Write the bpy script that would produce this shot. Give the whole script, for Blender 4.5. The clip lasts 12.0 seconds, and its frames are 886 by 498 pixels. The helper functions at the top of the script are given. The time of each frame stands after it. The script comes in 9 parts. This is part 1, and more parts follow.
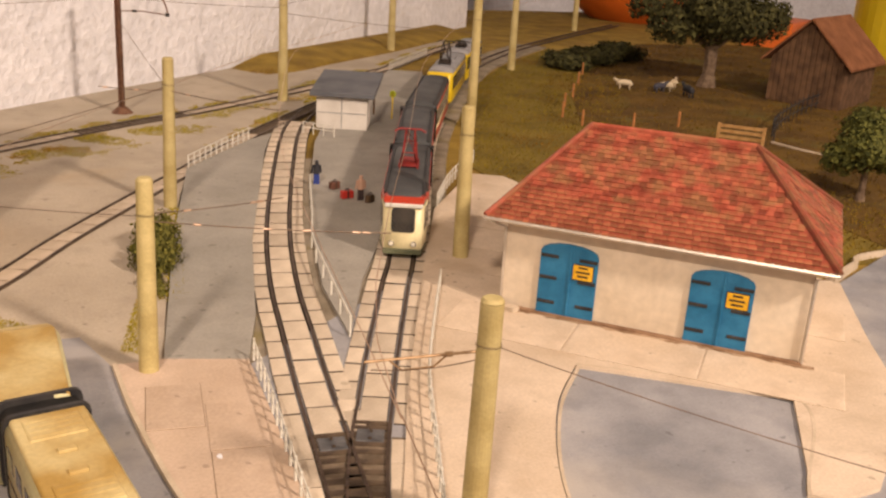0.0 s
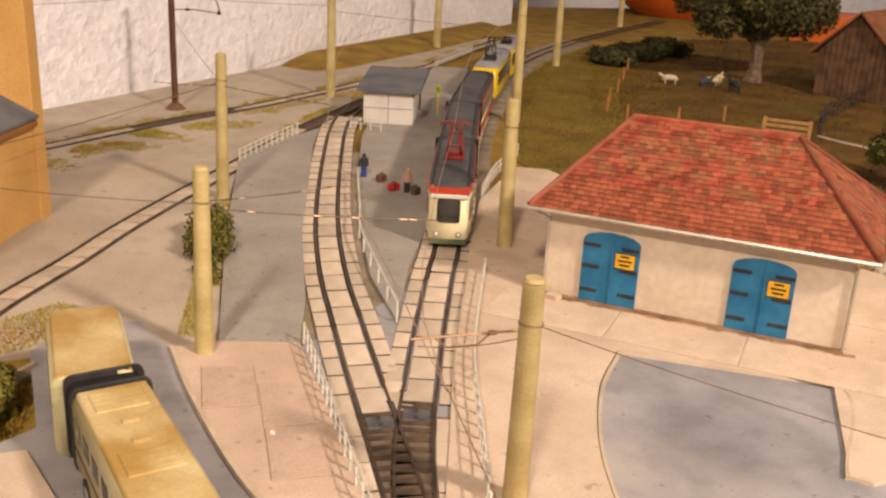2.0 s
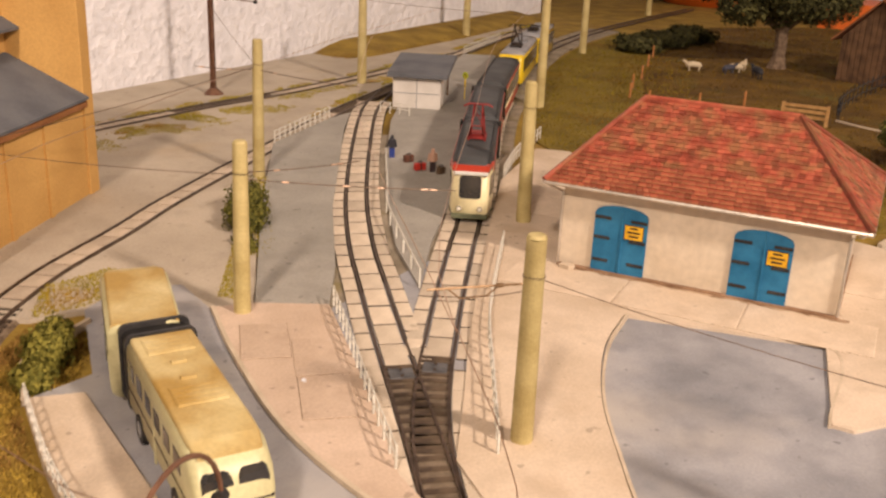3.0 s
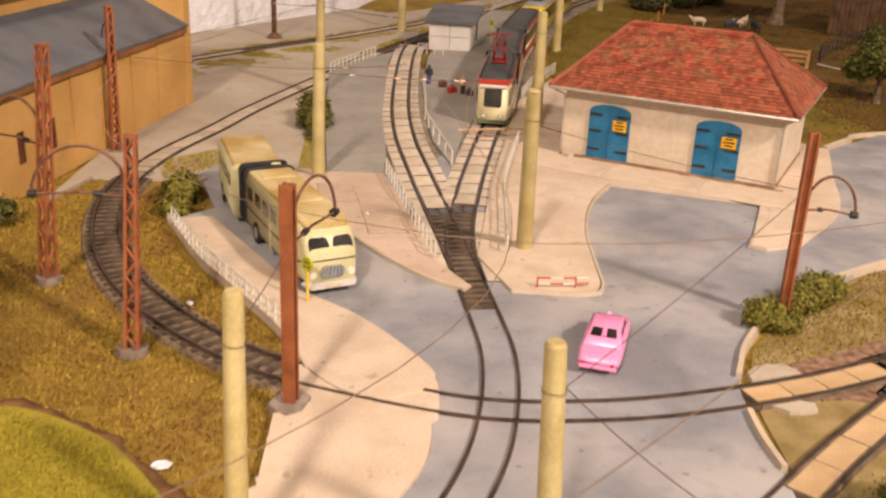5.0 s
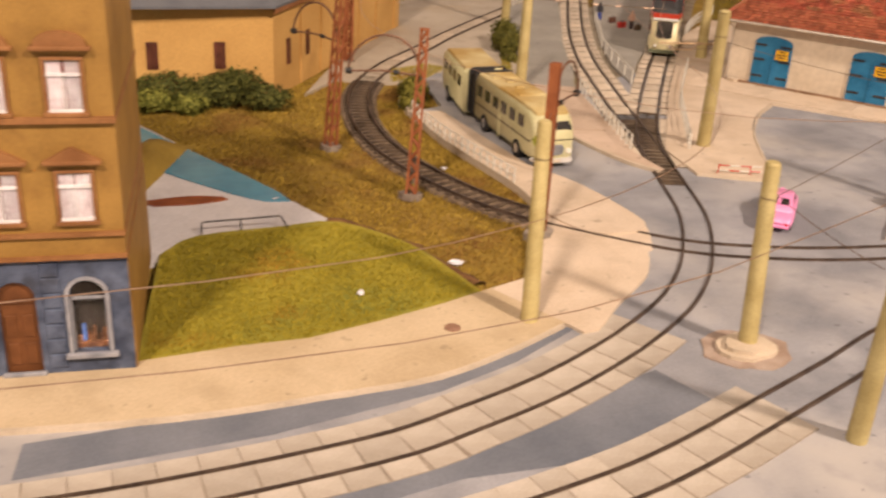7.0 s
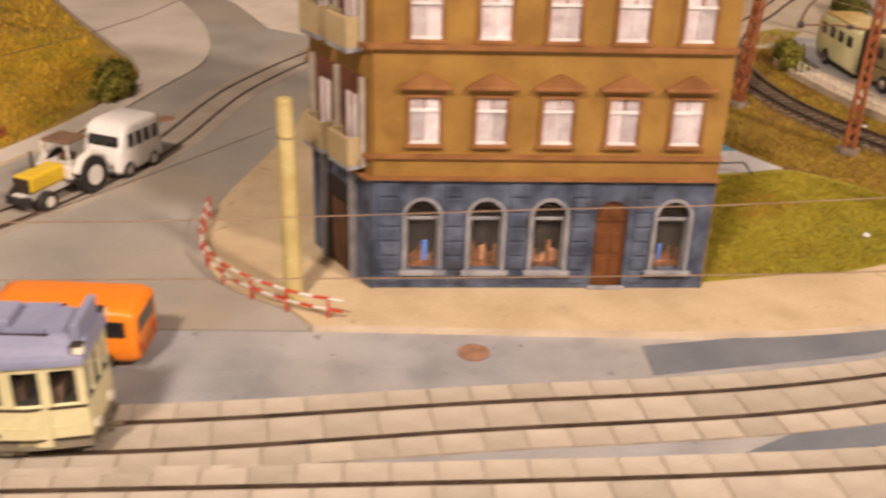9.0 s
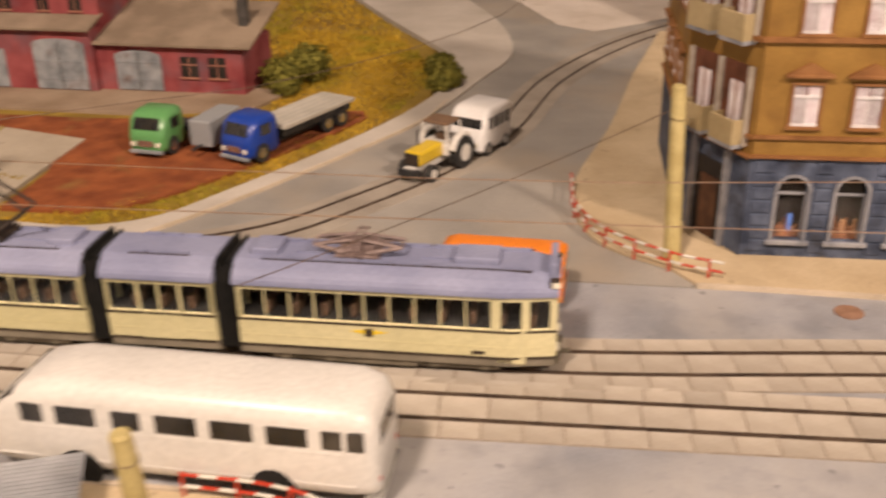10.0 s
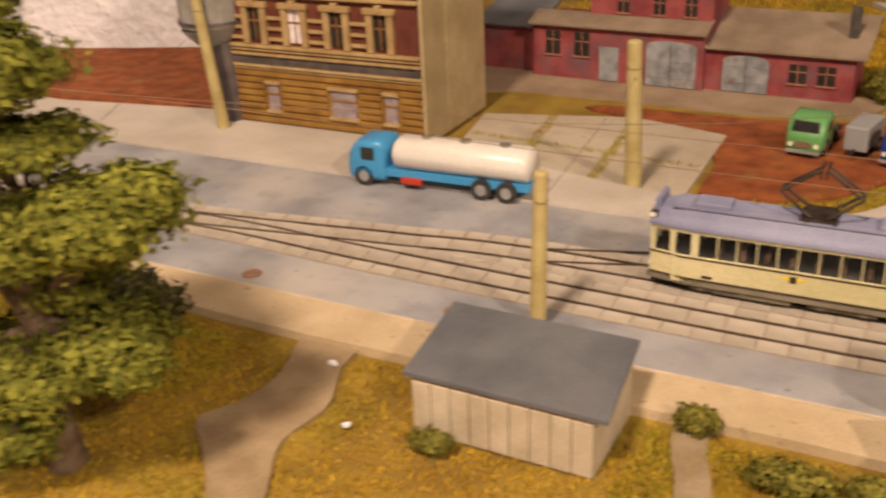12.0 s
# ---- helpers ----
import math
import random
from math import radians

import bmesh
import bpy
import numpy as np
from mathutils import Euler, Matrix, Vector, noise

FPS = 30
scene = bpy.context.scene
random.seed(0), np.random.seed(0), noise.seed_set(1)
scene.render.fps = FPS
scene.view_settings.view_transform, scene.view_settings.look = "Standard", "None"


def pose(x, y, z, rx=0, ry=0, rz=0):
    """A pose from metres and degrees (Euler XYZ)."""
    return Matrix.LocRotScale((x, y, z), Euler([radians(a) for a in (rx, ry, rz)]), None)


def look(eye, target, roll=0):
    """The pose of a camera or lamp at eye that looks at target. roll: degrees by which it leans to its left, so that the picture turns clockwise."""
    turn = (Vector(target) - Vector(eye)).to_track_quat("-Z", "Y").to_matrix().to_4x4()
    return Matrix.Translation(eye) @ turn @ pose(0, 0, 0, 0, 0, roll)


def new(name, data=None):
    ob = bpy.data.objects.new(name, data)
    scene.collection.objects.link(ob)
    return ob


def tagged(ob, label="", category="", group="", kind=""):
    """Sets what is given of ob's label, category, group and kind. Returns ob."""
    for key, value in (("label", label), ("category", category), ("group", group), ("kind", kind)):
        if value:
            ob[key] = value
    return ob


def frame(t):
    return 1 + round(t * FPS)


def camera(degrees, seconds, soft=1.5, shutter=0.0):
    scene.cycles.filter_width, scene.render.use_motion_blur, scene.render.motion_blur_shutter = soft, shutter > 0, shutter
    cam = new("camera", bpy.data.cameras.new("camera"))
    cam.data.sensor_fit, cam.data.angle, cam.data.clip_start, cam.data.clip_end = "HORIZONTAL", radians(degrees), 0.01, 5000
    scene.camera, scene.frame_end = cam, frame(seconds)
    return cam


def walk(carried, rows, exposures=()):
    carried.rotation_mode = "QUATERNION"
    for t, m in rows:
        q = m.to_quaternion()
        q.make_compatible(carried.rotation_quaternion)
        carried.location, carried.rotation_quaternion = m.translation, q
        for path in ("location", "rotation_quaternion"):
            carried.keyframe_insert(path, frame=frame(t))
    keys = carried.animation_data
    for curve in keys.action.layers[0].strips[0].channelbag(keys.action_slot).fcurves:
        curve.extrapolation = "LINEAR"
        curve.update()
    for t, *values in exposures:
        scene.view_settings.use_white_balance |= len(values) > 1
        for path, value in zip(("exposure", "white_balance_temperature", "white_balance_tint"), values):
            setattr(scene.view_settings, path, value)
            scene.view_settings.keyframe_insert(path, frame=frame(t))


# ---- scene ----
cam = camera(48.51, 12.0, soft=2.4, shutter=0.4)
PATH = [
    (0, (-0.0212, 0.0425, 0.1780), (0.1813, 0.4696, 0.0151), 3.65),
    (0.5, (-0.0214, 0.0420, 0.1764), (0.1796, 0.4701, 0.0141), 3.64),
    (1, (-0.0224, 0.0406, 0.1762), (0.1743, 0.4703, 0.0128), 3.44),
    (1.5, (-0.0221, 0.0369, 0.1768), (0.1664, 0.4697, 0.0122), 3.12),
    (2, (-0.0258, 0.0313, 0.1773), (0.1556, 0.4671, 0.0125), 2.90),
    (2.5, (-0.0265, 0.0194, 0.1795), (0.1445, 0.4585, 0.0125), 2.45),
    (4.5, (-0.0718, -0.1069, 0.1783), (0.0859, 0.3321, -0.0017), 2.93),
    (5, (-0.0818, -0.1460, 0.1728), (0.0689, 0.2953, -0.0075), 2.50),
    (5.5, (-0.0920, -0.1897, 0.1724), (0.0451, 0.2538, -0.0132), 2.06),
    (6, (-0.1063, -0.2220, 0.1731), (0.0159, 0.2234, -0.0184), 1.57),
    (6.5, (-0.1327, -0.2389, 0.1718), (-0.0224, 0.2078, -0.0239), 2.29),
    (7, (-0.1644, -0.2466, 0.1731), (-0.0670, 0.2000, -0.0294), 3.09),
    (7.2, (-0.1726, -0.2482, 0.1743), (-0.0896, 0.1995, -0.0324), 3.10),
    (7.5, (-0.1925, -0.2502, 0.1750), (-0.1197, 0.1966, -0.0373), 3.16),
    (7.7, (-0.2012, -0.2502, 0.1755), (-0.1383, 0.1962, -0.0409), 2.95),
    (9.3, (-0.3278, -0.2672, 0.1583), (-0.3333, 0.1848, -0.0554), 1.01),
    (9.5, (-0.3401, -0.2767, 0.1615), (-0.3671, 0.1736, -0.0541), 0.30),
    (10, (-0.3768, -0.3153, 0.1712), (-0.4477, 0.1301, -0.0447), -1.08),
    (10.5, (-0.4148, -0.3373, 0.1753), (-0.5289, 0.0984, -0.0418), -1.63),
    (11, (-0.4652, -0.3551, 0.1769), (-0.6121, 0.0704, -0.0406), -1.83),
    (11.5, (-0.5068, -0.3827, 0.1878), (-0.6881, 0.0284, -0.0316), -2.37),
    (12, (-0.5403, -0.4196, 0.1942), (-0.7497, -0.0184, -0.0183), -2.64),
]
walk(cam, [(t, look(eye, target, roll)) for t, eye, target, roll in PATH], [(0, 0.05, 6500, 10), (5.5, 0.0, 6250, 10), (7.5, -0.16, 6400, 10), (9.5, -0.26, 6350, 10), (10.0, -0.36, 6450, 10), (10.5, -0.38, 6550, 10), (12, -0.44, 7000, 10)])

# ---- light: two ceiling lamps of the room, weak bounced room light ----
world = bpy.data.worlds.new("room_light")
scene.world = world
world.use_nodes = True
world.node_tree.nodes["Background"].inputs[0].default_value = (1.0, 0.86, 0.68, 1)
world.node_tree.nodes["Background"].inputs[1].default_value = 0.25


def ceiling_lamp(x, y, z, size, watts):
    data = bpy.data.lights.new("lamp_light", "AREA")
    data.shape, data.size, data.energy, data.color = "DISK", size, watts, (1.0, 0.775, 0.615)
    ob = new("lamp_light", data)
    ob.matrix_world = look((x, y, z), (x, y + 0.25, 0.0))
    return ob


ceiling_lamp(-0.75, -1.00, 1.30, 0.20, 42)
ceiling_lamp(0.85, -1.10, 1.30, 0.20, 64)

# ---- building helpers: all shapes are given in millimetres ----
MM = 0.001


def part(name, bm, material, parent=None, label=""):
    bmesh.ops.scale(bm, vec=(MM, MM, MM), verts=bm.verts)
    mesh = bpy.data.meshes.new(name)
    bm.normal_update()
    bm.to_mesh(mesh)
    bm.free()
    for m in material if isinstance(material, (list, tuple)) else [material]:
        mesh.materials.append(m)
    ob = new(name, mesh)
    ob.parent = parent
    return tagged(ob, label)


def thing(name, x, y, z=0.0, turn=0.0, label="", category="", group="", kind=""):
    ob = new(name)
    ob.empty_display_size = 0.01
    ob.matrix_world = pose(x * MM, y * MM, z * MM, 0, 0, turn)
    return tagged(ob, label, category, group, kind)


def smooth(ob):
    for p in ob.data.polygons:
        p.use_smooth = True
    return ob


def box(bm, x0, x1, y0, y1, z0, z1, bevel=0.0):
    made = bmesh.ops.create_cube(bm, size=1.0)["verts"]
    for v in made:
        v.co = Vector((x0 if v.co.x < 0 else x1, y0 if v.co.y < 0 else y1, z0 if v.co.z < 0 else z1))
    if bevel:
        edges = {e for v in made for e in v.link_edges}
        bmesh.ops.bevel(bm, geom=list(edges), offset=bevel, segments=2, affect="EDGES", profile=0.5)
    return bm


def boxed(*spec, bevel=0.0):
    return box(bmesh.new(), *spec, bevel=bevel)


def rod(bm, a, b, r0, r1=None, sides=8):
    a, b, r1 = Vector(a), Vector(b), r0 if r1 is None else r1
    turn = (b - a).to_track_quat("Z", "Y").to_matrix()
    rings = []
    for c, r in ((a, r0), (b, r1)):
        rings.append([bm.verts.new(c + turn @ Vector((r * math.cos(k * math.tau / sides), r * math.sin(k * math.tau / sides), 0))) for k in range(sides)])
    for k in range(sides):
        bm.faces.new((rings[0][k], rings[0][(k + 1) % sides], rings[1][(k + 1) % sides], rings[1][k]))
    bm.faces.new(rings[0][::-1])
    bm.faces.new(rings[1])
    return bm


def tube(bm, path, r, sides=6):
    path = [Vector(p) for p in path]
    rings = []
    for i, p in enumerate(path):
        d = (path[min(i + 1, len(path) - 1)] - path[max(i - 1, 0)]).normalized()
        up = Vector((0, 0, 1)) if abs(d.z) < 0.95 else Vector((1, 0, 0))
        s = d.cross(up).normalized()
        u = s.cross(d)
        rings.append([bm.verts.new(p + r * (math.cos(k * math.tau / sides) * s + math.sin(k * math.tau / sides) * u)) for k in range(sides)])
    for a, b in zip(rings, rings[1:]):
        for k in range(sides):
            bm.faces.new((a[k], a[(k + 1) % sides], b[(k + 1) % sides], b[k]))
    bm.faces.new(rings[0][::-1])
    bm.faces.new(rings[-1])
    return bm


def prism(bm, outline, z0, z1):
    """An upright prism over an outline that runs anticlockwise."""
    area = sum(a[0] * b[1] - b[0] * a[1] for a, b in zip(outline, outline[1:] + outline[:1]))
    outline = outline if area > 0 else outline[::-1]
    low = [bm.verts.new((x, y, z0)) for x, y in outline]
    top = [bm.verts.new((x, y, z1)) for x, y in outline]
    n = len(outline)
    bm.faces.new(low[::-1])
    bm.faces.new(top)
    for k in range(n):
        bm.faces.new((low[k], low[(k + 1) % n], top[(k + 1) % n], top[k]))
    return bm


def slab_xz(bm, outline, y0, y1):
    """A plate that stands along x, over an outline in x and z."""
    front = [bm.verts.new((x, y0, z)) for x, z in outline]
    back = [bm.verts.new((x, y1, z)) for x, z in outline]
    n = len(outline)
    bm.faces.new(front)
    bm.faces.new(back[::-1])
    for k in range(n):
        bm.faces.new((front[(k + 1) % n], front[k], back[k], back[(k + 1) % n]))
    bmesh.ops.recalc_face_normals(bm, faces=bm.faces)
    return bm


def arch(x0, x1, z0, z1, rise, n=8):
    """An outline in x and z with an arched top."""
    c, h = (x0 + x1) / 2, (x1 - x0) / 2
    return [(x0, z0), (x1, z0)] + [(c + h * math.cos(a), z1 - rise + rise * math.sin(a)) for a in (k * math.pi / n for k in range(n + 1))]


def curve_through(points, step=6.0):
    """A smooth line through plan points, at about even steps."""
    pts = [Vector((*p, 0)) if len(p) == 2 else Vector(p) for p in points]
    pts = [2 * pts[0] - pts[1]] + pts + [2 * pts[-1] - pts[-2]]
    fine = []
    for a, b, c, d in zip(pts, pts[1:], pts[2:], pts[3:]):
        n = max(2, int((c - b).length / min(3.0, step / 3)) + 1)
        for k in range(n):
            t = k / n
            fine.append(0.5 * ((2 * b) + (c - a) * t + (2 * a - 5 * b + 4 * c - d) * t * t + (3 * b - a - 3 * c + d) * t ** 3))
    fine.append(pts[-2])
    out, left = [fine[0]], 0.0
    for a, b in zip(fine, fine[1:]):
        left += (b - a).length
        if left >= step:
            out.append(b)
            left = 0.0
    if (out[-1] - fine[-1]).length > step / 3:
        out.append(fine[-1])
    return out


def sides_of(path):
    """For each point of a line: the point, the way ahead and the way to the left."""
    out = []
    for i, p in enumerate(path):
        d = path[min(i + 1, len(path) - 1)] - path[max(i - 1, 0)]
        d.z = 0
        d.normalize()
        out.append((p, d, Vector((-d.y, d.x, 0))))
    return out


def strip(bm, path, profile):
    """A closed profile of (offset to the left, z) drawn along a line."""
    rings = [[bm.verts.new(p + l * o + Vector((0, 0, z))) for o, z in profile] for p, d, l in sides_of(path)]
    n = len(profile)
    for a, b in zip(rings, rings[1:]):
        for k in range(n):
            bm.faces.new((a[k], a[(k + 1) % n], b[(k + 1) % n], b[k]))
    bm.faces.new(rings[0][::-1])
    bm.faces.new(rings[-1])
    bmesh.ops.recalc_face_normals(bm, faces=bm.faces)
    return bm


# ---- materials ----
def surface(name, dark, light, size=20.0, rough=0.8, bump=0.2, fine=1.5, metal=0.0, spread=(0.35, 0.65), vary=0.0, stain=None, gloss=0.3, stain_size=60.0, stain_amount=(0.55, 0.75), island=0.0, chips=0.0):
    """Colour that drifts between two tones at the given size in mm, with a finer grain, optional stains and a fine relief."""
    m = bpy.data.materials.new(name)
    m.use_nodes = True
    t = m.node_tree
    n, link = t.nodes, t.links.new
    bsdf = n["Principled BSDF"]
    where = n.new("ShaderNodeTexCoord").outputs["Object"]

    def noise_at(mm, detail=4.0):
        k = n.new("ShaderNodeTexNoise")
        k.inputs["Scale"].default_value = 1000.0 / mm
        k.inputs["Detail"].default_value = detail
        link(where, k.inputs["Vector"])
        return k.outputs["Fac"]

    def ramp(fac, lo, hi, a, b):
        r = n.new("ShaderNodeValToRGB")
        r.color_ramp.elements[0].position, r.color_ramp.elements[1].position = lo, hi
        r.color_ramp.elements[0].color, r.color_ramp.elements[1].color = (*a, 1), (*b, 1)
        link(fac, r.inputs["Fac"])
        return r.outputs["Color"]

    def mix(kind, fac, a, b):
        x = n.new("ShaderNodeMix")
        x.data_type, x.blend_type = "RGBA", kind
        if isinstance(fac, float):
            x.inputs["Factor"].default_value = fac
        else:
            link(fac, x.inputs["Factor"])
        for sock, v in ((x.inputs["A"], a), (x.inputs["B"], b)):
            if isinstance(v, tuple):
                sock.default_value = (*v, 1)
            else:
                link(v, sock)
        return x.outputs["Result"]

    colour = ramp(noise_at(size), *spread, dark, light)
    grain = ramp(noise_at(fine, 2.0), 0.3, 0.7, (0.80, 0.80, 0.80), (1.0, 1.0, 1.0))
    colour = mix("MULTIPLY", 0.7, colour, grain)
    if stain:
        mask = n.new("ShaderNodeMapRange")
        mask.inputs["From Min"].default_value, mask.inputs["From Max"].default_value = stain_amount
        link(noise_at(stain_size, 6.0), mask.inputs["Value"])
        colour = mix("MIX", mask.outputs["Result"], colour, stain)
    if chips:
        spot = n.new("ShaderNodeMapRange")
        spot.inputs["From Min"].default_value, spot.inputs["From Max"].default_value = 0.70, 0.76
        spot.inputs["To Max"].default_value = chips
        link(noise_at(5.0, 1.0), spot.inputs["Value"])
        colour = mix("MIX", spot.outputs["Result"], colour, tuple(0.35 * v for v in dark))
        blotch = n.new("ShaderNodeMapRange")
        blotch.inputs["From Min"].default_value, blotch.inputs["From Max"].default_value = 0.52, 0.70
        blotch.inputs["To Max"].default_value = 0.45
        link(noise_at(17.0, 5.0), blotch.inputs["Value"])
        colour = mix("MIX", blotch.outputs["Result"], colour, tuple(0.80 * v for v in dark))
    if vary or island:
        info = n.new("ShaderNodeNewGeometry" if island else "ShaderNodeObjectInfo").outputs["Random Per Island" if island else "Random"]
        vary = vary or island
        tone = ramp(info, 0.0, 1.0, (1 - vary, 1 - vary, 1 - vary), (1 + 0.3 * vary, 1 + 0.3 * vary, 1 + 0.3 * vary))
        colour = mix("MULTIPLY", 1.0, colour, tone)
    link(colour, bsdf.inputs["Base Color"])
    bsdf.inputs["Roughness"].default_value = rough
    bsdf.inputs["Metallic"].default_value = metal
    bsdf.inputs["Specular IOR Level"].default_value = gloss
    if bump:
        b = n.new("ShaderNodeBump")
        b.inputs["Strength"].default_value = bump
        b.inputs["Distance"].default_value = fine * 0.4 * MM
        link(noise_at(fine, 3.0), b.inputs["Height"])
        link(b.outputs["Normal"], bsdf.inputs["Normal"])
    return m


def glass(name, tint=(0.9, 0.95, 0.95), rough=0.05):
    m = bpy.data.materials.new(name)
    m.use_nodes = True
    b = m.node_tree.nodes["Principled BSDF"]
    b.inputs["Base Color"].default_value = (*tint, 1)
    b.inputs["Transmission Weight"].default_value = 1.0
    b.inputs["Roughness"].default_value = rough
    b.inputs["IOR"].default_value = 1.2
    return m


def paint(name, c, rough=0.3):
    return surface(name, tuple(v * 0.9 for v in c), c, 30, rough, 0.0, 1.5, gloss=0.5)


ASPHALT = surface("asphalt_paint", (0.21, 0.215, 0.235), (0.36, 0.36, 0.38), 42, 0.7, 0.25, 1.2, stain=(0.41, 0.385, 0.36), stain_size=90, stain_amount=(0.46, 0.7), chips=0.5)
ASPHALT_DARK = surface("asphalt_dark", (0.115, 0.128, 0.155), (0.20, 0.212, 0.24), 50, 0.7, 0.25, 1.2)
CONCRETE = surface("concrete_grey", (0.38, 0.325, 0.25), (0.49, 0.425, 0.335), 70, 0.85, 0.25, 1.5, chips=0.45, stain=(0.40, 0.31, 0.2), stain_size=90, stain_amount=(0.58, 0.8))
PLATFORM = surface("platform_grey", (0.29, 0.275, 0.24), (0.37, 0.35, 0.31), 50, 0.85, 0.25, 1.5, chips=0.45)
PAVING = surface("pavement_beige", (0.56, 0.45, 0.33), (0.70, 0.58, 0.45), 45, 0.85, 0.2, 1.2, vary=0.05, chips=0.45, stain=(0.43, 0.32, 0.21), stain_size=38, stain_amount=(0.54, 0.85))
PAVING_PINK = surface("pavement_pink", (0.48, 0.365, 0.27), (0.60, 0.47, 0.365), 50, 0.85, 0.25, 1.2, vary=0.05, chips=0.45, stain=(0.37, 0.26, 0.17), stain_size=36, stain_amount=(0.54, 0.85))
PAVING_YELLOW = surface("pavement_yellow", (0.46, 0.355, 0.22), (0.57, 0.455, 0.30), 40, 0.85, 0.2, 1.2, chips=0.4, stain=(0.48, 0.38, 0.22), stain_size=60, stain_amount=(0.6, 0.85))
KERB = surface("kerb_stone", (0.46, 0.38, 0.28), (0.60, 0.50, 0.38), 20, 0.85, 0.3, 1.0)
ASPHALT_WORN = surface("asphalt_worn", (0.25, 0.235, 0.215), (0.35, 0.325, 0.29), 55, 0.7, 0.25, 1.2, stain=(0.34, 0.28, 0.21), stain_size=80, stain_amount=(0.5, 0.75))
STONE = surface("track_slab", (0.55, 0.46, 0.35), (0.70, 0.60, 0.47), 18, 0.85, 0.3, 1.0, vary=0.22)
STONE_TAN = surface("track_slab_tan", (0.46, 0.315, 0.165), (0.57, 0.405, 0.225), 18, 0.85, 0.3, 1.0, vary=0.14)
STONE_MID = surface("track_slab_mid", (0.45, 0.37, 0.275), (0.60, 0.50, 0.385), 18, 0.85, 0.3, 1.0, vary=0.2)
STONE_GREY = surface("track_slab_grey", (0.38, 0.33, 0.265), (0.51, 0.455, 0.385), 22, 0.85, 0.3, 1.0, vary=0.16)
RED_EARTH = surface("red_earth", (0.17, 0.043, 0.013), (0.30, 0.09, 0.028), 14, 0.95, 0.9, 2.2, stain=(0.22, 0.12, 0.035), stain_size=26, stain_amount=(0.58, 0.75))
GRASS_GROUND = surface("grass_ground", (0.20, 0.125, 0.02), (0.32, 0.215, 0.036), 30, 0.95, 0.8, 2.2, stain=(0.21, 0.125, 0.03), stain_size=70)
RAIL = surface("rail_rust", (0.06, 0.04, 0.03), (0.13, 0.09, 0.065), 10, 0.5, 0.2, 0.6, metal=0.5, gloss=0.5)
SLEEPER = surface("sleeper_dark", (0.05, 0.034, 0.024), (0.11, 0.078, 0.05), 8, 0.9, 0.3, 0.8)
BALLAST = surface("ballast", (0.09, 0.06, 0.038), (0.24, 0.18, 0.12), 3.0, 0.95, 1.0, 1.2)
POLE = surface("pole_beige", (0.40, 0.32, 0.13), (0.54, 0.45, 0.21), 16, 0.6, 0.12, 1.0, vary=0.15)
RUST = surface("mast_rust", (0.22, 0.068, 0.024), (0.35, 0.12, 0.045), 10, 0.7, 0.2, 0.8)
WIRE = surface("wire_copper", (0.50, 0.34, 0.24), (0.70, 0.51, 0.38), 10, 0.42, 0, 1, metal=0.9)
WIRE_DARK = surface("wire_dark", (0.10, 0.07, 0.05), (0.2, 0.14, 0.1), 10, 0.5, 0, 1, metal=0.6)
PLASTER = surface("plaster_white", (0.79, 0.79, 0.83), (0.87, 0.87, 0.91), 40, 0.9, 0.9, 9.0)

# ---- the room round the layout ----
ROOM_FLOOR = surface("room_floor", (0.16, 0.11, 0.07), (0.26, 0.19, 0.12), 200, 0.6, 0.1, 3)


def room():
    def wall(name, *spec, label):
        return tagged(part(name, boxed(*spec), PLASTER, None, label), category="wall", kind="structure")
    wall("wall_south", -2600, 2600, -2300, -2200, -950, 1500, label="plain white plastered wall of the room")
    wall("wall_west", -2700, -2600, -2300, 2500, -950, 1500, label="plain white plastered wall of the room")
    wall("wall_east", 2600, 2700, -2300, 2500, -950, 1500, label="plain white plastered wall of the room")
    wall("wall_north", -2600, 2600, 2500, 2600, -950, 1500, label="plain white plastered wall of the room")
    tagged(part("ceiling", boxed(-2700, 2700, -2300, 2600, 1500, 1560), PLASTER, None, "plain white plastered ceiling"), category="ceiling", kind="structure")
    tagged(part("floor", boxed(-2700, 2700, -2300, 2600, -1000, -950), ROOM_FLOOR, None, "brown floor of the room"), category="floor", kind="structure")


room()


def angled_wall():
    """The rough white wall right behind the layout."""
    bm = bmesh.new()
    prism(bm, [(-118, 836), (700, 1530), (660, 1580), (-200, 880), (-200, 2480), (-260, 2480), (-260, 800), (-160, 800)], -60, 900)
    tagged(part("wall_back", bm, PLASTER, None, "rough white woodchip wall right behind the layout"), category="wall", kind="structure")
    bm = bmesh.new()
    prism(bm, [(-1500, 92), (-1040, 248), (-1045, 262), (-1505, 106)], -60, 700)
    tagged(part("wall_side", bm, PLASTER, None, "white wall behind the brown earth bank"), category="wall", kind="structure")


angled_wall()


# ---- ground and surfaces ----
def ground():
    bm = bmesh.new()
    xs, ys = list(range(-1500, 1501, 25)), list(range(-700, 1801, 25))
    grid = [[bm.verts.new((x, y, -2.6 + 0.7 * noise.noise(Vector((x / 37, y / 37, 0))))) for x in xs] for y in ys]
    for a, b in zip(grid, grid[1:]):
        for k in range(len(xs) - 1):
            bm.faces.new((a[k], a[k + 1], b[k + 1], b[k]))
    tagged(smooth(part("ground", bm, GRASS_GROUND, None, "layout ground of brown and olive flock grass")), category="ground", kind="structure")
    tagged(part("layout_board", boxed(-1500, 1500, -700, 1800, -950, -8), SLEEPER, None, "dark wooden base that carries the layout"), category="board", kind="structure")


ground()


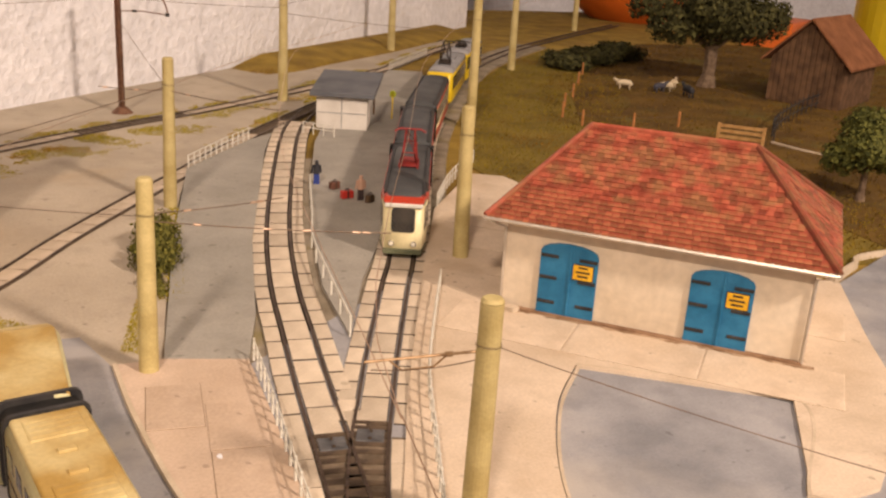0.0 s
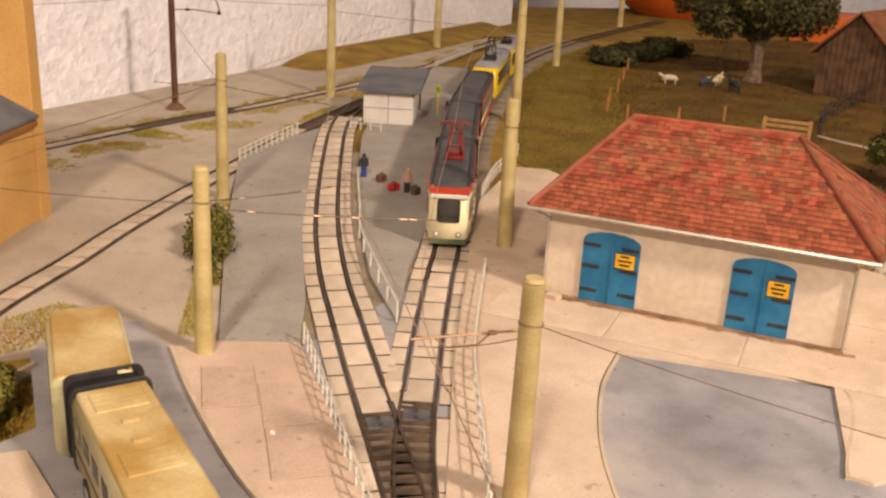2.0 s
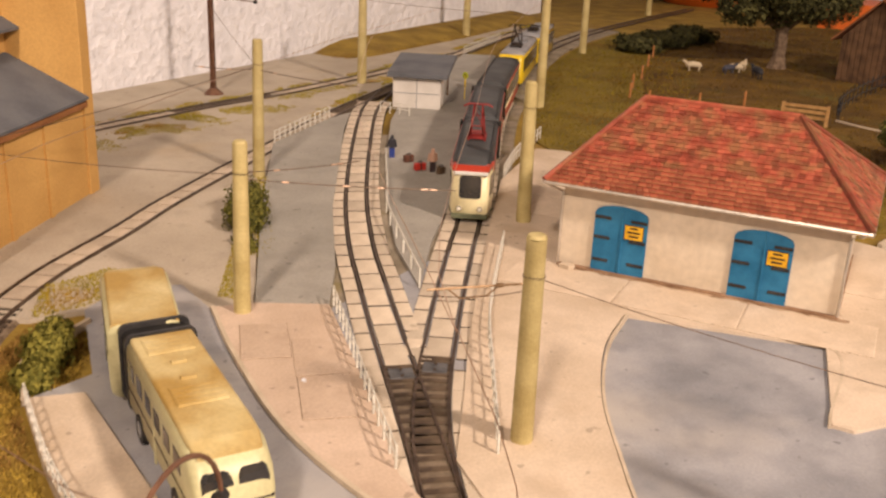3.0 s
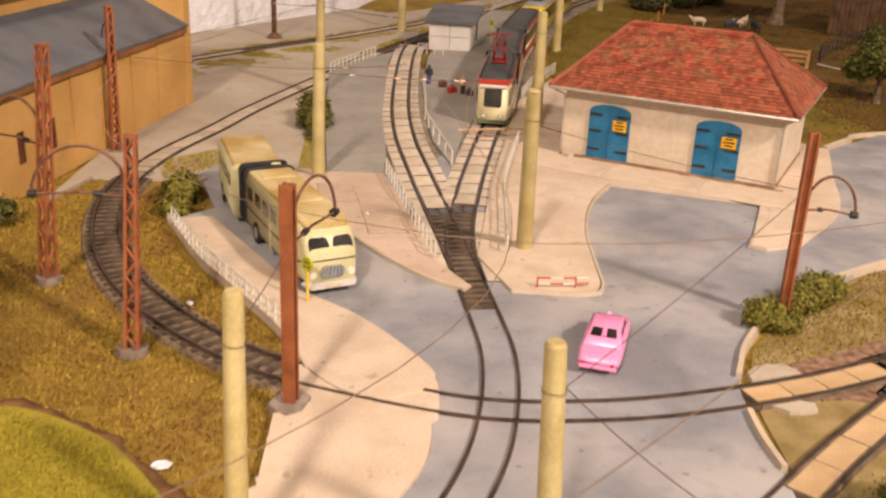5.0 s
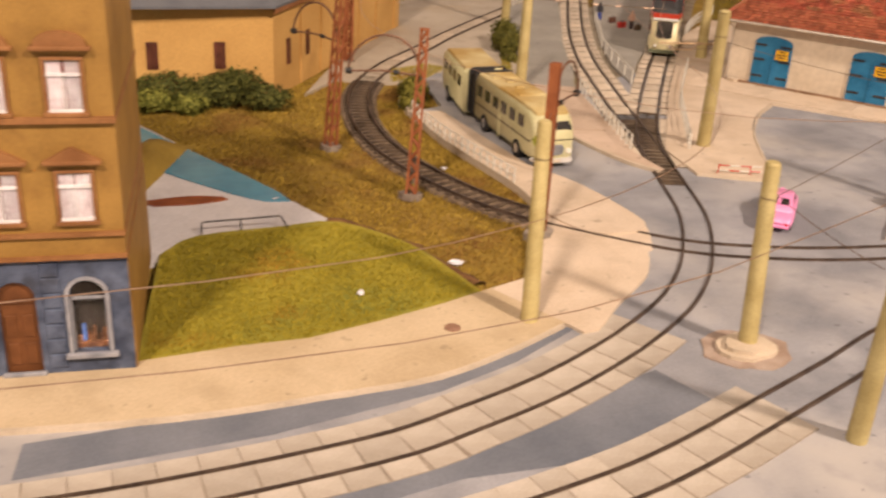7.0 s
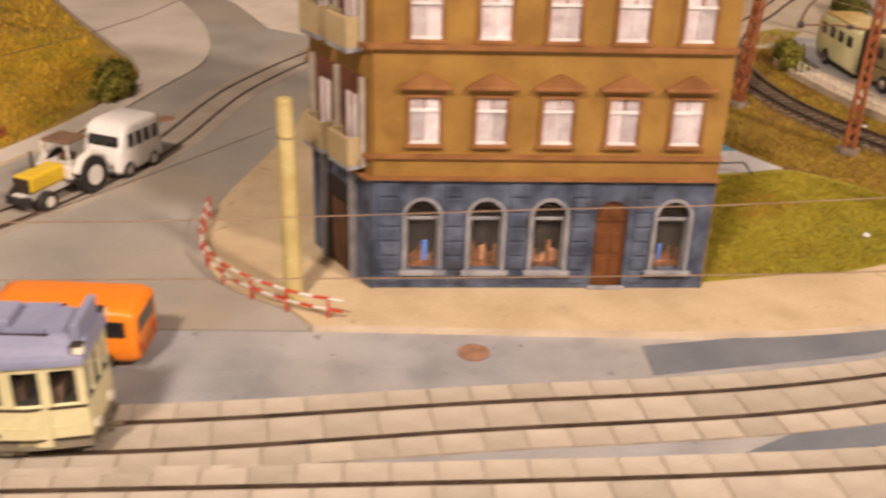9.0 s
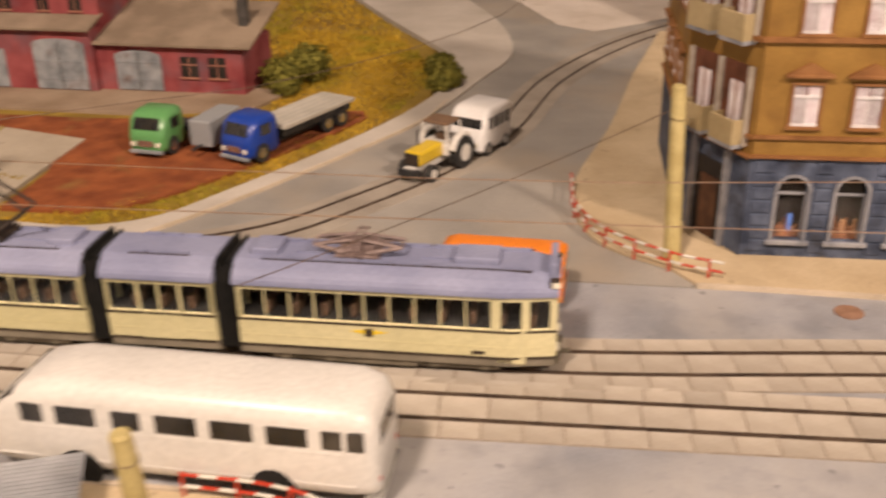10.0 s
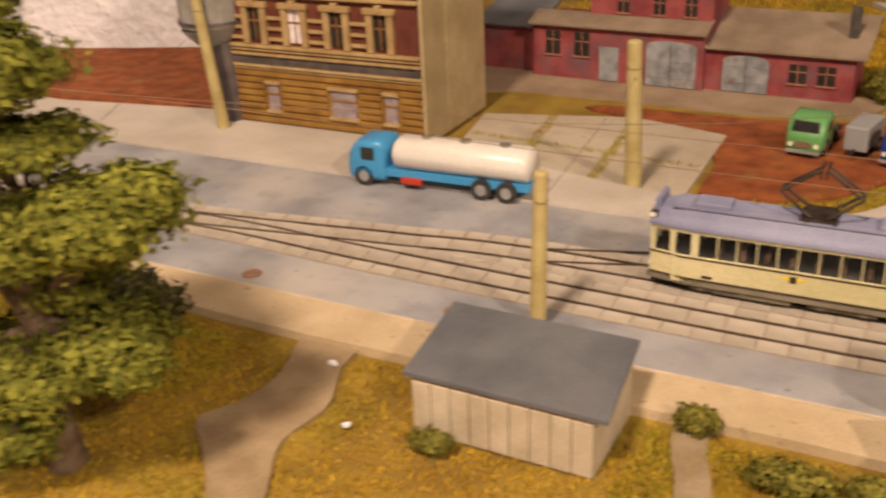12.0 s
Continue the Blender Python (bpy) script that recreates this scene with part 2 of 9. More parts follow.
def sheet(name, outline, z, material, label, category, low=-8.0):
    return tagged(part(name, prism(bmesh.new(), outline, low, z), material, None, label), category=category, kind="structure")


def flat(points, step=6.0):
    return [(p.x, p.y) for p in curve_through(points, step)]


ROAD = [(-1400, -122), (-440, -122), (-425, -200), (-425, -500), (200, -500), (62, -30)] + flat([(59, -24), (81, 0), (97, 40), (109, 72), (119, 103), (130, 127), (151, 152), (187, 179), (255, 208)]) + [(420, 240), (640, 300), (640, 425), (457, 434), (380, 400), (186, 490), (60, 395), (14, 409), (4, 444), (-24, 446), (-40, 424), (-38, 360), (-62, 345)] + flat([(-28, 205), (-24, 172), (-40, 141), (-52, 102), (-67, 93)]) + flat([(-49, 62), (-73, 46), (-102, 31), (-134, 24), (-202, 15), (-335, 15)]) + [(-575, 15), (-1100, 12), (-1400, 12)]
sheet("road", ROAD, 0.0, ASPHALT, "painted grey asphalt road with stains", "road")
sheet("branch_road", [(-575, 16), (-330, 16), (-344, 29), (-360, 47), (-370, 110), (-355, 210), (-322, 330), (-120, 640), (-140, 790), (-620, 790), (-590, 575), (-500, 560), (-450, 440), (-432, 350), (-446, 280), (-473, 187), (-532, 79), (-560, 37)], 0.15, ASPHALT_WORN, "worn grey-brown asphalt side street", "road")
sheet("forecourt", [(-440, 518), (-405, 439), (-377, 420), (-343, 447), (-298, 492), (-200, 560), (-140, 780), (-600, 780)], 0.5, surface("pale_ground", (0.55, 0.48, 0.41), (0.68, 0.61, 0.54), 50, 0.85, 0.2, 1.5, stain=(0.42, 0.36, 0.28), stain_size=40), "pale plastered ground beyond the side street", "ground")
sheet("asphalt_patch", [(-27, 27), (-12, 1), (-70, -21), (-106, -24), (-152, -38), (-230, -56), (-190, -34), (-120, -12), (-70, 8)], 0.3, ASPHALT_DARK, "dark repaired asphalt between the tracks", "road")
sheet("asphalt_verge", [(-45, 60), (-74, 38), (-104, 22), (-160, 4), (-230, -9), (-230, 8), (-202, 13), (-134, 22), (-102, 29), (-73, 44), (-49, 60)], 0.25, ASPHALT_DARK, "dark asphalt strip beside the kerb", "road")

P_YELLOW = flat([(-335, 17), (-202, 15), (-134, 24), (-102, 31), (-73, 46), (-49, 62)]) + [(-70, 93), (-93, 81), (-118, 70), (-144, 60), (-168, 57), (-202, 50), (-202, 60), (-320, 60), (-322, 100), (-320, 200), (-268, 400), (-330, 420)] + flat([(-352, 300), (-366, 200), (-382, 119), (-381, 76), (-369, 47), (-344, 29)])
sheet("pavement", P_YELLOW, 1.4, PAVING_YELLOW, "yellowish pavement in front of the corner house", "pavement")
sheet("pavement", flat([(-572, 16), (-560, 37), (-532, 79), (-473, 187), (-446, 280), (-432, 350), (-450, 440), (-500, 560)]) + flat([(-600, 560), (-545, 460), (-500, 385), (-474, 341), (-462, 290), (-484, 200), (-538, 92), (-574, 46), (-640, 44), (-790, 72), (-960, 90), (-1120, 96), (-1400, 10)]) + [(-1400, -10), (-1100, 12), (-640, 14)], 1.3, surface("pavement_grey", (0.43, 0.385, 0.33), (0.55, 0.50, 0.44), 50, 0.85, 0.25, 1.5), "pale grey pavement along the street", "pavement")
sheet("pavement", [(-890, -119), (-446, -121), (-430, -128), (-424, -150), (-425, -500), (-442, -500), (-442, -158), (-452, -144), (-560, -143), (-745, -146), (-834, -143), (-880, -150)], 1.4, PAVING_YELLOW, "sandy pavement beside the meadow", "pavement")
sheet("pavement", flat([(-61, 344), (-52, 290), (-40, 248), (-28, 206), (-24, 171), (-10, 146), (12, 145), (20, 158), (6, 206), (-14, 240)]) + [(-41, 343)], 1.4, PAVING, "pale pavement island with a white fence", "pavement")
sheet("pavement", flat([(-70, 93), (-49, 62), (-40, 54), (-22, 76), (-3, 97), (5, 112), (9, 124)]) + [(4, 132), (-12, 139), (-30, 146), (-41, 141), (-52, 102)], 1.3, PAVING, "pale pavement in the bend of the track", "pavement")
sheet("pavement", [(9, 124), (4, 132), (-12, 139), (-30, 146), (-41, 141), (-28, 178), (-8, 172), (20, 158), (19, 148), (16, 137), (12, 126)], 0.5, PAVING, "pale pavement between the crossing rails", "pavement")
sheet("pavement", [(14, 411), (33, 411), (65, 401), (62, 349), (58, 300), (54, 259), (60, 228), (54, 226), (41, 248), (24, 298), (16, 350)], 1.3, PAVING_PINK, "pinkish slab pavement between bus lane and track", "pavement")
sheet("platform", [(33, 411), (65, 401), (79, 446), (102, 546), (160, 744), (180, 800), (157, 780), (96, 705), (62, 560)], 1.2, PLATFORM, "grey tram stop platform", "pavement")
sheet("platform", [(112, 412), (140, 474), (166, 522), (232, 664), (300, 815), (400, 1000), (430, 1080), (395, 1095), (330, 985), (240, 845), (205, 765), (168, 655), (136, 545), (118, 470)], 1.2, PLATFORM, "grey tram stop island between the tracks", "pavement")
P_SUB = [(76, 221)] + flat([(108, 211), (117, 216), (126, 240), (143, 286), (167, 328), (192, 356)], 4) + [(262, 303), (217, 246), (222, 240)] + flat([(243, 241), (301, 284), (345, 345), (385, 400)]) + [(370, 430), (312, 590), (306, 640), (285, 652), (225, 578), (180, 489), (118, 360), (93, 302), (75, 262)]
sheet("pavement", P_SUB, 1.4, PAVING, "pale pavement round the small brick-roofed building", "pavement")
sheet("forecourt", [(-70, 560), (-140, 800), (-60, 900), (500, 1370), (620, 1320), (500, 1230), (240, 893), (96, 705), (60, 560), (33, 411), (14, 409), (4, 444), (-24, 446), (-40, 424), (-62, 420), (-100, 430), (-124, 390)], -0.2, CONCRETE, "worn pale concrete ground beside the tracks", "ground")
sheet("forecourt", [(-787, 66), (-800, 146), (-706, 169), (-645, 153), (-645, 49), (-703, 50)], -0.6, CONCRETE, "worn concrete slabs beside the garages", "ground")
sheet("forecourt", [(-860, 180), (-800, 206), (-640, 200), (-572, 215), (-560, 250), (-860, 330)], -0.7, surface("yard_brown", (0.24, 0.17, 0.11), (0.36, 0.27, 0.19), 40, 0.9, 0.4, 1.5), "brown worn yard in front of the garages", "ground")
sheet("dirt_yard", flat([(-640, 60), (-646, 120), (-700, 165), (-740, 178), (-730, 190), (-640, 190), (-560, 205), (-502, 214), (-529, 150), (-571, 80), (-604, 60)], 12), -0.9, RED_EARTH, "reddish brown earth where the lorries park", "ground")
FOOTPATH = [(-706, -270), (-722, -238), (-742, -216), (-752, -206), (-744, -192), (-741, -172), (-748, -142), (-724, -142), (-722, -158), (-713, -182), (-716, -206), (-704, -232), (-690, -270)]
sheet("footpath", flat(FOOTPATH, 6), -0.9, surface("path_grey", (0.25, 0.175, 0.10), (0.36, 0.27, 0.165), 18, 0.95, 0.5, 1.5), "trodden grey earth path across the meadow", "ground")
sheet("footpath", flat([(-600, -143), (-597, -160), (-590, -185), (-584, -260), (-566, -260), (-579, -182), (-586, -158), (-588, -143)], 6), -1.0, surface("path_grey", (0.22, 0.16, 0.09), (0.32, 0.25, 0.16), 18, 0.95, 0.5, 1.5), "trodden grey earth path beside the shed", "ground")
VERGE = surface("verge_soil", (0.20, 0.15, 0.05), (0.33, 0.25, 0.11), 16, 0.95, 0.7, 1.4, stain=(0.20, 0.145, 0.03), stain_size=24)
GRAVEL = surface("brown_gravel", (0.13, 0.075, 0.042), (0.33, 0.205, 0.135), 3.5, 0.95, 0.9, 1.0, stain=(0.22, 0.15, 0.06), stain_size=26)
sheet("verge", [(104, 42), (114, 74), (124, 103), (135, 127), (153, 150), (188, 177), (256, 206), (320, 215), (340, 60), (180, -40), (70, -40), (86, -6)], -1.5, VERGE, "pale olive soil beside the crossing tracks", "ground")
sheet("gravel_bed", flat([(158, 134), (205, 142), (245, 154), (300, 176), (330, 150), (300, 122), (256, 112), (215, 98), (180, 84), (174, 96), (162, 105), (152, 106)], 6), -0.9, GRAVEL, "brown gravel bed between the crossing tracks", "ground")
sheet("concrete_apron", flat([(134, 124), (137, 131), (147, 134), (155, 131), (156, 124)], 5), 0.2, CONCRETE, "broken pale concrete beside the crossing slabs", "pavement")
sheet("concrete_apron", flat([(130, 107), (140, 108), (147, 103), (143, 99), (134, 101)], 5), 0.1, CONCRETE, "broken pale concrete below the crossing slabs", "pavement")
LAWN = surface("lawn_green", (0.21, 0.18, 0.016), (0.34, 0.285, 0.032), 24, 0.95, 0.9, 1.8, stain=(0.15, 0.17, 0.03), stain_size=50)
sheet("lawn", flat([(-202, 50), (-168, 57), (-144, 60), (-118, 70), (-74, 92)], 8) + flat([(-84, 118), (-96, 142), (-124, 168), (-150, 164), (-186, 156), (-200, 138)], 8), 0.8, LAWN, "yellow-green flocked lawn beside the corner house", "ground")
POOL_EDGE = surface("pool_terrace", (0.52, 0.50, 0.51), (0.70, 0.67, 0.67), 40, 0.7, 0.1, 2)
WATER = surface("pool_water", (0.02, 0.19, 0.33), (0.11, 0.37, 0.50), 60, 0.25, 0.15, 6, gloss=0.5)
sheet("pool_terrace", [(-262, 385), (-124, 168), (-150, 163), (-186, 156), (-202, 132), (-330, 60), (-330, 340)], -0.3, POOL_EDGE, "pale terrace beside the painted pool", "ground")
sheet("pool", flat([(-258, 372), (-210, 300), (-146, 204), (-160, 200), (-190, 226), (-215, 250), (-240, 262), (-330, 250), (-330, 340)], 9), 0.2, WATER, "turquoise painted pool", "water")
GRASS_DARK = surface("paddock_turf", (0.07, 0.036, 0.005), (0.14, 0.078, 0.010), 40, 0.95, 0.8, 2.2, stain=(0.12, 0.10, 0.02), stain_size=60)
GRASS_OLIVE = surface("olive_turf", (0.12, 0.085, 0.012), (0.21, 0.15, 0.022), 40, 0.95, 0.8, 2.2, stain=(0.15, 0.10, 0.025), stain_size=50)
PADDOCK_EDGE = [(300, 690), (300, 650), (315, 600), (380, 440), (470, 420), (480, 640), (470, 800), (540, 930), (640, 1070), (760, 1180), (700, 1270), (560, 1130), (440, 980), (370, 850)]
sheet("paddock_turf", PADDOCK_EDGE, -1.7, GRASS_OLIVE, "olive flock grass beside the tram stop", "ground")
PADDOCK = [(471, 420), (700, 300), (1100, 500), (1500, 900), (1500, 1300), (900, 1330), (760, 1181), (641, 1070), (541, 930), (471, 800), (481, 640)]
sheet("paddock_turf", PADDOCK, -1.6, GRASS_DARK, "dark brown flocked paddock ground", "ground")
sheet("bank", [(-1500, 80), (-1100, 72), (-960, 92), (-1010, 250), (-1040, 248), (-1500, 92)], 3, RED_EARTH, "reddish brown earth bank below the white wall", "ground")


# ---- tracks ----
def rails(track, path, gauge=12.0, z=0.0):
    for side in (-1, 1):
        o = side * (gauge / 2 + 0.5)
        profile = [(o - 1.0, z - 1.2), (o + 1.0, z - 1.2), (o + 0.5, z + 0.3), (o + 0.55, z + 1.1), (o - 0.55, z + 1.1), (o - 0.5, z + 0.3)]
        part("rail", strip(bmesh.new(), path, profile), RAIL, track)


def track(label, points):
    t = tagged(new("tram_track"), label, "track", kind="structure")
    path = curve_through(points, 7)
    rails(t, path)
    return t, path


SLEEPERS, SLABS = [], []


BED = surface("groove_dirt", (0.10, 0.075, 0.05), (0.20, 0.155, 0.11), 8, 0.95, 0.4, 1.0)


BED_PALE = surface("joint_pale", (0.24, 0.195, 0.15), (0.35, 0.30, 0.24), 8, 0.95, 0.4, 1.0)
BED_DARK = surface("joint_dirt", (0.035, 0.026, 0.018), (0.075, 0.055, 0.04), 8, 0.95, 0.4, 1.0)


def stretch(path, a, b):
    return path[int(a * (len(path) - 1)): int(b * (len(path) - 1)) + 1]


def sleepers(t, path, a, b, step=5.0, lift=0.0):
    """Dark sleepers on a ballast bed between two shares of a line."""
    part_path = stretch(path, a, b)
    profile = [(-15, -8), (15, -8), (11, -0.9), (-11, -0.9)] if not lift else [(-7.4, -2), (7.4, -2), (7.4, 0.2), (-7.4, 0.2)]
    part("ballast_bed", strip(bmesh.new(), part_path, profile), BED if lift else BALLAST, t)
    SLEEPERS.append((t, part_path, step, lift))


def slabs(t, path, a, b, columns, step=13.0, material=None, z=0.6):
    part_path = stretch(path, a, b)
    lo, hi = min(c[0] for c in columns), max(c[1] for c in columns)
    if len(columns) != 1 or columns[0][0] * columns[0][1] < 0:
        lo, hi = min(lo, -7.6), max(hi, 7.6)
    deep = 0.8 if columns is COLW else 0.22
    part("groove_bed", strip(bmesh.new(), part_path, [(lo, -3), (hi, -3), (hi, z - deep), (lo, z - deep)]), BED_DARK if columns is COLW else BED_PALE if material is STONE_GREY else BED, t)
    SLABS.append((t, part_path, columns, step, material or STONE, z))


LOOP = [(300, 150), (240, 130), (204, 122), (152, 115), (100, 114), (65, 118), (30, 128), (-6, 151), (-40, 181), (-66, 222), (-86, 275), (-93, 335), (-86, 400), (-60, 465), (-20, 528), (10, 578), (57, 647), (110, 722), (160, 795), (235, 889), (310, 985), (420, 1137), (520, 1250), (640, 1370)]
TRACK_A = [(62, 235), (68, 272), (74, 311), (82, 365), (90, 414), (102, 483), (123, 570), (160, 693), (201, 814), (240, 893)]
TRACK_B = [(62, 235), (71, 275), (85, 315), (104, 358), (120.8, 395), (154.6, 466), (171, 499), (282, 740), (365, 888), (465, 1050), (541, 1150), (655, 1267), (812, 1401), (1013, 1559)]
FAR = [(62, 235), (56, 201), (50, 170), (42, 145), (32, 122), (20, 100), (4, 78), (-12, 62), (-33, 44), (-65, 22), (-98, 5), (-130, -8), (-200, -23), (-286, -32), (-374, -42), (-455, -44), (-680, -44), (-756, -52), (-830, -62), (-900, -70), (-1000, -74), (-1300, -76)]
NEAR = [(262, 138), (185, 99), (133, 73), (98, 53), (68, 37), (42, 21), (6, 1), (-36, -22), (-69, -36), (-120, -51), (-200, -62), (-341, -69), (-552, -75), (-747, -72), (-840, -68), (-900, -70)]
BRANCH = [(-690, -45), (-629, -26), (-595, -8), (-547, 22), (-506, 47), (-479, 80), (-447, 128), (-422, 188), (-400, 290), (-350, 395), (-270, 496)]
BACK = [(-130, 700), (-80, 735), (-19, 783), (64, 845), (123, 883), (181, 925), (279, 1003), (400, 1110)]

COLW = [(-14.4, -7.7), (-5.2, 5.2), (7.7, 14.4)]
COL4 = [(-15.5, -7.3), (-5.55, 5.55), (7.3, 15.5)]
COL1 = [(-5.55, 5.55)]
t_loop, p_loop = track("rusty loop track with dark sleepers and paved stretches", LOOP)
t_a, p_a = track("tram stop track paved with pale slabs", TRACK_A)
t_b, p_b = track("tram stop track paved with pale slabs", TRACK_B)
t_far, p_far = track("street track set in pale slabs", FAR)
t_near, p_near = track("street track set in pale slabs", NEAR)
t_branch, p_branch = track("grooved track curving into the side street", BRANCH)
t_back, p_back = track("back track half overgrown with grass", BACK)


def share(path, x, y):
    """How far along a line the place nearest to a plan point lies."""
    return min(range(len(path)), key=lambda k: (path[k].x - x) ** 2 + (path[k].y - y) ** 2) / (len(path) - 1)


sleepers(t_loop, p_loop, share(p_loop, 2, 146), share(p_loop, -72, 440))
sleepers(t_loop, p_loop, 0, share(p_loop, 180, 118))
slabs(t_loop, p_loop, share(p_loop, 178, 118), share(p_loop, 128, 113), [(-4.9, 4.9)], 16, STONE_TAN)
slabs(t_loop, p_loop, share(p_loop, -70, 442), share(p_loop, 165, 805), COL1, 15, STONE_MID, 0.3)
sleepers(t_loop, p_loop, share(p_loop, 165, 805), share(p_loop, 255, 915), 5, 0.9)
slabs(t_loop, p_loop, share(p_loop, 257, 917), share(p_loop, 310, 985), COL1, 15, STONE_MID, 0.3)
slabs(t_back, p_back, 0.0, share(p_back, 36, 824), COL1, 15, STONE_MID, 0.3)
sleepers(t_back, p_back, share(p_back, 38, 826), share(p_back, 130, 888), 5, 0.9)
slabs(t_back, p_back, share(p_back, 132, 890), 1.0, COL1, 15, STONE_MID, 0.3)
sleepers(t_far, p_far, 0, share(p_far, 57, 207), 5, 0.9)
sleepers(t_a, p_a, 0, share(p_a, 77.5, 335), 5, 0.9)
sleepers(t_b, p_b, 0.02, share(p_b, 94, 335), 5, 0.92)
slabs(t_a, p_a, share(p_a, 78, 338), share(p_a, 215, 845), COLW, 20)
slabs(t_a, p_a, share(p_a, 62, 236), share(p_a, 77, 334), [(7.7, 14.4)], 20)
slabs(t_b, p_b, share(p_b, 62, 236), share(p_b, 93, 332), [(-14.4, -7.7)], 20)
slabs(t_b, p_b, share(p_b, 95, 338), share(p_b, 330, 830), COLW, 20)
for line, owner in ((p_a, t_a), (p_b, t_b)):
    part("track_bed", strip(bmesh.new(), stretch(line, 0.12, 0.75), [(-24, -4), (24, -4), (23, -0.7), (-23, -0.7)]), surface("bed_dirt", (0.20, 0.165, 0.115), (0.33, 0.28, 0.21), 20, 0.95, 0.4, 1.2, stain=(0.19, 0.15, 0.05), stain_size=30), owner, "dirty beige bed beside the slabs")
slabs(t_far, p_far, share(p_far, -20, 55), 1.0, COL4, 15, STONE_GREY)
slabs(t_near, p_near, share(p_near, 4, 0), 1.0, COL4, 15, STONE_GREY)
slabs(t_near, p_near, share(p_near, 178, 96), share(p_near, 104, 57), [(-4.9, 4.9)], 19, STONE_TAN)
sleepers(t_near, p_near, 0, share(p_near, 180, 97))
part("track_strip", strip(bmesh.new(), stretch(p_branch, share(p_branch, -540, 26), 1.0), [(-15, -1), (15, -1), (14, 0.35), (-14, 0.35)]), surface("strip_beige", (0.28, 0.245, 0.205), (0.38, 0.335, 0.28), 30, 0.85, 0.2, 1.2, stain=(0.26, 0.23, 0.19), stain_size=40), t_branch, "worn beige strip along the rails")
slabs(t_branch, p_branch, share(p_branch, -629, -25), share(p_branch, -540, 26), COL1, 15, STONE_GREY, 0.5)


def switch_cover(owner, path, x, y):
    """The dark cast plate over the switch blades, between the rails where the slabs end."""
    p, d, l = min(sides_of(path), key=lambda q: (q[0].x - x) ** 2 + (q[0].y - y) ** 2)
    c = part("switch_cover", boxed(-4.6, 4.2, -5.0, 5.0, -1.5, 1.0, bevel=0.4), SWITCH_IRON, owner, "dark grey cast switch cover")
    c.matrix_basis = pose(p.x * MM, p.y * MM, 0, 0, 0, math.degrees(math.atan2(d.y, d.x)))
    for k in (-2.6, 2.6):
        part("bolt", rod(bmesh.new(), (k, 0, 0.8), (k, 0, 1.5), 0.7, 0.6, 8), SLEEPER, c)


SWITCH_IRON = surface("switch_iron", (0.07, 0.07, 0.075), (0.15, 0.15, 0.155), 6, 0.55, 0.3, 1.0, metal=0.3)
switch_cover(t_a, p_a, 77, 331)
switch_cover(t_b, p_b, 92, 331)


# ---- poles, masts ----
def pole(x, y, height=78.0, r=4.6, lean=(0, 0)):
    p = thing("catenary_pole", x, y, 0, 0, "tapered beige wooden-looking catenary pole", "pole", "catenary poles")
    bm = rod(bmesh.new(), (0, 0, -2), (lean[0], lean[1], height), r, r * 0.80, 24)
    rod(bm, (lean[0], lean[1], height - 0.1), (lean[0], lean[1], height + 0.9), r * 0.78, r * 0.62, 24)
    part("shaft", bm, POLE, p)
    bm = bmesh.new()
    for z in (0.83, 0.835):
        k = height * z
        ring = [(lean[0] * z + (r * 0.86 + 0.15) * math.cos(a), lean[1] * z + (r * 0.86 + 0.15) * math.sin(a), k + 0.2 * math.sin(2 * a)) for a in (i * math.tau / 16 for i in range(17))]
        tube(bm, ring, 0.07, 4)
    part("wire_binding", bm, WIRE_DARK, p, "thin rusty wire binding")
    return p


for x, y, h, r, lx, ly in [(26, 403, 78, 3.9, 1, 0), (71, 622, 88, 4.0, 1, 0), (203, 493, 82, 4.3, 0, 2), (102, 269, 82, 4.0, -8, -16), (360, 807, 110, 4.4, 0, 0), (558, 1104, 100, 4.6, 0, 0), (457, 1248, 110, 5, 0, 0), (227, 937, 105, 4.6, 0, 0), (884, 1491, 110, 5, 0, 0), (-62, 65, 74, 3.3, 3, 13), (13, 38, 70, 3.4, -2, 3), (21, -20, 70, 3.3, -9, -12), (-343, 36, 67, 3.4, -2, 10), (-665, -103, 64, 3.4, 1, 1), (-673, 54, 76, 4.6, -2, 0), (-945, 59, 92, 4.0, -6, -4), (-475, -148, 43, 3.1, 0, -4)]:
    pole(x, y, h, r, (lx, ly))

# ---- buildings ----
OCHRE = surface("ochre_plaster", (0.50, 0.285, 0.085), (0.64, 0.385, 0.125), 60, 0.8, 0.15, 1.5, stain=(0.36, 0.20, 0.06), stain_size=40, stain_amount=(0.6, 0.9))
HOUSE_BROWN = surface("house_brown", (0.235, 0.128, 0.028), (0.335, 0.19, 0.046), 22, 0.6, 0.25, 1.2, stain=(0.17, 0.085, 0.02), stain_size=12, stain_amount=(0.52, 0.82))
TRIM_BROWN = surface("trim_brown", (0.19, 0.08, 0.026), (0.30, 0.14, 0.05), 12, 0.6, 0.1, 1.0)
SHOP_BLUE = surface("shop_blue", (0.03, 0.04, 0.07), (0.11, 0.135, 0.20), 9, 0.7, 0.3, 1.0, stain=(0.03, 0.03, 0.036), stain_size=12, vary=0.12)
WINDOW_TRIM = surface("window_trim_grey", (0.19, 0.195, 0.22), (0.34, 0.34, 0.36), 8, 0.7, 0.1, 1.0)
DOOR_BROWN = surface("door_brown", (0.10, 0.036, 0.011), (0.16, 0.06, 0.02), 6, 0.5, 0.2, 0.8)
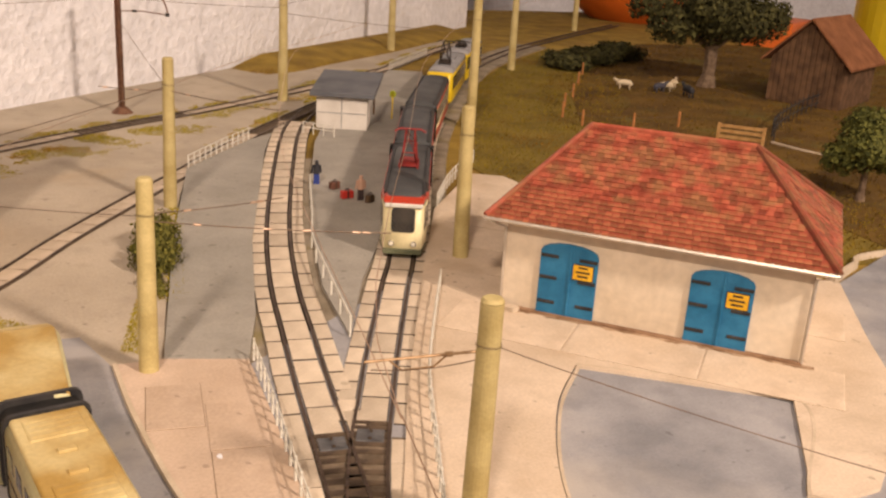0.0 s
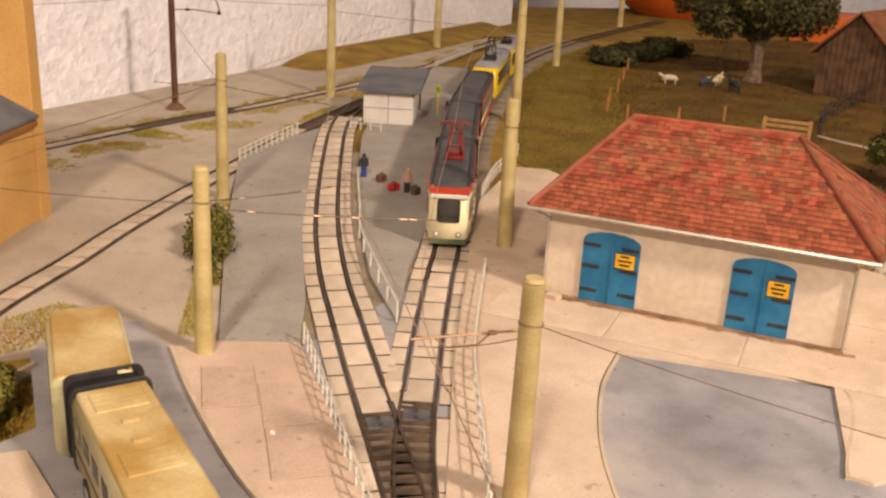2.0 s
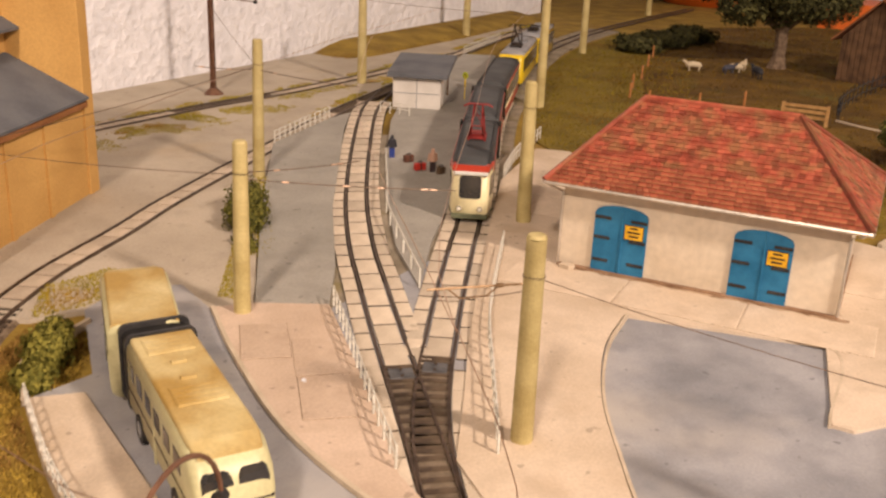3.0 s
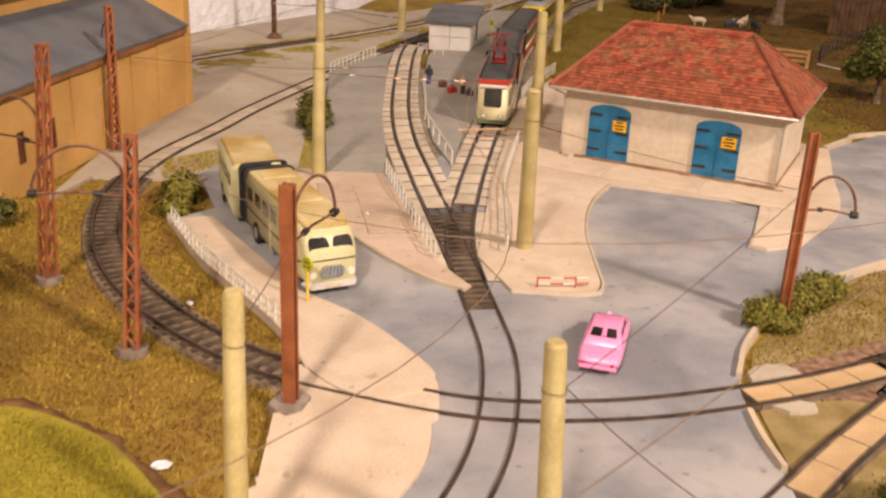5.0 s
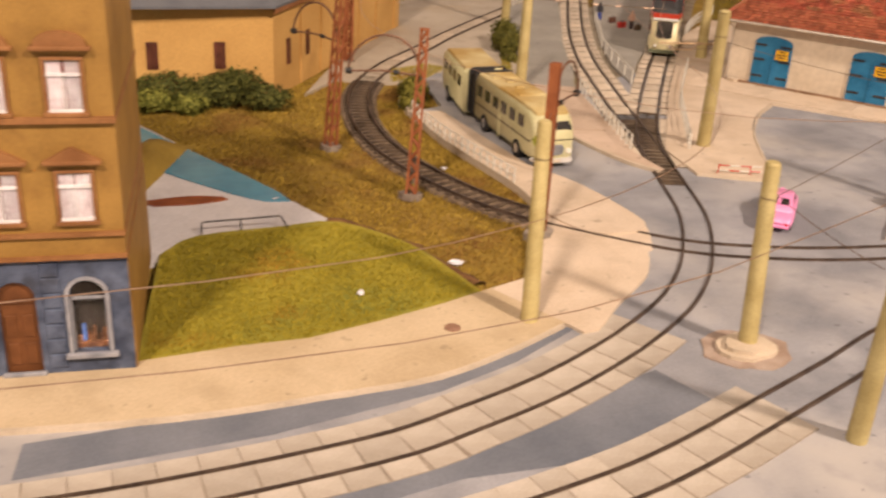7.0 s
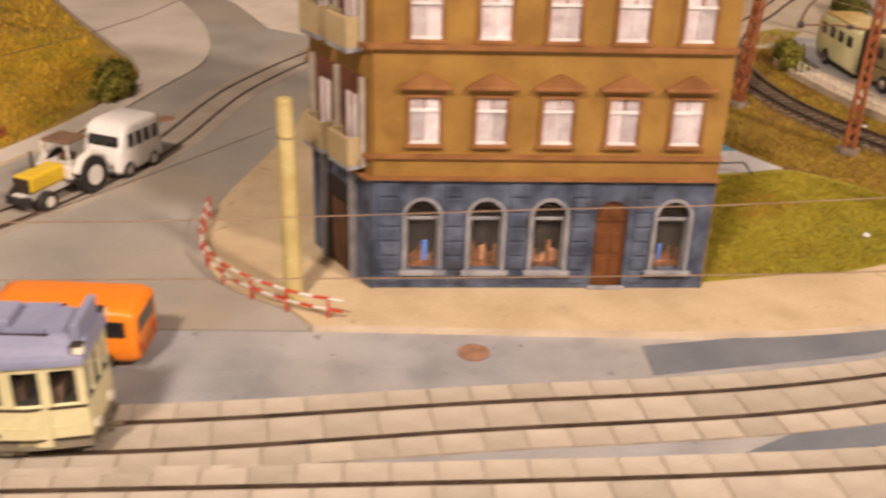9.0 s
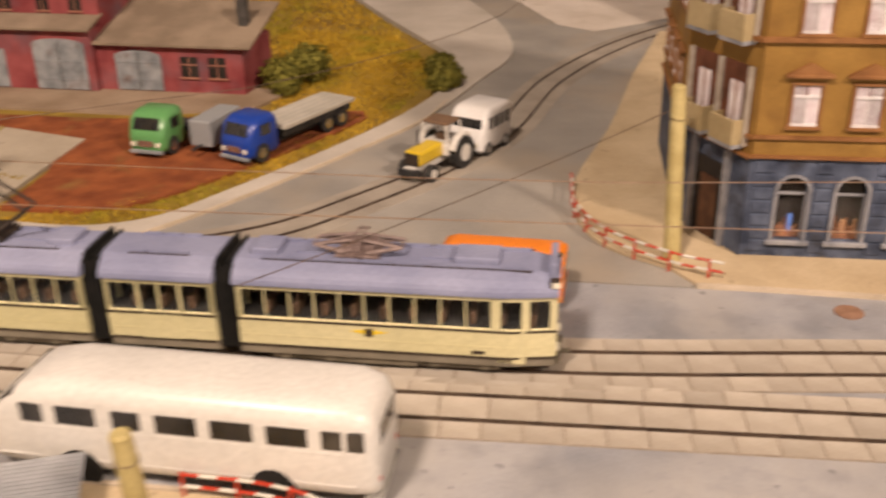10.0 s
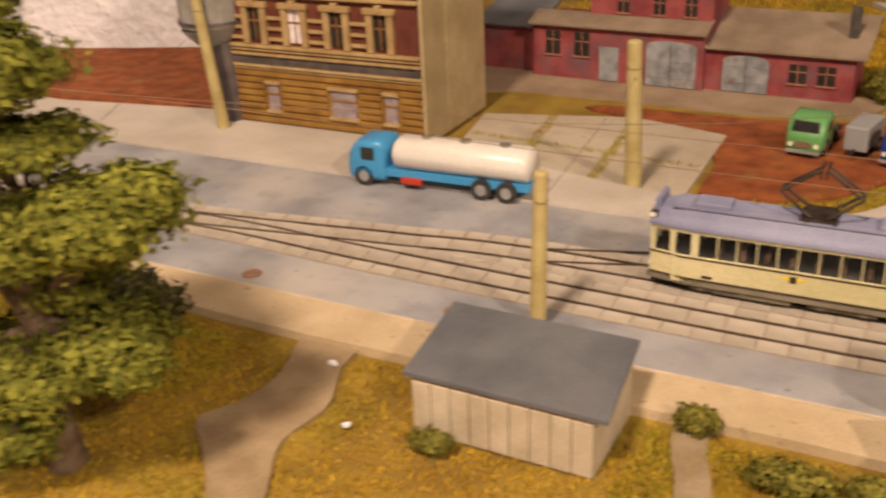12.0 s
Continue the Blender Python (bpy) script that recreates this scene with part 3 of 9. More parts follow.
# near-black that paints the unlit depth behind windows and in the corner doorway
INSIDE_SHADE = surface("inside_shade", (0.014, 0.011, 0.009), (0.03, 0.023, 0.018), 10, 0.7, 0, 1)
CURTAIN = surface("curtain_white", (0.66, 0.56, 0.58), (0.86, 0.82, 0.84), 5, 0.8, 0.1, 1.2, vary=0.3)
ROOM_RED = surface("room_red", (0.10, 0.03, 0.02), (0.2, 0.07, 0.05), 6, 0.8, 0, 1)
BAR_WHITE = surface("bar_white", (0.62, 0.60, 0.60), (0.76, 0.74, 0.74), 6, 0.6, 0, 1)
SPREADS = random.Random(31)
CREAM_WALL = surface("cream_wall", (0.57, 0.48, 0.36), (0.67, 0.58, 0.455), 34, 0.7, 0.06, 4.0, stain=(0.49, 0.385, 0.265), stain_size=45, stain_amount=(0.55, 0.85))
TILE = surface("roof_tile", (0.28, 0.058, 0.032), (0.44, 0.115, 0.066), 7, 0.5, 0.25, 1.0, vary=0.46, stain=(0.30, 0.125, 0.058), stain_size=9, stain_amount=(0.44, 0.62))
TILE_REST = surface("roof_tile_rest", (0.28, 0.058, 0.032), (0.44, 0.115, 0.066), 7, 0.5, 0.25, 1.0, stain=(0.29, 0.125, 0.058), stain_size=9, stain_amount=(0.44, 0.62), island=0.46)
TIN = surface("gutter_tin", (0.50, 0.46, 0.40), (0.68, 0.63, 0.56), 12, 0.35, 0.05, 1, metal=0.7)
BLUE_DOOR = surface("door_blue", (0.012, 0.12, 0.25), (0.03, 0.185, 0.36), 12, 0.5, 0.12, 0.8)
BLACK_IRON = surface("black_iron", (0.02, 0.02, 0.022), (0.045, 0.042, 0.04), 6, 0.5, 0.1, 1)
SIGN_YELLOW = surface("sign_yellow", (0.66, 0.36, 0.015), (0.76, 0.45, 0.03), 8, 0.4, 0, 1)
INK = surface("sign_ink", (0.03, 0.02, 0.01), (0.05, 0.03, 0.02), 4, 0.5, 0, 1)
ROOF_GREY = surface("roof_felt", (0.10, 0.105, 0.118), (0.16, 0.166, 0.18), 30, 0.8, 0.25, 1.2, stain=(0.11, 0.11, 0.115), stain_size=30)
BRICK_RED = surface("brick_red", (0.20, 0.036, 0.04), (0.33, 0.085, 0.085), 16, 0.8, 0.35, 1.2, stain=(0.15, 0.085, 0.10), stain_size=26, stain_amount=(0.48, 0.72))
GATE_GREY = surface("gate_grey", (0.17, 0.185, 0.20), (0.33, 0.345, 0.36), 9, 0.6, 0.15, 1, stain=(0.15, 0.11, 0.10), stain_size=12, stain_amount=(0.55, 0.75))
CARD = surface("side_wall_card", (0.38, 0.295, 0.155), (0.50, 0.40, 0.23), 26, 0.8, 0.1, 2, vary=0.12)
FELT_BROWN = surface("roof_brown", (0.20, 0.15, 0.105), (0.30, 0.23, 0.165), 24, 0.85, 0.3, 1.2)
TIMBER = surface("barn_timber", (0.075, 0.04, 0.02), (0.15, 0.083, 0.042), 10, 0.85, 0.4, 1.0)
TIMBER_ROOF = surface("barn_roof", (0.155, 0.058, 0.022), (0.24, 0.098, 0.042), 14, 0.8, 0.3, 1.2)
SHED_WALL = surface("shed_wall", (0.44, 0.37, 0.26), (0.58, 0.50, 0.37), 14, 0.85, 0.2, 1.2)
CORRUGATED = surface("corrugated_grey", (0.42, 0.43, 0.455), (0.56, 0.57, 0.59), 12, 0.6, 0.1, 1)
WHITE_PLASTIC = surface("shelter_white", (0.58, 0.55, 0.50), (0.70, 0.67, 0.62), 20, 0.7, 0.1, 1)
PANE = glass("window_pane", (0.97, 0.97, 0.97), 0.04)


def substation():
    b = thing("switch_house", 240, 375.5, 1.4, -45.3, "small cream building with red hipped tile roof and blue doors", "building")
    W, D, H = 68, 96, 43.5
    bm = bmesh.new()
    box(bm, -W, W, 0, D, 0, H)
    part("wall_block", bm, CREAM_WALL, b)
    # brown step whose dark colour stands for the shadow line below the wall
    part("plinth", boxed(-W - 0.8, W + 0.8, -2.4, D + 0.8, 0, 1.3, bevel=0.3), surface("plinth_shadow_brown", (0.16, 0.09, 0.05), (0.32, 0.20, 0.12), 12, 0.9, 0.3, 1), b, "dark weathered plinth")
    wob = [(k, -4.6 - 2.6 * noise.noise(Vector((k / 9, 2, 0))) - 1.2 * noise.noise(Vector((k / 2.5, 7, 0)))) for k in range(-66, 75, 2)]
    part("soil_line", prism(bmesh.new(), wob + [(74, -1), (-66, -1)], -0.5, 0.35), surface("soil_line", (0.20, 0.115, 0.06), (0.46, 0.33, 0.22), 7, 0.95, 0.4, 1.2), b, "brown dirt along the wall foot")
    part("loose_stone", prism(bmesh.new(), [(-66, -6), (-60, -7.5), (-58, -4), (-61, -1.6), (-65, -2.4)], 0, 2.4), KERB, b, "pale loose stone at the corner")
    for n, (x0, x1) in enumerate(((-50.8, -23.8), (17.6, 44.8))):
        door = part("double_door", slab_xz(bmesh.new(), arch(x0, x1, 1.2, 36.2, 4.5), -1.2, 0.5), BLUE_DOOR, b, "arched blue wooden double door")
        mid = (x0 + x1) / 2
        part("door_batten", boxed(mid + 0.4, mid + 1.5, -1.8, -1.1, 1.4, 35.2, bevel=0.2), BLUE_DOOR, door)
        for z in (7, 19, 29.5):
            for xa, xb in ((x0 + 0.3, x0 + 8.6), (x1 - 8.6, x1 - 0.3)):
                part("strap_hinge", boxed(xa, xb, -1.75, -1.1, z - 0.8, z + 0.8, bevel=0.25), BLACK_IRON, door, "black iron strap hinge")
        s = part("warning_sign", boxed(mid + 2.6, x1 - 1.9, -2.1, -1.25, 20.5, 27.4), SIGN_YELLOW, door, "yellow warning sign with black lines")
        part("sign_border", slab_xz(bmesh.new(), [(mid + 2.3, 20.2), (x1 - 1.6, 20.2), (x1 - 1.6, 27.7), (mid + 2.3, 27.7)], -1.9, -1.22), INK, s)
        for k, z in enumerate((26.3, 24.2, 22.2)):
            i = (2.4, 1.2, 2.0)[k]
            part("printed_line", boxed(mid + 2.6 + i, x1 - 1.9 - i, -2.25, -2.05, z - 0.45, z + 0.45), INK, s)
    # hipped roof: eaves all round, tiles on the four slopes
    O, ZE, ZR, RA, RB = 8.5, 45.6, 81.5, -44.0, 34.0
    x0, x1, y0, y1, ym = -W - O, W + O, -O, D + O, D / 2 + 2
    bm = bmesh.new()
    low = [bm.verts.new(v) for v in ((x0, y0, ZE), (x1, y0, ZE), (x1, y1, ZE), (x0, y1, ZE))]
    bot = [bm.verts.new(v) for v in ((x0, y0, ZE - 1.4), (x1, y0, ZE - 1.4), (x1, y1, ZE - 1.4), (x0, y1, ZE - 1.4))]
    ra, rb = bm.verts.new((RA, ym, ZR)), bm.verts.new((RB, ym, ZR))
    for f in ((low[0], low[1], rb, ra), (low[1], low[2], rb), (low[2], low[3], ra, rb), (low[3], low[0], ra), tuple(bot[::-1])):
        bm.faces.new(f)
    for k in range(4):
        bm.faces.new((bot[k], bot[(k + 1) % 4], low[(k + 1) % 4], low[k]))
    roof = part("roof", bm, surface("roof_underlay", (0.22, 0.055, 0.03), (0.31, 0.085, 0.05), 8, 0.7, 0.2, 1), b, "hipped roof of small worn red tiles")
    tiles = []
    slopes = [(Vector((x0, y0, ZE)), Vector((x1, y0, ZE)), Vector((RA, ym, ZR)), Vector((RB, ym, ZR))),
              (Vector((x1, y0, ZE)), Vector((x1, y1, ZE)), Vector((RB, ym, ZR)), Vector((RB, ym, ZR))),
              (Vector((x0, y1, ZE)), Vector((x0, y0, ZE)), Vector((RA, ym, ZR)), Vector((RA, ym, ZR))),
              (Vector((x1, y1, ZE)), Vector((x0, y1, ZE)), Vector((RB, ym, ZR)), Vector((RA, ym, ZR)))]
    for s, (a, c, e, f) in enumerate(slopes):
        along = (c - a).normalized()
        up = ((e + f) / 2 - (a + c) / 2)
        up -= along * up.dot(along)
        length = up.length
        up.normalize()
        out = along.cross(up)
        rows = int(length / 2.9)
        for r in range(rows):
            k1 = (r + 0.5) / rows
            left, right = a.lerp(e, k1), c.lerp(f, k1)
            n = int((right - left).length / 3.3)
            for i in range(n):
                mid = left + along * (3.3 * (i + 0.5) + (1.65 if r % 2 else 0.0) * 0.5)
                if (mid - left).dot(along) < (right - left).length - 1:
                    tiles.append((s, r, mid, along, up, out))
    # ridge and hip caps
    for p, q in ((ra_co, rb_co) for ra_co, rb_co in (((RA, ym, ZR), (RB, ym, ZR)), ((x0, y0, ZE), (RA, ym, ZR)), ((x1, y0, ZE), (RB, ym, ZR)), ((x1, y1, ZE), (RB, ym, ZR)), ((x0, y1, ZE), (RA, ym, ZR)))):
        part("ridge_cap", rod(bmesh.new(), Vector(p) + Vector((0, 0, 0.4)), Vector(q) + Vector((0, 0, 0.4)), 1.5, sides=7), TILE, roof)
    # gutters and downpipes
    for p, q in (((x0, y0, ZE), (x1, y0, ZE)), ((x1, y0, ZE), (x1, y1, ZE)), ((x0, y1, ZE), (x0, y0, ZE)), ((x1, y1, ZE), (x0, y1, ZE))):
        part("gutter", rod(bmesh.new(), Vector(p) + Vector((0, 0, -0.8)), Vector(q) + Vector((0, 0, -0.8)), 1.1, sides=8), TIN, b, "tin gutter")
    for x in (-W, W):
        part("downpipe", tube(bmesh.new(), [(x * 1.1, y0, ZE - 1), (x * 1.07, y0 + 2, ZE - 3), (x * 1.005, -1.3, H - 4), (x * 1.005, -1.3, 1)], 0.7, 8), TIN, b)
    return roof, tiles, b


SUB_ROOF, SUB_TILES, SUB = substation()


def facade_window(parent, x, z0, w, h, y, gable):
    """A white curtained window with surround, sill and a small pediment, in a wall that faces -y."""
    wn = part("window", slab_xz(bmesh.new(), [(x - w / 2, z0), (x + w / 2, z0), (x + w / 2, z0 + h), (x - w / 2, z0 + h)], y - 0.06, y + 0.9), ROOM_RED, parent, "window with white curtains")
    spread = SPREADS.choice((0.49, 0.47, 0.28, 0.45, 0.48, 0.42))
    for s in (-1, 1):
        bm = bmesh.new()
        n = 9
        cols = []
        for k in range(n + 1):
            cx = x + s * (w / 2 - 0.05 - (w * spread - 0.1) * k / n)
            cy = y - 0.2 - 0.09 * math.sin(k * 2.1 + x)
            cols.append((bm.verts.new((cx, cy, z0 + 0.1)), bm.verts.new((cx, cy, z0 + h - 0.1))))
        for a, b in zip(cols, cols[1:]):
            bm.faces.new((a[0], b[0], b[1], a[1]))
        bmesh.ops.solidify(bm, geom=list(bm.faces), thickness=0.06)
        part("curtain", bm, CURTAIN, wn, "white curtain")
    for a, b, c, d in ((x - w / 2 - 1.1, x - w / 2, z0, z0 + h), (x + w / 2, x + w / 2 + 1.1, z0, z0 + h), (x - w / 2 - 1.1, x + w / 2 + 1.1, z0 + h, z0 + h + 1.0)):
        part("frame", boxed(a, b, y - 0.9, y + 0.6, c, d, bevel=0.15), TRIM_BROWN, wn)
    part("sill", boxed(x - w / 2 - 1.6, x + w / 2 + 1.6, y - 1.6, y + 0.4, z0 - 1.3, z0, bevel=0.2), TRIM_BROWN, wn)
    part("glazing_bar", boxed(x - w / 2, x + w / 2, y - 0.75, y - 0.4, z0 + h * 0.70, z0 + h * 0.70 + 0.9), BAR_WHITE, wn)
    part("glazing_bar", boxed(x - 0.25, x + 0.25, y - 0.7, y - 0.4, z0, z0 + h * 0.70), BAR_WHITE, wn)
    part("glazing_bar", boxed(x - w / 2, x + w / 2, y - 0.8, y - 0.4, z0, z0 + 0.9), BAR_WHITE, wn)
    pane = part("pane", boxed(x - w / 2, x + w / 2, y - 0.5, y - 0.44, z0, z0 + h), PANE, wn)
    pane.visible_shadow = False
    t = z0 + h + 3.0
    part("cornice", boxed(x - w / 2 - 3.6, x + w / 2 + 3.6, y - 2.4, y + 0.2, t, t + 1.2, bevel=0.25), TRIM_BROWN, wn)
    if gable == "gable":
        part("pediment", slab_xz(bmesh.new(), [(x - w / 2 - 3.2, t + 1.2), (x + w / 2 + 3.2, t + 1.2), (x + 0.6, t + 5.2), (x - 0.6, t + 5.2)], y - 1.9, y + 0.2), TRIM_BROWN, wn)
    elif gable == "round":
        part("pediment", slab_xz(bmesh.new(), arch(x - w / 2 - 2.6, x + w / 2 + 2.6, t + 1.2, t + 5.6, 4.2), y - 1.9, y + 0.2), TRIM_BROWN, wn)
    return wn


def corner_house():
    h = thing("corner_house", -257, 44.8, 1.4, 1.3, "ochre brown corner house with blue shop floor and curtained windows", "house")
    X0, X1 = -60, 55.5
    plan = [(X0, 0), (X1, 0), (X1, 88), (-56, 160), (-82, 130), (-82, 36), (-60, -1.5)]
    part("upper_wall", prism(bmesh.new(), plan, 40, 152), HOUSE_BROWN, h, "ochre brown rendered wall")
    # ground floor: front wall with real openings
    columns = [-214.5, -235.5, -257, -278.5, -300]
    GOODS = surface("goods_brown", (0.05, 0.022, 0.012), (0.20, 0.085, 0.035), 3, 0.7, 0.2, 1)
    GOODS_PALE = surface("goods_pale", (0.14, 0.07, 0.035), (0.34, 0.20, 0.11), 3, 0.7, 0.2, 1)
    GOODS_BLUE = paint("goods_blue", (0.06, 0.14, 0.42), 0.6)
    blue = {37: 1, -49: 3}
    cuts = []
    for c in columns:
        x = c + 257
        cuts.append((x - 5.6, x + 5.6, 1.0 if c == -235.5 else 7.0, 33.0, c == -235.5))
    cuts.sort()
    edge = X0
    for a, b, lo, hi, isdoor in cuts:
        part("shop_pier", boxed(edge, a, 0, 4, 0, 40), SHOP_BLUE, h, "blue-grey painted stone pier")
        for k in range(7):
            z = 2.0 + 5.4 * k
            part("stone_block", boxed(edge + 2.2, a - 2.2, -0.5, 0.3, z, z + 4.7, bevel=0.3), SHOP_BLUE, h)
        if lo > 1:
            part("window_apron", boxed(a, b, 0, 4, 0, lo), SHOP_BLUE, h)
        head = arch(a, b, hi - 6, hi, 5.6)[2:]
        part("arch_head", slab_xz(bmesh.new(), [(a, 40)] + [(b, 40)] + head, 0, 4), SHOP_BLUE, h)
        edge = b
    part("shop_pier", boxed(edge, X1, 0, 4, 0, 40), SHOP_BLUE, h, "blue-grey painted stone pier")
    back = [(X0, 9), (X1, 9), (X1, 88), (-56, 160), (-82, 130), (-82, 36), (-60.2, -1.2), (-59.8, 0.2)]
    part("ground_floor", prism(bmesh.new(), back, 0, 40), SHOP_BLUE, h)
    part("side_cladding", boxed(X1 - 0.6, X1 + 0.4, 0.2, 88, 0, 39.8), HOUSE_BROWN, h, "ochre brown side wall")
    for a, b, lo, hi, isdoor in cuts:
        if isdoor:
            d = part("door", slab_xz(bmesh.new(), arch(a, b, 0.4, hi, 5.6), 1.6, 2.6), DOOR_BROWN, h, "brown panelled wooden door")
            for px in (a + 1.2, (a + b) / 2 + 0.7):
                for z in (3, 13):
                    part("panel", boxed(px, px + 3.6, 1.2, 1.7, z, z + 8, bevel=0.3), DOOR_BROWN, d)
            part("transom", boxed(a, b, 1.0, 1.8, 25.2, 26.0), DOOR_BROWN, d)
            part("doorstep", boxed(a - 1, b + 1, -1.6, 0, 0, 1.2, bevel=0.2), WINDOW_TRIM, d)
        else:
            w = part("shop_window", slab_xz(bmesh.new(), arch(a, b, lo, hi, 5.6), 4.2, 4.6), INSIDE_SHADE, h, "arched shop window with pale frame")
            pane = part("pane", slab_xz(bmesh.new(), arch(a, b, lo, hi, 5.6), 2.0, 2.1), PANE, w)
            pane.visible_shadow = False
            outer, inner = arch(a - 1.1, b + 1.1, lo, hi + 1.0, 6.2), arch(a, b, lo, hi, 5.6)
            bm = bmesh.new()
            for (p, q), (r, s) in zip(zip(outer[1:], outer[2:] + outer[:1]), zip(inner[1:], inner[2:] + inner[:1])):
                slab_xz(bm, [p, q, s, r], -0.8, 0.3)
            part("frame", bm, WINDOW_TRIM, w)
            part("sill", boxed(a - 2.4, b + 2.4, -1.8, 0.2, lo - 1.6, lo, bevel=0.2), WINDOW_TRIM, w)
            part("glazing_bar", boxed(a, b, 1.3, 2.0, 25.4, 26.3), WINDOW_TRIM, w)
            part("glazing_bar", boxed(a, a + 0.7, 1.3, 2.0, lo, 26), WINDOW_TRIM, w)
            part("glazing_bar", boxed(b - 0.7, b, 1.3, 2.0, lo, 26), WINDOW_TRIM, w)
            rng = random.Random(int(a * 7))
            shelf = part("display", boxed(a + 0.5, b - 0.5, 2.8, 4.1, lo, lo + 2.2, bevel=0.2), GOODS, w, "dark brown goods on display")
            for k in range(6):
                gx, gw, gh = a + 1.0 + 1.55 * k, rng.uniform(1.0, 1.9), rng.uniform(2.0, 9.0)
                part("goods", boxed(gx, gx + gw, 2.9 + rng.uniform(0, 0.5), 3.9, lo + 2.0, lo + 2.0 + gh, bevel=0.35), GOODS_BLUE if k == blue.get(round(a), -1) else rng.choice((GOODS, GOODS_PALE, GOODS)), shelf)
    for z, o, t in ((40.4, 1.6, 1.1), (47.8, 1.2, 1.4), (83.8, 1.6, 1.8), (121.8, 1.6, 1.8), (149, 3.5, 4)):
        ring = [(X0 - 0.5 * o, -o), (X1 + 0.4, -o), (X1 + 0.4, 87), (X1, 87), (X1, 0.3), (X0, 0.3), (-59.8, -1.0), (-81.8, 36), (-81.8, 130), (-82 - o, 130), (-82 - o, 36 - 0.3 * o), (-60.4 - 0.6 * o, -1.5 - o)]
        part("string_course", prism(bmesh.new(), ring, z, z + t), TRIM_BROWN if z > 40 else CREAM_WALL, h)
    for c in columns:
        x = c + 257
        facade_window(h, x, 53.0, 9.4, 15.2, 0, "gable")
        facade_window(h, x, 87.0, 9.4, 15.2, 0, "round" if c in (-214.5, -235.5) else "flat")
        facade_window(h, x, 125.0, 9.4, 13.0, 0, "flat")
    # chamfered corner with small balconies towards the side street
    face = Vector((-22, 37.5, 0)).normalized()
    outw = Vector((-face.y, face.x, 0))
    outw = outw if outw.y < 0 else -outw

    def on_face(s0, s1, o0, o1):
        base = Vector((-60, -1.5, 0))
        return [tuple((base + face * s + outw * o)[:2]) for s, o in ((s0, o0), (s1, o0), (s1, o1), (s0, o1))]

    # dark red-brown that paints recess shade; its panels sit slightly proud of the wall
    RECESS_SHADE = surface("recess_shade_red", (0.075, 0.028, 0.014), (0.15, 0.055, 0.03), 8, 0.7, 0.2, 1)
    PILLAR = surface("pillar_pale", (0.36, 0.31, 0.25), (0.52, 0.47, 0.40), 8, 0.7, 0.1, 1)
    for z in (43.0, 82.0, 120.0):
        part("corner_recess", prism(bmesh.new(), on_face(3, 40, -4, 0.35), z + 1, z + 31), RECESS_SHADE, h, "dark red-brown recessed corner bay")
        for s0 in (5.0, 24.0):
            b = part("balcony", prism(bmesh.new(), on_face(s0, s0 + 14, -2, 6), z, z + 1.6), WINDOW_TRIM, h, "small pale corner balcony")
            part("parapet", prism(bmesh.new(), on_face(s0, s0 + 14, 5, 6.2), z + 1.6, z + 11), CARD, b)
            for e in (s0, s0 + 13):
                part("parapet", prism(bmesh.new(), on_face(e, e + 1, -2, 5), z + 1.6, z + 11), CARD, b)
            part("balcony_door", prism(bmesh.new(), on_face(s0 + 3.5, s0 + 10.5, -2, 0.7), z + 1.6, z + 24), CURTAIN, h, "balcony door with white curtains")
            part("balcony_door_bar", prism(bmesh.new(), on_face(s0 + 6.7, s0 + 7.3, -2, 1.0), z + 1.6, z + 24), TRIM_BROWN, h)
        for s0 in (3.4, 20.4, 38.4):
            part("corner_pillar", prism(bmesh.new(), on_face(s0, s0 + 2.2, -2, 1.6), z + 1, z + 31), PILLAR, h, "slim pale pillar")
    # entrance shadow is put into the colours: a near-black panel and a darkened door
    part("corner_doorway", prism(bmesh.new(), on_face(13, 31, -4, 0.4), 0, 33), INSIDE_SHADE, h, "dark corner doorway")
    part("corner_door", prism(bmesh.new(), on_face(17, 27, -4, 0.8), 0.5, 26), surface("corner_door_shaded", (0.05, 0.022, 0.012), (0.10, 0.045, 0.022), 6, 0.6, 0.2, 1), h, "dark brown corner door")
    for s0 in (10.5, 31):
        part("corner_pilaster", prism(bmesh.new(), on_face(s0, s0 + 2.8, -4, 1.8), 0, 40), WINDOW_TRIM, h, "pale grey pilaster")
    # side windows towards the side street
    side = thing("side_front", 0, 0)
    side.parent = h
    side.matrix_basis = pose(-82 * MM, 84 * MM, 0, 0, 0, -90)
    for k in (-34, -12, 10, 32):
        for z in (51, 85.5):
            facade_window(side, k, z, 8.6, 14, 0, "flat")
    part("roof", prism(bmesh.new(), [(x * 1.03, y * 1.02 + 1) for x, y in plan], 153, 157), ROOF_GREY, h, "grey felt roof")


corner_house()


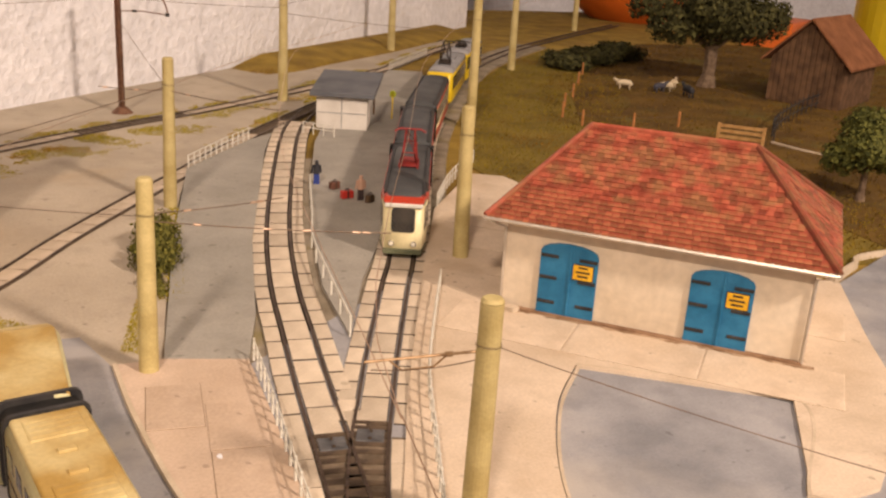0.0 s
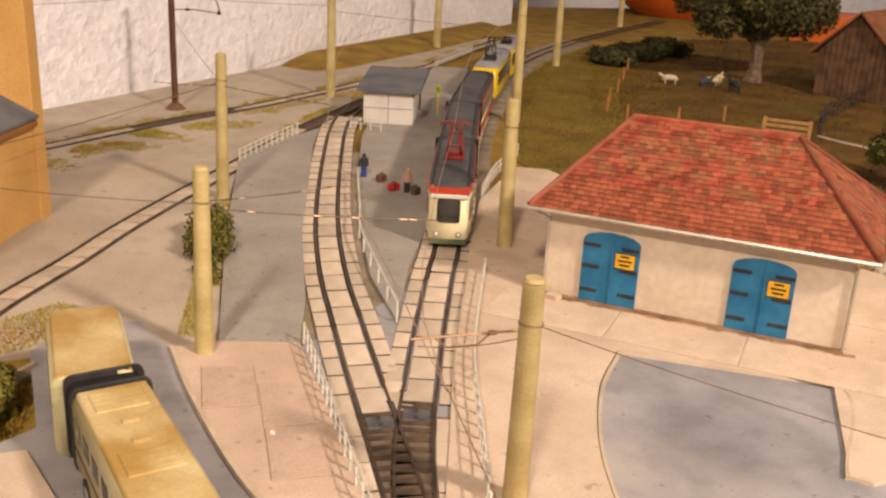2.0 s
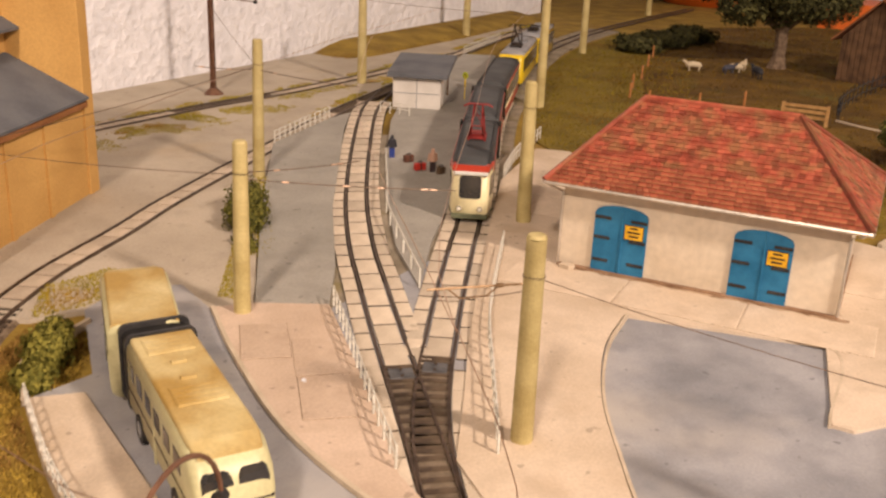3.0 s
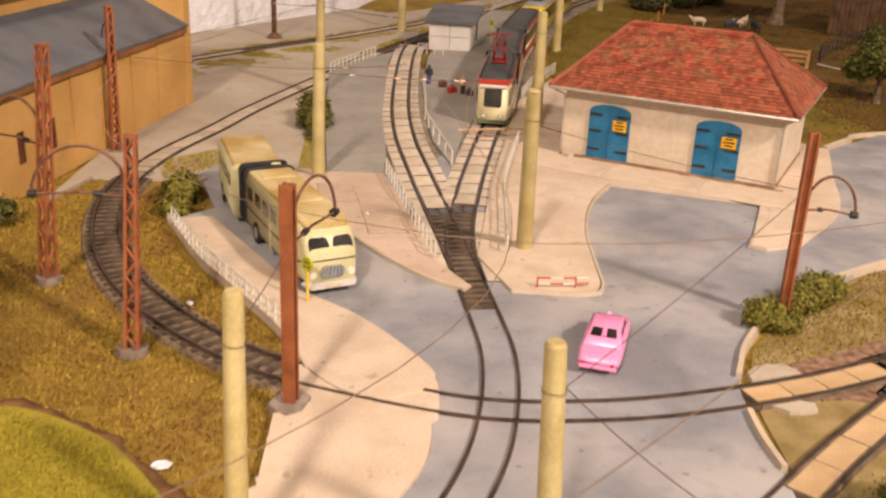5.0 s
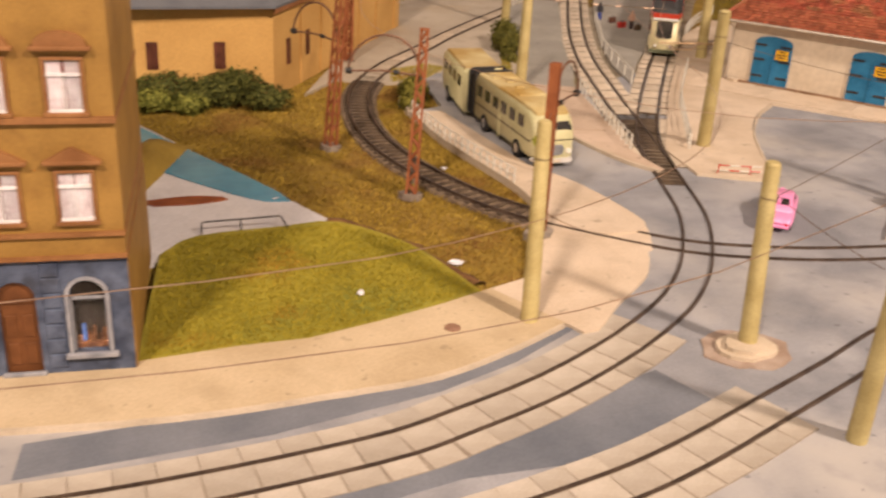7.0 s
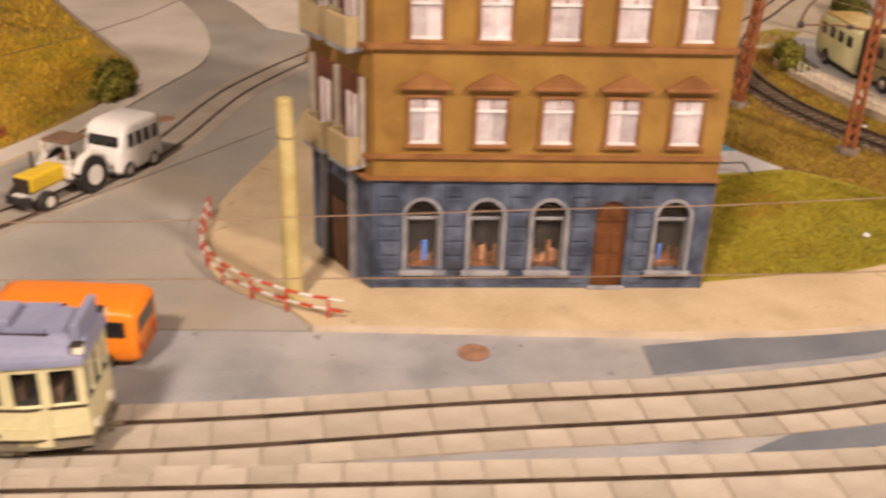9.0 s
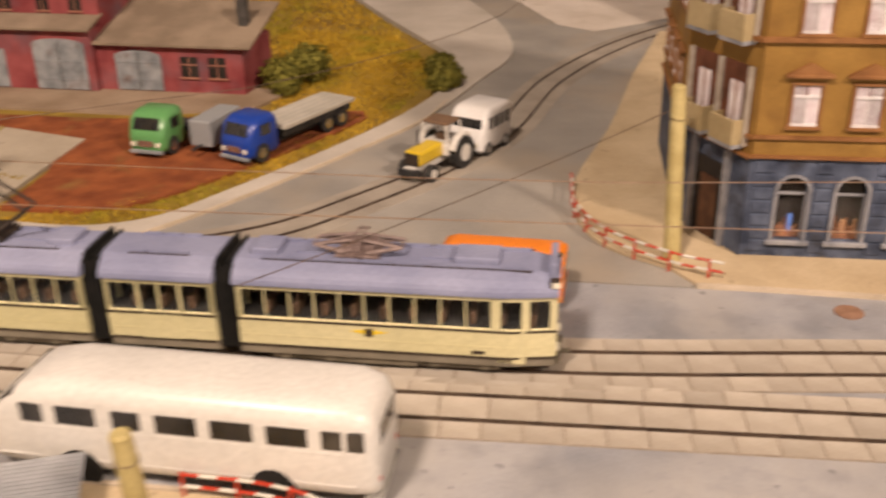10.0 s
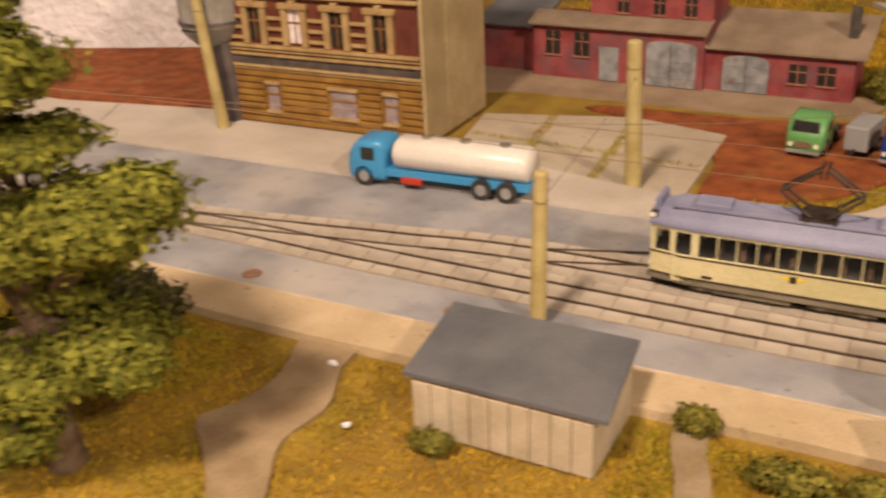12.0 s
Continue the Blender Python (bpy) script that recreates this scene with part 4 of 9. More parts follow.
def ochre_works():
    """The long ochre building with a grey lean-to roof."""
    b = thing("works_building", -144, 386, 0, math.degrees(math.atan2(220, 111)), "long ochre plastered works building with a grey lean-to roof", "building")
    L = 246.0
    WINDOW_RED = surface("window_red", (0.07, 0.02, 0.014), (0.14, 0.045, 0.03), 5, 0.5, 0.1, 1)
    # local x runs along the track side, local y into the building
    bm = bmesh.new()
    outline = [(0, 0), (L, 0), (L, 120), (-25, 160), (-62, 108)]
    prism(bm, outline, -2, 56)
    part("lower_wall", bm, OCHRE, b)
    bm = bmesh.new()
    v = [bm.verts.new(p) for p in ((-6, -5, 57), (L - 3, -5, 58), (L - 3, 46, 82), (20, 46, 82), (-78, 110, 57), (-30, 160, 80))]
    bm.faces.new((v[0], v[1], v[2], v[3]))
    bm.faces.new((v[4], v[0], v[3], v[5]))
    lean = bmesh.ops.extrude_face_region(bm, geom=list(bm.faces))["geom"]
    bmesh.ops.translate(bm, vec=(0, 0, 1.6), verts=[g for g in lean if isinstance(g, bmesh.types.BMVert)])
    bmesh.ops.recalc_face_normals(bm, faces=bm.faces)
    part("lean_to_roof", bm, ROOF_GREY, b, "grey felt lean-to roof")
    part("eaves_board", boxed(-4, L - 3, -4, -2.6, 53.5, 57, bevel=0.3), surface("eaves_brown", (0.22, 0.09, 0.03), (0.32, 0.14, 0.05), 10, 0.7, 0.1, 1), b)
    part("upper_wall", prism(bmesh.new(), [(14, 44), (L, 44), (L, 120), (-30, 160)], 56, 112), OCHRE, b)
    bm = bmesh.new()
    v = [bm.verts.new(p) for p in ((0, 34, 96), (L - 3, 34, 96), (L - 3, 92, 128), (0, 92, 128))]
    bm.faces.new(v)
    top = bmesh.ops.extrude_face_region(bm, geom=list(bm.faces))["geom"]
    bmesh.ops.translate(bm, vec=(0, 0, 1.6), verts=[g for g in top if isinstance(g, bmesh.types.BMVert)])
    bmesh.ops.recalc_face_normals(bm, faces=bm.faces)
    part("upper_roof", bm, ROOF_GREY, b, "grey felt roof")
    part("end_wall", boxed(L - 2.5, L + 9, -1.5, 124, -2, 140, bevel=0.5), OCHRE, b, "tall ochre end wall with coping")
    part("coping", boxed(L - 4, L + 10.5, -3, 126, 140, 143.5, bevel=0.5), CREAM_WALL, b, "pale stone coping")
    for x in (26, 62, 98, 140, 180):
        part("pilaster", boxed(x + 16, x + 20, -1.4, 0.2, -1, 55, bevel=0.2), OCHRE, b)
        if x < 70:
            x = {26: 20, 62: 52}[x]
            w = part("window", boxed(x, x + 6, -0.6, 0.1, 16, 33), WINDOW_RED, b, "small dark red barred window")
            for k in (2, 4):
                part("bar", boxed(x + k - 0.2, x + k + 0.2, -1.0, -0.5, 16, 33), DOOR_BROWN, w)
    d = Vector((-62, 108)).normalized()
    n = Vector((-d.y, d.x))
    for s in (30, 71):
        p = d * s + n * 0.6
        q = d * (s + 7) + n * 0.6
        w = part("window", prism(bmesh.new(), [(p.x, p.y), (q.x, q.y), (q.x - n.x, q.y - n.y), (p.x - n.x, p.y - n.y)], 18, 35), WINDOW_RED, b, "small dark red barred window")
        for k in (0.33, 0.66):
            r = p.lerp(q, k) + n * 0.3
            part("bar", rod(bmesh.new(), (r.x, r.y, 18), (r.x, r.y, 35), 0.35, sides=5), DOOR_BROWN, w)


ochre_works()


def stop_shelter():
    s = thing("stop_shelter", 247, 819, 1.2, -26, "white tram stop shelter with a dark flat roof", "shelter")
    part("back_wall", boxed(-21, 21, -16, -14, 0, 27, bevel=0.3), WHITE_PLASTIC, s)
    part("side_wall", boxed(-21, -19, -14, 12, 0, 27, bevel=0.3), WHITE_PLASTIC, s)
    part("side_wall", boxed(19, 21, -14, 12, 0, 27, bevel=0.3), WHITE_PLASTIC, s)
    part("wall_seam", boxed(-20, 20, -16.3, -15.9, 13, 13.6), GATE_GREY, s)
    part("wall_seam", boxed(-0.3, 0.3, -16.3, -15.9, 0.5, 26.6), GATE_GREY, s)
    part("bench", boxed(-18, 18, -12, -4, 5, 6.2, bevel=0.3), TIMBER, s, "brown bench")
    bm = boxed(-26, 27, -21, 60, 27, 31, bevel=0.5)
    for v in bm.verts:
        v.co.z += (v.co.y + 21) * 0.07
    part("roof", bm, ROOF_GREY, s, "dark grey felt roof slab")
    for x in (-20, 20):
        part("roof_post", rod(bmesh.new(), (x, 54, 0), (x, 54, 32.4), 0.9), TIMBER, s, "thin brown roof post")


stop_shelter()


def garages():
    g = thing("garage_block", -700, 246, 0, -2.5, "long red brick garage block with grey gates", "building")
    # right wing
    part("right_wing", boxed(20, 115, 0, 48, -1, 28), BRICK_RED, g, "red brick wing")
    part("middle_wing", boxed(-105, 20, -5, 50, -1, 37), BRICK_RED, g, "taller red brick middle")
    part("upper_floor", boxed(-66, 21, 8, 50, 37, 66), BRICK_RED, g, "red brick upper floor")
    part("left_wing", boxed(-152, -105, 4, 40, -1, 32), BRICK_RED, g, "dark red brick wing")
    def roof(x0, x1, y0, y1, z0, z1, material, name="roof"):
        bm = slab_xz(bmesh.new(), [(0, 0)] * 0 or [(x0, 0), (x1, 0), (x1, 1.4), (x0, 1.4)], y0, y1)
        for v in bm.verts:
            v.co.z += z0 + (z1 - z0) * (v.co.y - y0) / (y1 - y0)
        part(name, bm, material, g, "brown felt roof")
    roof(18, 122, -4, 52, 28, 44, FELT_BROWN)
    roof(-108, 22, -9, 10, 37, 43, FELT_BROWN)
    roof(-156, -104, 0, 44, 32, 43, ROOF_GREY)
    roof(-70, 24, 4, 54, 66, 74, FELT_BROWN)
    part("chimney", boxed(106, 112, 20, 26, 32, 56, bevel=0.3), surface("chimney_dark", (0.05, 0.045, 0.04), (0.1, 0.09, 0.08), 8, 0.8, 0.3, 1), g, "dark chimney")
    def gate(x0, x1, y):
        d = part("gate", slab_xz(bmesh.new(), arch(x0, x1, 0, 31.5 if y else 24.5, 3.5), y - 0.9, y + 0.2), GATE_GREY, g, "grey double garage gate")
        part("gate_gap", boxed((x0 + x1) / 2 - 0.25, (x0 + x1) / 2 + 0.25, y - 1.0, y - 0.7, 0.4, 30 if y else 23), INK, d)
        for z in (6, 17):
            part("strap", boxed(x0 + 1, x1 - 1, y - 1.15, y - 0.8, z, z + 0.7), GATE_GREY, d)
    gate(32, 62, 0.0)
    gate(-20, 15, -5.0)
    part("door", boxed(-54, -40, -5.8, -4.8, 0, 24), GATE_GREY, g, "grey door")
    FRAME_RED = surface("frame_red", (0.30, 0.12, 0.08), (0.42, 0.19, 0.13), 5, 0.7, 0.1, 1)

    def win(x, y, z, w=7, hh=10):
        f = part("window", boxed(x, x + w, y - 0.5, y + 0.2, z, z + hh), INSIDE_SHADE, g, "small dark window with pale sill")
        part("sill", boxed(x - 0.8, x + w + 0.8, y - 1.3, y, z - 1, z), FRAME_RED, f)
        part("mullion", boxed(x + w / 2 - 0.3, x + w / 2 + 0.3, y - 0.8, y - 0.4, z, z + hh), FRAME_RED, f)
        part("mullion", boxed(x, x + w, y - 0.8, y - 0.4, z + hh * 0.6, z + hh * 0.6 + 0.6), FRAME_RED, f)
    for x in (75, 93):
        win(x, 0, 9, 11, 12.5)
    for x in (-95, -73):
        win(x, -5, 16, 11, 17)
    for x in (-46, -20, 2):
        win(x, 8, 46, 8, 13)


garages()


def tenement():
    """The richly decorated brown house, its blank side wall towards the garages."""
    h = thing("tenement_house", -807, 76, 1.0, 180.0, "brown brick tenement with pale window surrounds and a blank side wall", "house")
    BROWN_STONE = surface("brown_stone", (0.21, 0.105, 0.022), (0.35, 0.195, 0.046), 20, 0.75, 0.3, 1.2, stain=(0.20, 0.095, 0.03), stain_size=16, stain_amount=(0.5, 0.75))
    DARK_BRICK = surface("dark_brick", (0.10, 0.026, 0.017), (0.17, 0.05, 0.03), 14, 0.75, 0.3, 1.0)
    ORNAMENT = surface("ornament_beige", (0.33, 0.215, 0.095), (0.46, 0.325, 0.155), 10, 0.6, 0.15, 1)
    LILAC = surface("shutter_lilac", (0.22, 0.18, 0.19), (0.38, 0.32, 0.34), 6, 0.6, 0.1, 1)
    # local x runs along the street front, local y towards the street
    W, E = 150, 136
    part("ground_floor", boxed(0, W, -80, 0, -1, 38), BROWN_STONE, h, "rusticated brown stone ground floor")
    part("upper_wall", boxed(0, W, -80, 0, 38, 150), DARK_BRICK, h, "dark red brick upper wall")
    for k, (y0, y1) in enumerate(((-82, -54.2), (-54, -27.2), (-27, 2.5))):
        part("side_wall_panel", boxed(-2.5 - 0.3 * (k % 2), -0.2, y0, y1, -1, 152, bevel=0.3), CARD, h, "blank beige side wall panel")
    GREY = surface("tower_grey", (0.07, 0.055, 0.058), (0.14, 0.115, 0.115), 14, 0.7, 0.2, 1.2, stain=(0.07, 0.055, 0.06), stain_size=18)
    PALE = surface("bay_grey", (0.20, 0.19, 0.17), (0.33, 0.31, 0.28), 16, 0.7, 0.2, 1.2)
    tower = part("corner_tower", rod(bmesh.new(), (W - 4, -6, -1), (W - 4, -6, 52), 12.5, sides=16), GREY, h, "dark grey rounded corner tower")
    part("bay", rod(bmesh.new(), (W + 2, -4, 62), (W + 2, -4, 150), 22, sides=20), PALE, tower, "pale grey rounded corner bay")
    part("bay_foot", rod(bmesh.new(), (W + 1, -5, 51), (W + 2, -4, 62), 14, 22, 20), PALE, tower)
    for z in (64, 88, 104):
        part("bay_moulding", rod(bmesh.new(), (W + 2, -4, z), (W + 2, -4, z + 2), 23, sides=20), GREY, tower)
    part("side_front", boxed(W, W + 14, -80, -16, -1, 150), DARK_BRICK, h)
    for k in range(8):
        z = 1.5 + k * 4.3
        for x0, x1 in ((0.3, 15), (29, 43.5), (67.5, 101), (115, E)):
            part("stone_course", boxed(x0, x1, 0, 1.4, z, z + 3.3, bevel=0.4), BROWN_STONE, h)
        if z > 29 or z < 6:
            for x0, x1 in ((15, 29), (43.5, 67.5), (101, 115)):
                part("stone_course", boxed(x0, x1, 0, 1.4, z, z + 3.3, bevel=0.4), BROWN_STONE, h)
    FRIEZE = surface("frieze_grey", (0.05, 0.042, 0.04), (0.11, 0.09, 0.08), 8, 0.7, 0.2, 1)
    part("frieze", boxed(0.3, E, 0, 1.8, 39.4, 45.2), FRIEZE, h, "dark grey frieze")
    for z, t, d in ((35.8, 1.3, 2.0), (37.6, 1.8, 3.0), (45.2, 1.6, 3.4), (48.0, 1.4, 2.6), (50.2, 2.0, 3.6), (82, 2.2, 3.0), (87, 2.0, 2.6), (90, 1.8, 3.4), (124, 3, 3.4)):
        part("cornice", boxed(0.3, E, 0, d, z, z + t, bevel=0.35), ORNAMENT, h, "pale moulded cornice")
    for i, x in enumerate((26, 56, 86, 116)):
        for z in (52.5, 92):
            w = part("window", boxed(x - 4.6, x + 4.6, 0.1, 0.8, z + 2, z + 22), INSIDE_SHADE if (i + int(z)) % 3 else CURTAIN, h, "tall dark window with pale surround")
            part("glazing_bar", boxed(x - 0.4, x + 0.4, 0.6, 1.2, z + 2, z + 22), TRIM_BROWN, w)
            part("glazing_bar", boxed(x - 4.6, x + 4.6, 0.6, 1.2, z + 14, z + 15), TRIM_BROWN, w)
            for a in (-9, 4.8):
                part("surround", boxed(x + a, x + a + 4.2, 0, 3.0, z, z + 23, bevel=0.4), ORNAMENT, w)
            part("lintel", boxed(x - 10.5, x + 10.5, 0, 4.0, z + 23, z + 26.5, bevel=0.5), ORNAMENT, w)
            part("key_block", boxed(x - 2, x + 2, 0, 4.6, z + 24, z + 28.5, bevel=0.5), ORNAMENT, w)
            for k in (2.5, 9, 15.5):
                part("string", boxed(x + 9.2, x + 20.6, 0, 2.0, z + k, z + k + 2.0, bevel=0.2), ORNAMENT, w)
    for x, hw in ((22, 4.0), (55.5, 9.0), (108, 4.0)):
        w = part("window", boxed(x - hw, x + hw, 0.3, 0.9, 10, 27), LILAC, h, "ground floor window with a lilac grey blind")
        part("sill", boxed(x - hw - 1.6, x + hw + 1.6, 0.3, 3.0, 8.2, 10, bevel=0.2), ORNAMENT, w)
        part("head", boxed(x - hw - 1.6, x + hw + 1.6, 0.3, 2.6, 27, 29, bevel=0.2), ORNAMENT, w)
        part("glazing_bar", boxed(x - hw, x + hw, 0.8, 1.4, 20, 21.2), BROWN_STONE, w)
    part("roof", boxed(-3, W + 14, -84, 4, 150, 155), ROOF_GREY, h, "grey roof")


tenement()


def barn():
    b = thing("barn", 835, 880, -2, 26, "weathered dark brown timber barn with a reddish gable roof", "barn")
    W, D, H, R = 52, 40, 50, 92
    bm = slab_xz(bmesh.new(), [(-D, 0), (D, 0), (D, H), (0, R), (-D, H)], -W, W)
    bmesh.ops.rotate(bm, matrix=Matrix.Rotation(math.radians(90), 3, "Z"), verts=bm.verts)
    part("wall_block", bm, TIMBER, b)
    for s in (-1, 1):
        bm = slab_xz(bmesh.new(), [(s * (D + 10), H - 6), (s * (D + 10), H - 3.5), (0, R + 2.5), (0, R)], -W - 8, W + 8)
        bmesh.ops.rotate(bm, matrix=Matrix.Rotation(math.radians(90), 3, "Z"), verts=bm.verts)
        part("roof_slope", bm, TIMBER_ROOF, b, "reddish brown roof slope")
    for k in range(13):
        y = -D + 3 + k * 6.2
        part("board", boxed(-W - 1.2, -W + 0.1, y - 2.6, y + 2.6, 1, H - 2 + max(0, (D - abs(y)) * 1.0)), TIMBER, b)
    for k in range(16):
        x = -W + 3 + k * 6.5
        part("board", boxed(x - 2.7, x + 2.7, -D - 1.2, -D + 0.1, 1, H - 1), TIMBER, b)


barn()


def meadow_shed():
    s = thing("shed", -648, -158, 0, -1.0, "small cream shed with a sloping dark grey felt roof", "shed")
    x0, x1, y0, y1 = -30, 33, -24, 14
    bm = boxed(x0, x1, y0, y1, -2, 18)
    for v in bm.verts:
        if v.co.z > 10:
            v.co.z = 20.4 if v.co.y > 0 else 19.2
    part("wall_block", bm, SHED_WALL, s)
    for k in range(9):
        x = x0 + 3.6 + k * 7.0
        part("board", boxed(x - 3.3, x + 3.3, y0 - 0.8, y0 + 0.1, -1.5, 18.4, bevel=0.2), SHED_WALL, s)
    # eaves shadow, set on the wall top as a strip of dark timber colour
    part("eaves_shadow_board", boxed(x0, x1, y0 - 0.3, y0 + 0.2, 18.0, 19.3), TIMBER, s, "dark rough eaves board")
    bm = boxed(x0 - 8, x1 - 0.5, y0 - 0.5, y1 + 9, 0, 1.6)
    for v in bm.verts:
        v.co.z += 19.4 + (v.co.y - y0) * 0.03
        v.co.x += 5 * (v.co.y < 0)
    part("roof", bm, ROOF_GREY, s, "dark grey felt roof")


meadow_shed()


def bus_stop_hut():
    s = thing("hut", -513, -146, 0, 21, "low hut with a pale grey corrugated roof", "shed")
    part("wall_block", boxed(-13, 13, -24, 16, -2, 9), SHED_WALL, s)
    bm = bmesh.new()
    n = 62
    rows = []
    for k in range(n + 1):
        y = 21 - k * 0.82
        zz = 12 - 0.05 * (21 - y) + (0.38 if k % 2 else -0.05)
        rows.append((bm.verts.new((-17, y, zz)), bm.verts.new((17, y, zz))))
    for a, b in zip(rows, rows[1:]):
        bm.faces.new((a[0], b[0], b[1], a[1]))
    bmesh.ops.solidify(bm, geom=list(bm.faces), thickness=0.6)
    part("roof", bm, CORRUGATED, s, "grey corrugated roof")


bus_stop_hut()

# ---- vehicles ----
CREAM = surface("tram_cream", (0.53, 0.485, 0.27), (0.64, 0.585, 0.35), 40, 0.4, 0.03, 1.5, gloss=0.5)
ROOF_VIOLET = surface("tram_roof", (0.20, 0.215, 0.33), (0.28, 0.295, 0.42), 30, 0.55, 0.08, 1.2)
TRAM_DARK = surface("tram_underframe", (0.10, 0.085, 0.06), (0.20, 0.17, 0.125), 8, 0.8, 0.2, 1)
# black of the bellows, also painted where tram insides and wheel arches lie in shade
BELLOWS_SHADE = surface("bellows_shade_black", (0.006, 0.006, 0.006), (0.016, 0.015, 0.014), 6, 0.8, 0.1, 1)
SKIRT = surface("tram_skirt", (0.155, 0.135, 0.10), (0.235, 0.205, 0.155), 14, 0.7, 0.12, 1)
STRIPE = surface("stripe_dark", (0.03, 0.02, 0.015), (0.05, 0.035, 0.025), 6, 0.5, 0, 1)
PANTO = surface("pantograph_dark", (0.03, 0.022, 0.018), (0.07, 0.055, 0.045), 5, 0.5, 0.1, 1, metal=0.4)
PANTO_PALE = surface("pantograph_pale", (0.16, 0.115, 0.105), (0.27, 0.205, 0.19), 5, 0.5, 0.1, 1)
PANTO_RED = surface("pantograph_red", (0.17, 0.012, 0.012), (0.26, 0.03, 0.025), 5, 0.5, 0, 1)
SEAT = surface("seat_brown", (0.06, 0.035, 0.02), (0.1, 0.06, 0.035), 6, 0.7, 0.1, 1)
CHROME = surface("chrome", (0.6, 0.6, 0.58), (0.75, 0.74, 0.72), 6, 0.2, 0, 1, metal=0.9)
LAMP_GLASS = surface("lamp_glass", (0.75, 0.72, 0.6), (0.85, 0.82, 0.7), 4, 0.15, 0, 1, gloss=0.6)
RED_LENS = surface("lamp_red", (0.5, 0.02, 0.02), (0.6, 0.03, 0.03), 4, 0.2, 0, 1, gloss=0.6)
TYRE = surface("tyre", (0.02, 0.02, 0.02), (0.045, 0.042, 0.04), 4, 0.8, 0.1, 0.6)
CAR_GLASS = surface("car_glass", (0.02, 0.02, 0.02), (0.05, 0.045, 0.04), 12, 0.08, 0, 1, gloss=0.7)


RED_PAINT, YELLOW_PAINT, DARK_ROOF = paint("tram_red", (0.48, 0.045, 0.02)), paint("tram_yellow", (0.80, 0.57, 0.02)), surface("tram_roof_dark", (0.045, 0.048, 0.05), (0.09, 0.093, 0.095), 20, 0.6, 0.1, 1.5)


def ring(hw, z0, z1, r, top=1.0):
    """A rounded box section in y and z; top narrows the upper corners."""
    pts = []
    for cy, cz, a0 in ((hw - r, z0 + r, -90), (hw - r, z1 - r, 0), (-hw + r, z1 - r, 90), (-hw + r, z0 + r, 180)):
        for a in (0, 30, 60, 90):
            t = radians(a0 + a)
            y, z = cy + r * math.cos(t), cz + r * math.sin(t)
            pts.append((y * (top + (1 - top) * (z1 - z) / (z1 - z0)), z))
    return pts


def loft(bm, sections):
    """A closed hull through sections of (x, ring)."""
    rings = [[bm.verts.new((x, y, z)) for y, z in r] for x, r in sections]
    n = len(rings[0])
    for a, b in zip(rings, rings[1:]):
        for k in range(n):
            bm.faces.new((a[k], a[(k + 1) % n], b[(k + 1) % n], b[k]))
    bm.faces.new(rings[0][::-1])
    bm.faces.new(rings[-1])
    bmesh.ops.recalc_face_normals(bm, faces=bm.faces)
    return bm


def roof_section(hw, z0, rise, n=12):
    return [(hw * math.copysign(abs(math.cos(a)) ** 0.8, math.cos(a)), z0 + rise * (math.sin(a) ** 0.8)) for a in (k * math.pi / n for k in range(n + 1))] + [(-hw, z0 - 0.8), (hw, z0 - 0.8)]


def wheel(parent, x, y, r, w=3.4, out=1, hub=None):
    t = part("wheel", rod(bmesh.new(), (x, y - w / 2, r), (x, y + w / 2, r), r, sides=18), TYRE, parent)
    f = y + out * (w / 2 + 0.1)
    part("rim", rod(bmesh.new(), (x, y, r), (x, f, r), r * 0.55, sides=14), hub or CHROME, t, "pale wheel rim")
    return t


def pantograph(parent, x, z, material, up, name="pantograph"):
    p = part(name, boxed(x - 7, x + 7, -6, 6, z + 0.8, z + 1.6, bevel=0.2), material, parent, "raised scissor pantograph" if up else "folded pantograph")
    bm = bmesh.new()
    for y in (-5, 5):
        rod(bm, (x - 7, y, z), (x + 7, y, z), 0.5)
        for dx in (-6, 6):
            rod(bm, (x + dx, y, z - 1), (x + dx, y, z + 2.5), 0.7)
    box(bm, x - 5.5, x + 5.5, -4.2, 4.2, z + 1.5, z + 4)
    part("base_frame", bm, material, p)
    h = 9.0 if up else 1.7
    k = 15.0 if up else 14.0
    for y, yt in ((-4.5, -3.2), (4.5, 3.2)):
        for s in (-1, 1):
            part("lower_arm", rod(bmesh.new(), (x + s * 3, y, z + 2), (x + s * k, yt, z + 2 + h), 0.8, 0.6, 6), material, p)
            part("upper_arm", rod(bmesh.new(), (x + s * k, yt, z + 2 + h), (x + s * 1.0, yt * 0.8, z + 2 + 2.1 * h), 0.6, 0.5, 6), material, p)
    for s in (-1, 1):
        part("cross_bar", rod(bmesh.new(), (x + s * k, -3.2, z + 2 + h), (x + s * k, 3.2, z + 2 + h), 0.4, 0.4, 6), material, p)
        part("diagonal", rod(bmesh.new(), (x + s * k, -3.2, z + 2 + h), (x + s, 2.6, z + 2 + 2.1 * h), 0.25, 0.25, 5), material, p)
    bm = bmesh.new()
    for s in (-1, 1):
        tube(bm, [(x + s, -9, z + 1.0 + 2.1 * h), (x + s, -6, z + 2.6 + 2.1 * h), (x + s, 6, z + 2.6 + 2.1 * h), (x + s, 9, z + 1.0 + 2.1 * h)], 0.5, 6)
    part("contact_shoe", bm, material, p)
    return p


